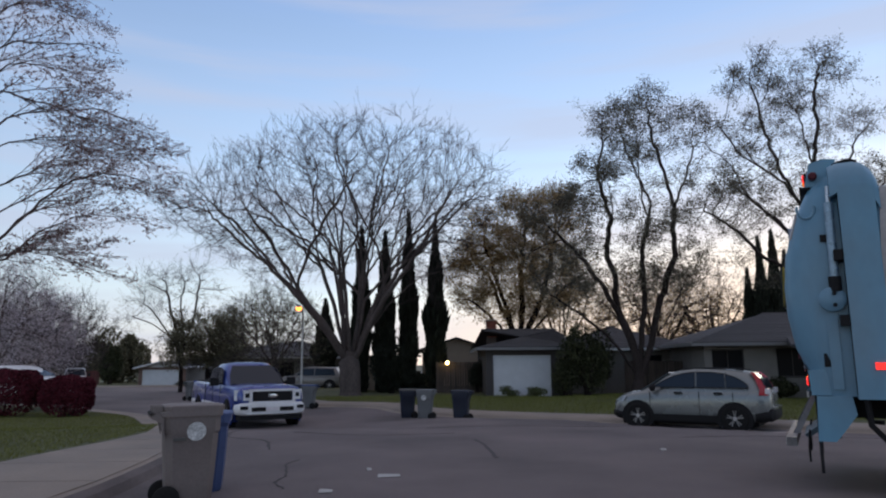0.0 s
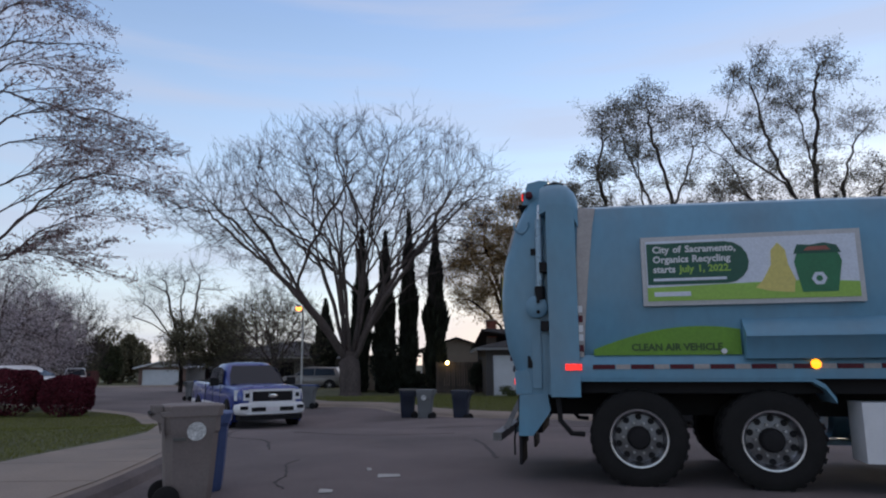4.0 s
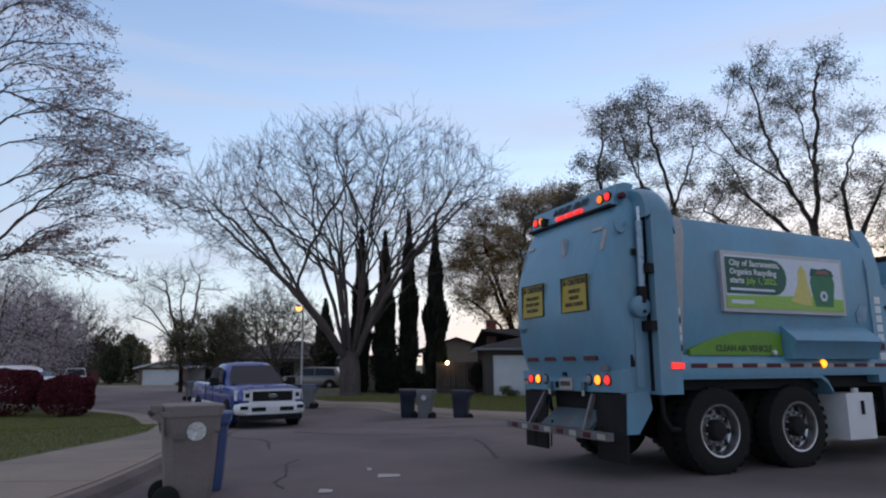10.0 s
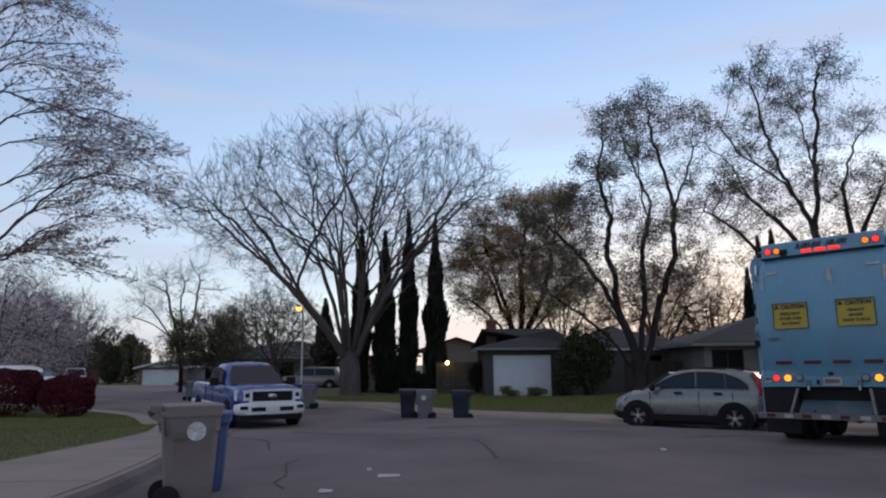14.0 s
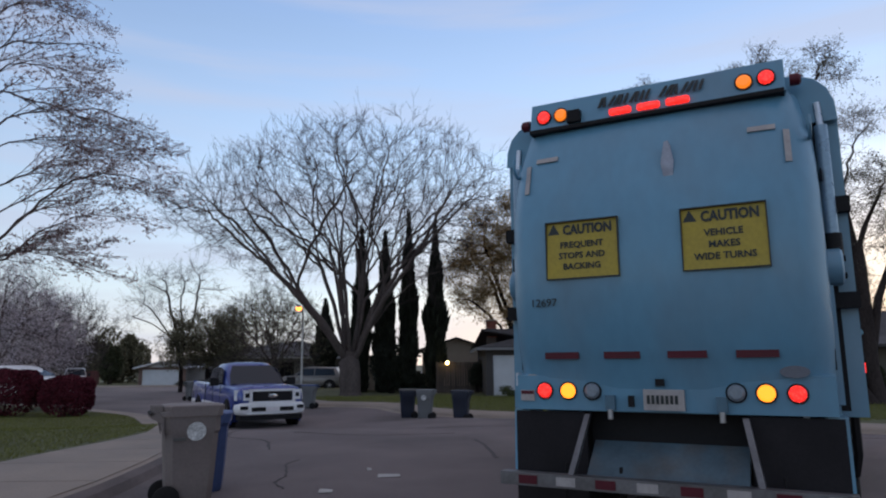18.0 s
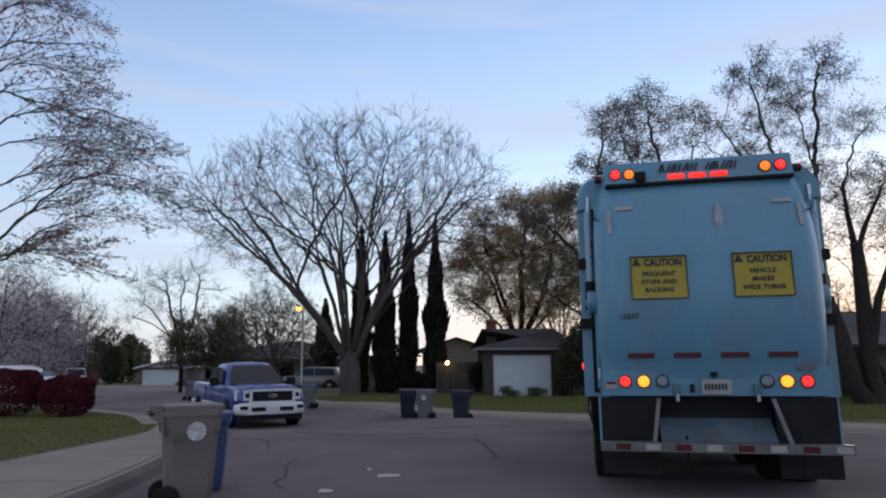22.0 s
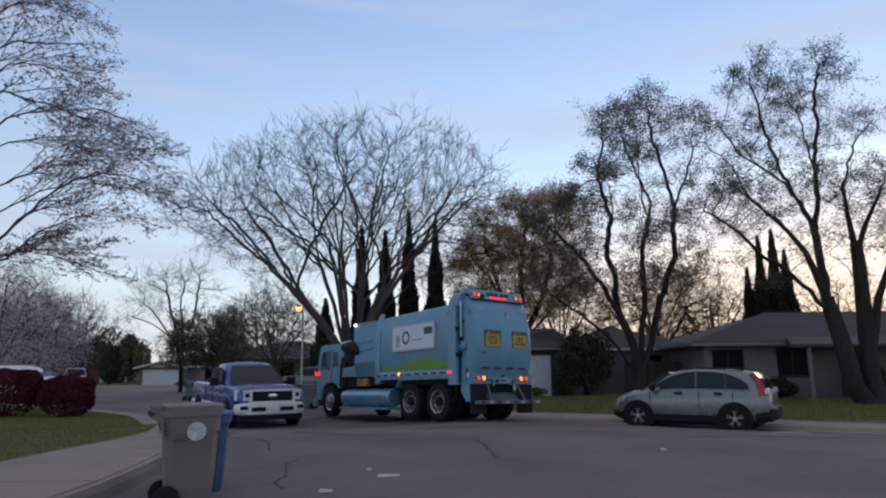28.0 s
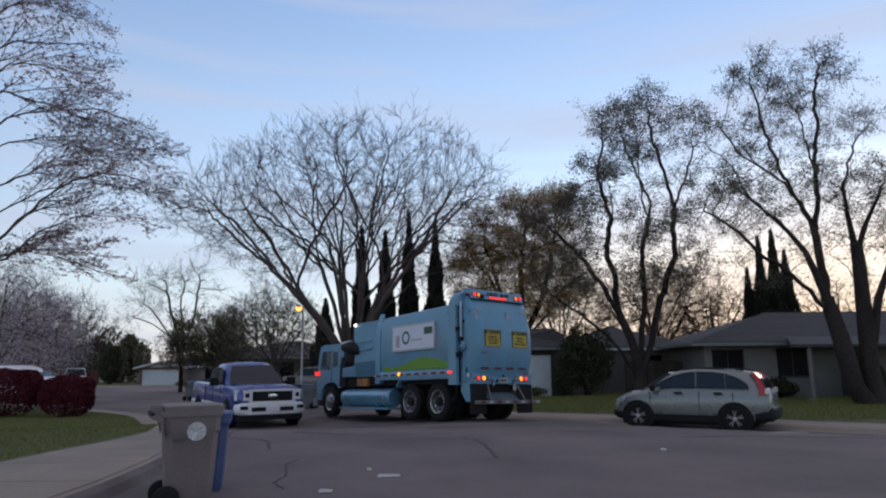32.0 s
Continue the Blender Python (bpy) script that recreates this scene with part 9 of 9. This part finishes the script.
def truck_pose(x, y, a):
    c, s = math.cos(radians(a)), math.sin(radians(a))
    my = y + 2.0 * s
    z = -0.0018 * (my - 8) ** 2 - 0.0036 * (my - 8) * (y - my) - side_fall(x + c, y + s) - 0.015 - 0.024 * smooth01(6.2, 5.2, y)
    return pose(x, y, z, math.degrees(tilt(my)), 0, 0) @ pose(0, 0, 0, 0, 0, a)


TRUCK_ROWS = [
    (0, 5.60, 7.50, -29.1), (0.5, 5.59, 7.52, -28.5), (1, 5.47, 7.58, -26.9), (1.5, 5.28, 7.69, -25.8), (2, 4.96, 7.85, -24.5),
    (2.5, 4.50, 8.06, -23.0), (3, 3.89, 8.29, -21.1), (3.5, 3.18, 8.48, -17.6), (4, 2.40, 8.66, -13.1), (4.5, 1.62, 8.75, -7.6),
    (5, 0.89, 8.76, -1.4), (5.5, 0.27, 8.71, 4.6), (6, -0.24, 8.64, 8.7), (6.5, -0.44, 8.60, 9.5), (7, -0.48, 8.61, 9.8),
    (7.5, -0.37, 8.63, 9.1), (8, -0.15, 8.66, 9.2), (8.5, 0.26, 8.74, 9.4), (9, 0.90, 8.83, 11.8), (9.5, 1.76, 8.97, 16.5),
    (10, 2.84, 9.34, 23.5), (10.5, 4.12, 9.92, 31.6), (11, 5.43, 10.70, 38.8), (11.5, 6.53, 11.46, 41.4), (12, 7.28, 12.04, 43.0),
    (12.5, 7.63, 12.43, 44.6), (13, 7.73, 12.53, 45.4), (13.5, 7.66, 12.46, 45.4), (14, 7.40, 12.18, 45.0), (14.5, 6.93, 11.68, 44.8),
    (15, 6.25, 10.99, 45.1), (15.5, 5.46, 10.22, 45.6), (16, 4.60, 9.38, 46.3), (16.5, 3.78, 8.51, 47.5), (17, 3.10, 7.70, 51.8),
    (17.5, 2.57, 6.85, 57.1), (18, 2.18, 6.05, 62.3), (18.5, 1.93, 5.34, 66.0), (19, 1.82, 4.97, 67.7), (19.5, 1.82, 4.90, 67.7),
    (20, 1.86, 5.03, 67.4), (20.5, 1.99, 5.40, 67.3), (21, 2.24, 6.02, 68.1), (21.5, 2.60, 6.95, 70.7), (22, 3.02, 8.15, 77.4),
    (22.5, 3.38, 9.79, 87.2), (23, 3.59, 11.94, 96.2), (23.5, 3.36, 14.14, 108.2), (24, 2.67, 16.10, 117.2), (24.5, 1.82, 17.77, 122.6),
    (25, 1.17, 18.78, 125.3), (25.5, 0.84, 19.32, 126.9), (26, 0.68, 19.56, 127.8), (27.5, 0.78, 19.43, 127.4), (28, 0.78, 19.43, 127.4),
    (32, 0.78, 19.43, 127.4),
]


PICKUP_ROWS = [(0, 9.0), (17.5, 9.0), (18.5, 6.5), (24, -24.9), (24.5, -28.1), (25, -31.4), (25.5, -34.8), (29, -57), (31, -70), (32, -76)]
CAR_ROWS = [(0, 22.0), (18.0, 22.0), (19.0, 19.0), (25.5, -29.3), (27.3, -45), (29.5, -59), (30.5, -61), (32, -61.2)]


def motions():
    walk(truck, [(t, truck_pose(x, y, a)) for t, x, y, a in TRUCK_ROWS])
    # two cars cross the far end of the side street
    walk(passing_pickup, [(t, pose(x, 77, -1.22, 0, 0, 180)) for t, x in PICKUP_ROWS])
    walk(passing_car, [(t, pose(x, 77.2, -1.22, 0, 0, 180)) for t, x in CAR_ROWS])
    # wheels roll with the way that the rear axle has gone; the front pair steers along the turn
    ts = [r[0] for r in TRUCK_ROWS]
    cols = [np.array([r[k] for r in TRUCK_ROWS]) for k in (1, 2, 3)]
    fine = np.arange(0, 32.01, 0.1)
    xs, ys, hs = [np.interp(fine, ts, c) for c in cols]
    step = np.diff(xs) * np.cos(np.radians(hs[:-1])) + np.diff(ys) * np.sin(np.radians(hs[:-1]))
    gone = np.concatenate([[0], np.cumsum(step)])
    turn = np.gradient(np.radians(hs)) * np.sign(np.gradient(gone) + 1e-9) / (np.abs(np.gradient(gone)) + 0.06)
    steer = np.clip(np.degrees(np.arctan(5.6 * turn)), -32, 32)
    steer = np.convolve(np.pad(steer, 4, mode="edge"), np.ones(9) / 9, mode="valid")
    for wheel, x, y, front in WHEELS:
        walk(wheel, [(float(t), pose(x, y, 0.52, 0, 0, float(steer[i]) if front else 0) @ pose(0, 0, 0, 0, math.degrees(gone[i] / 0.52), 0)) for i, t in enumerate(fine)])


motions()
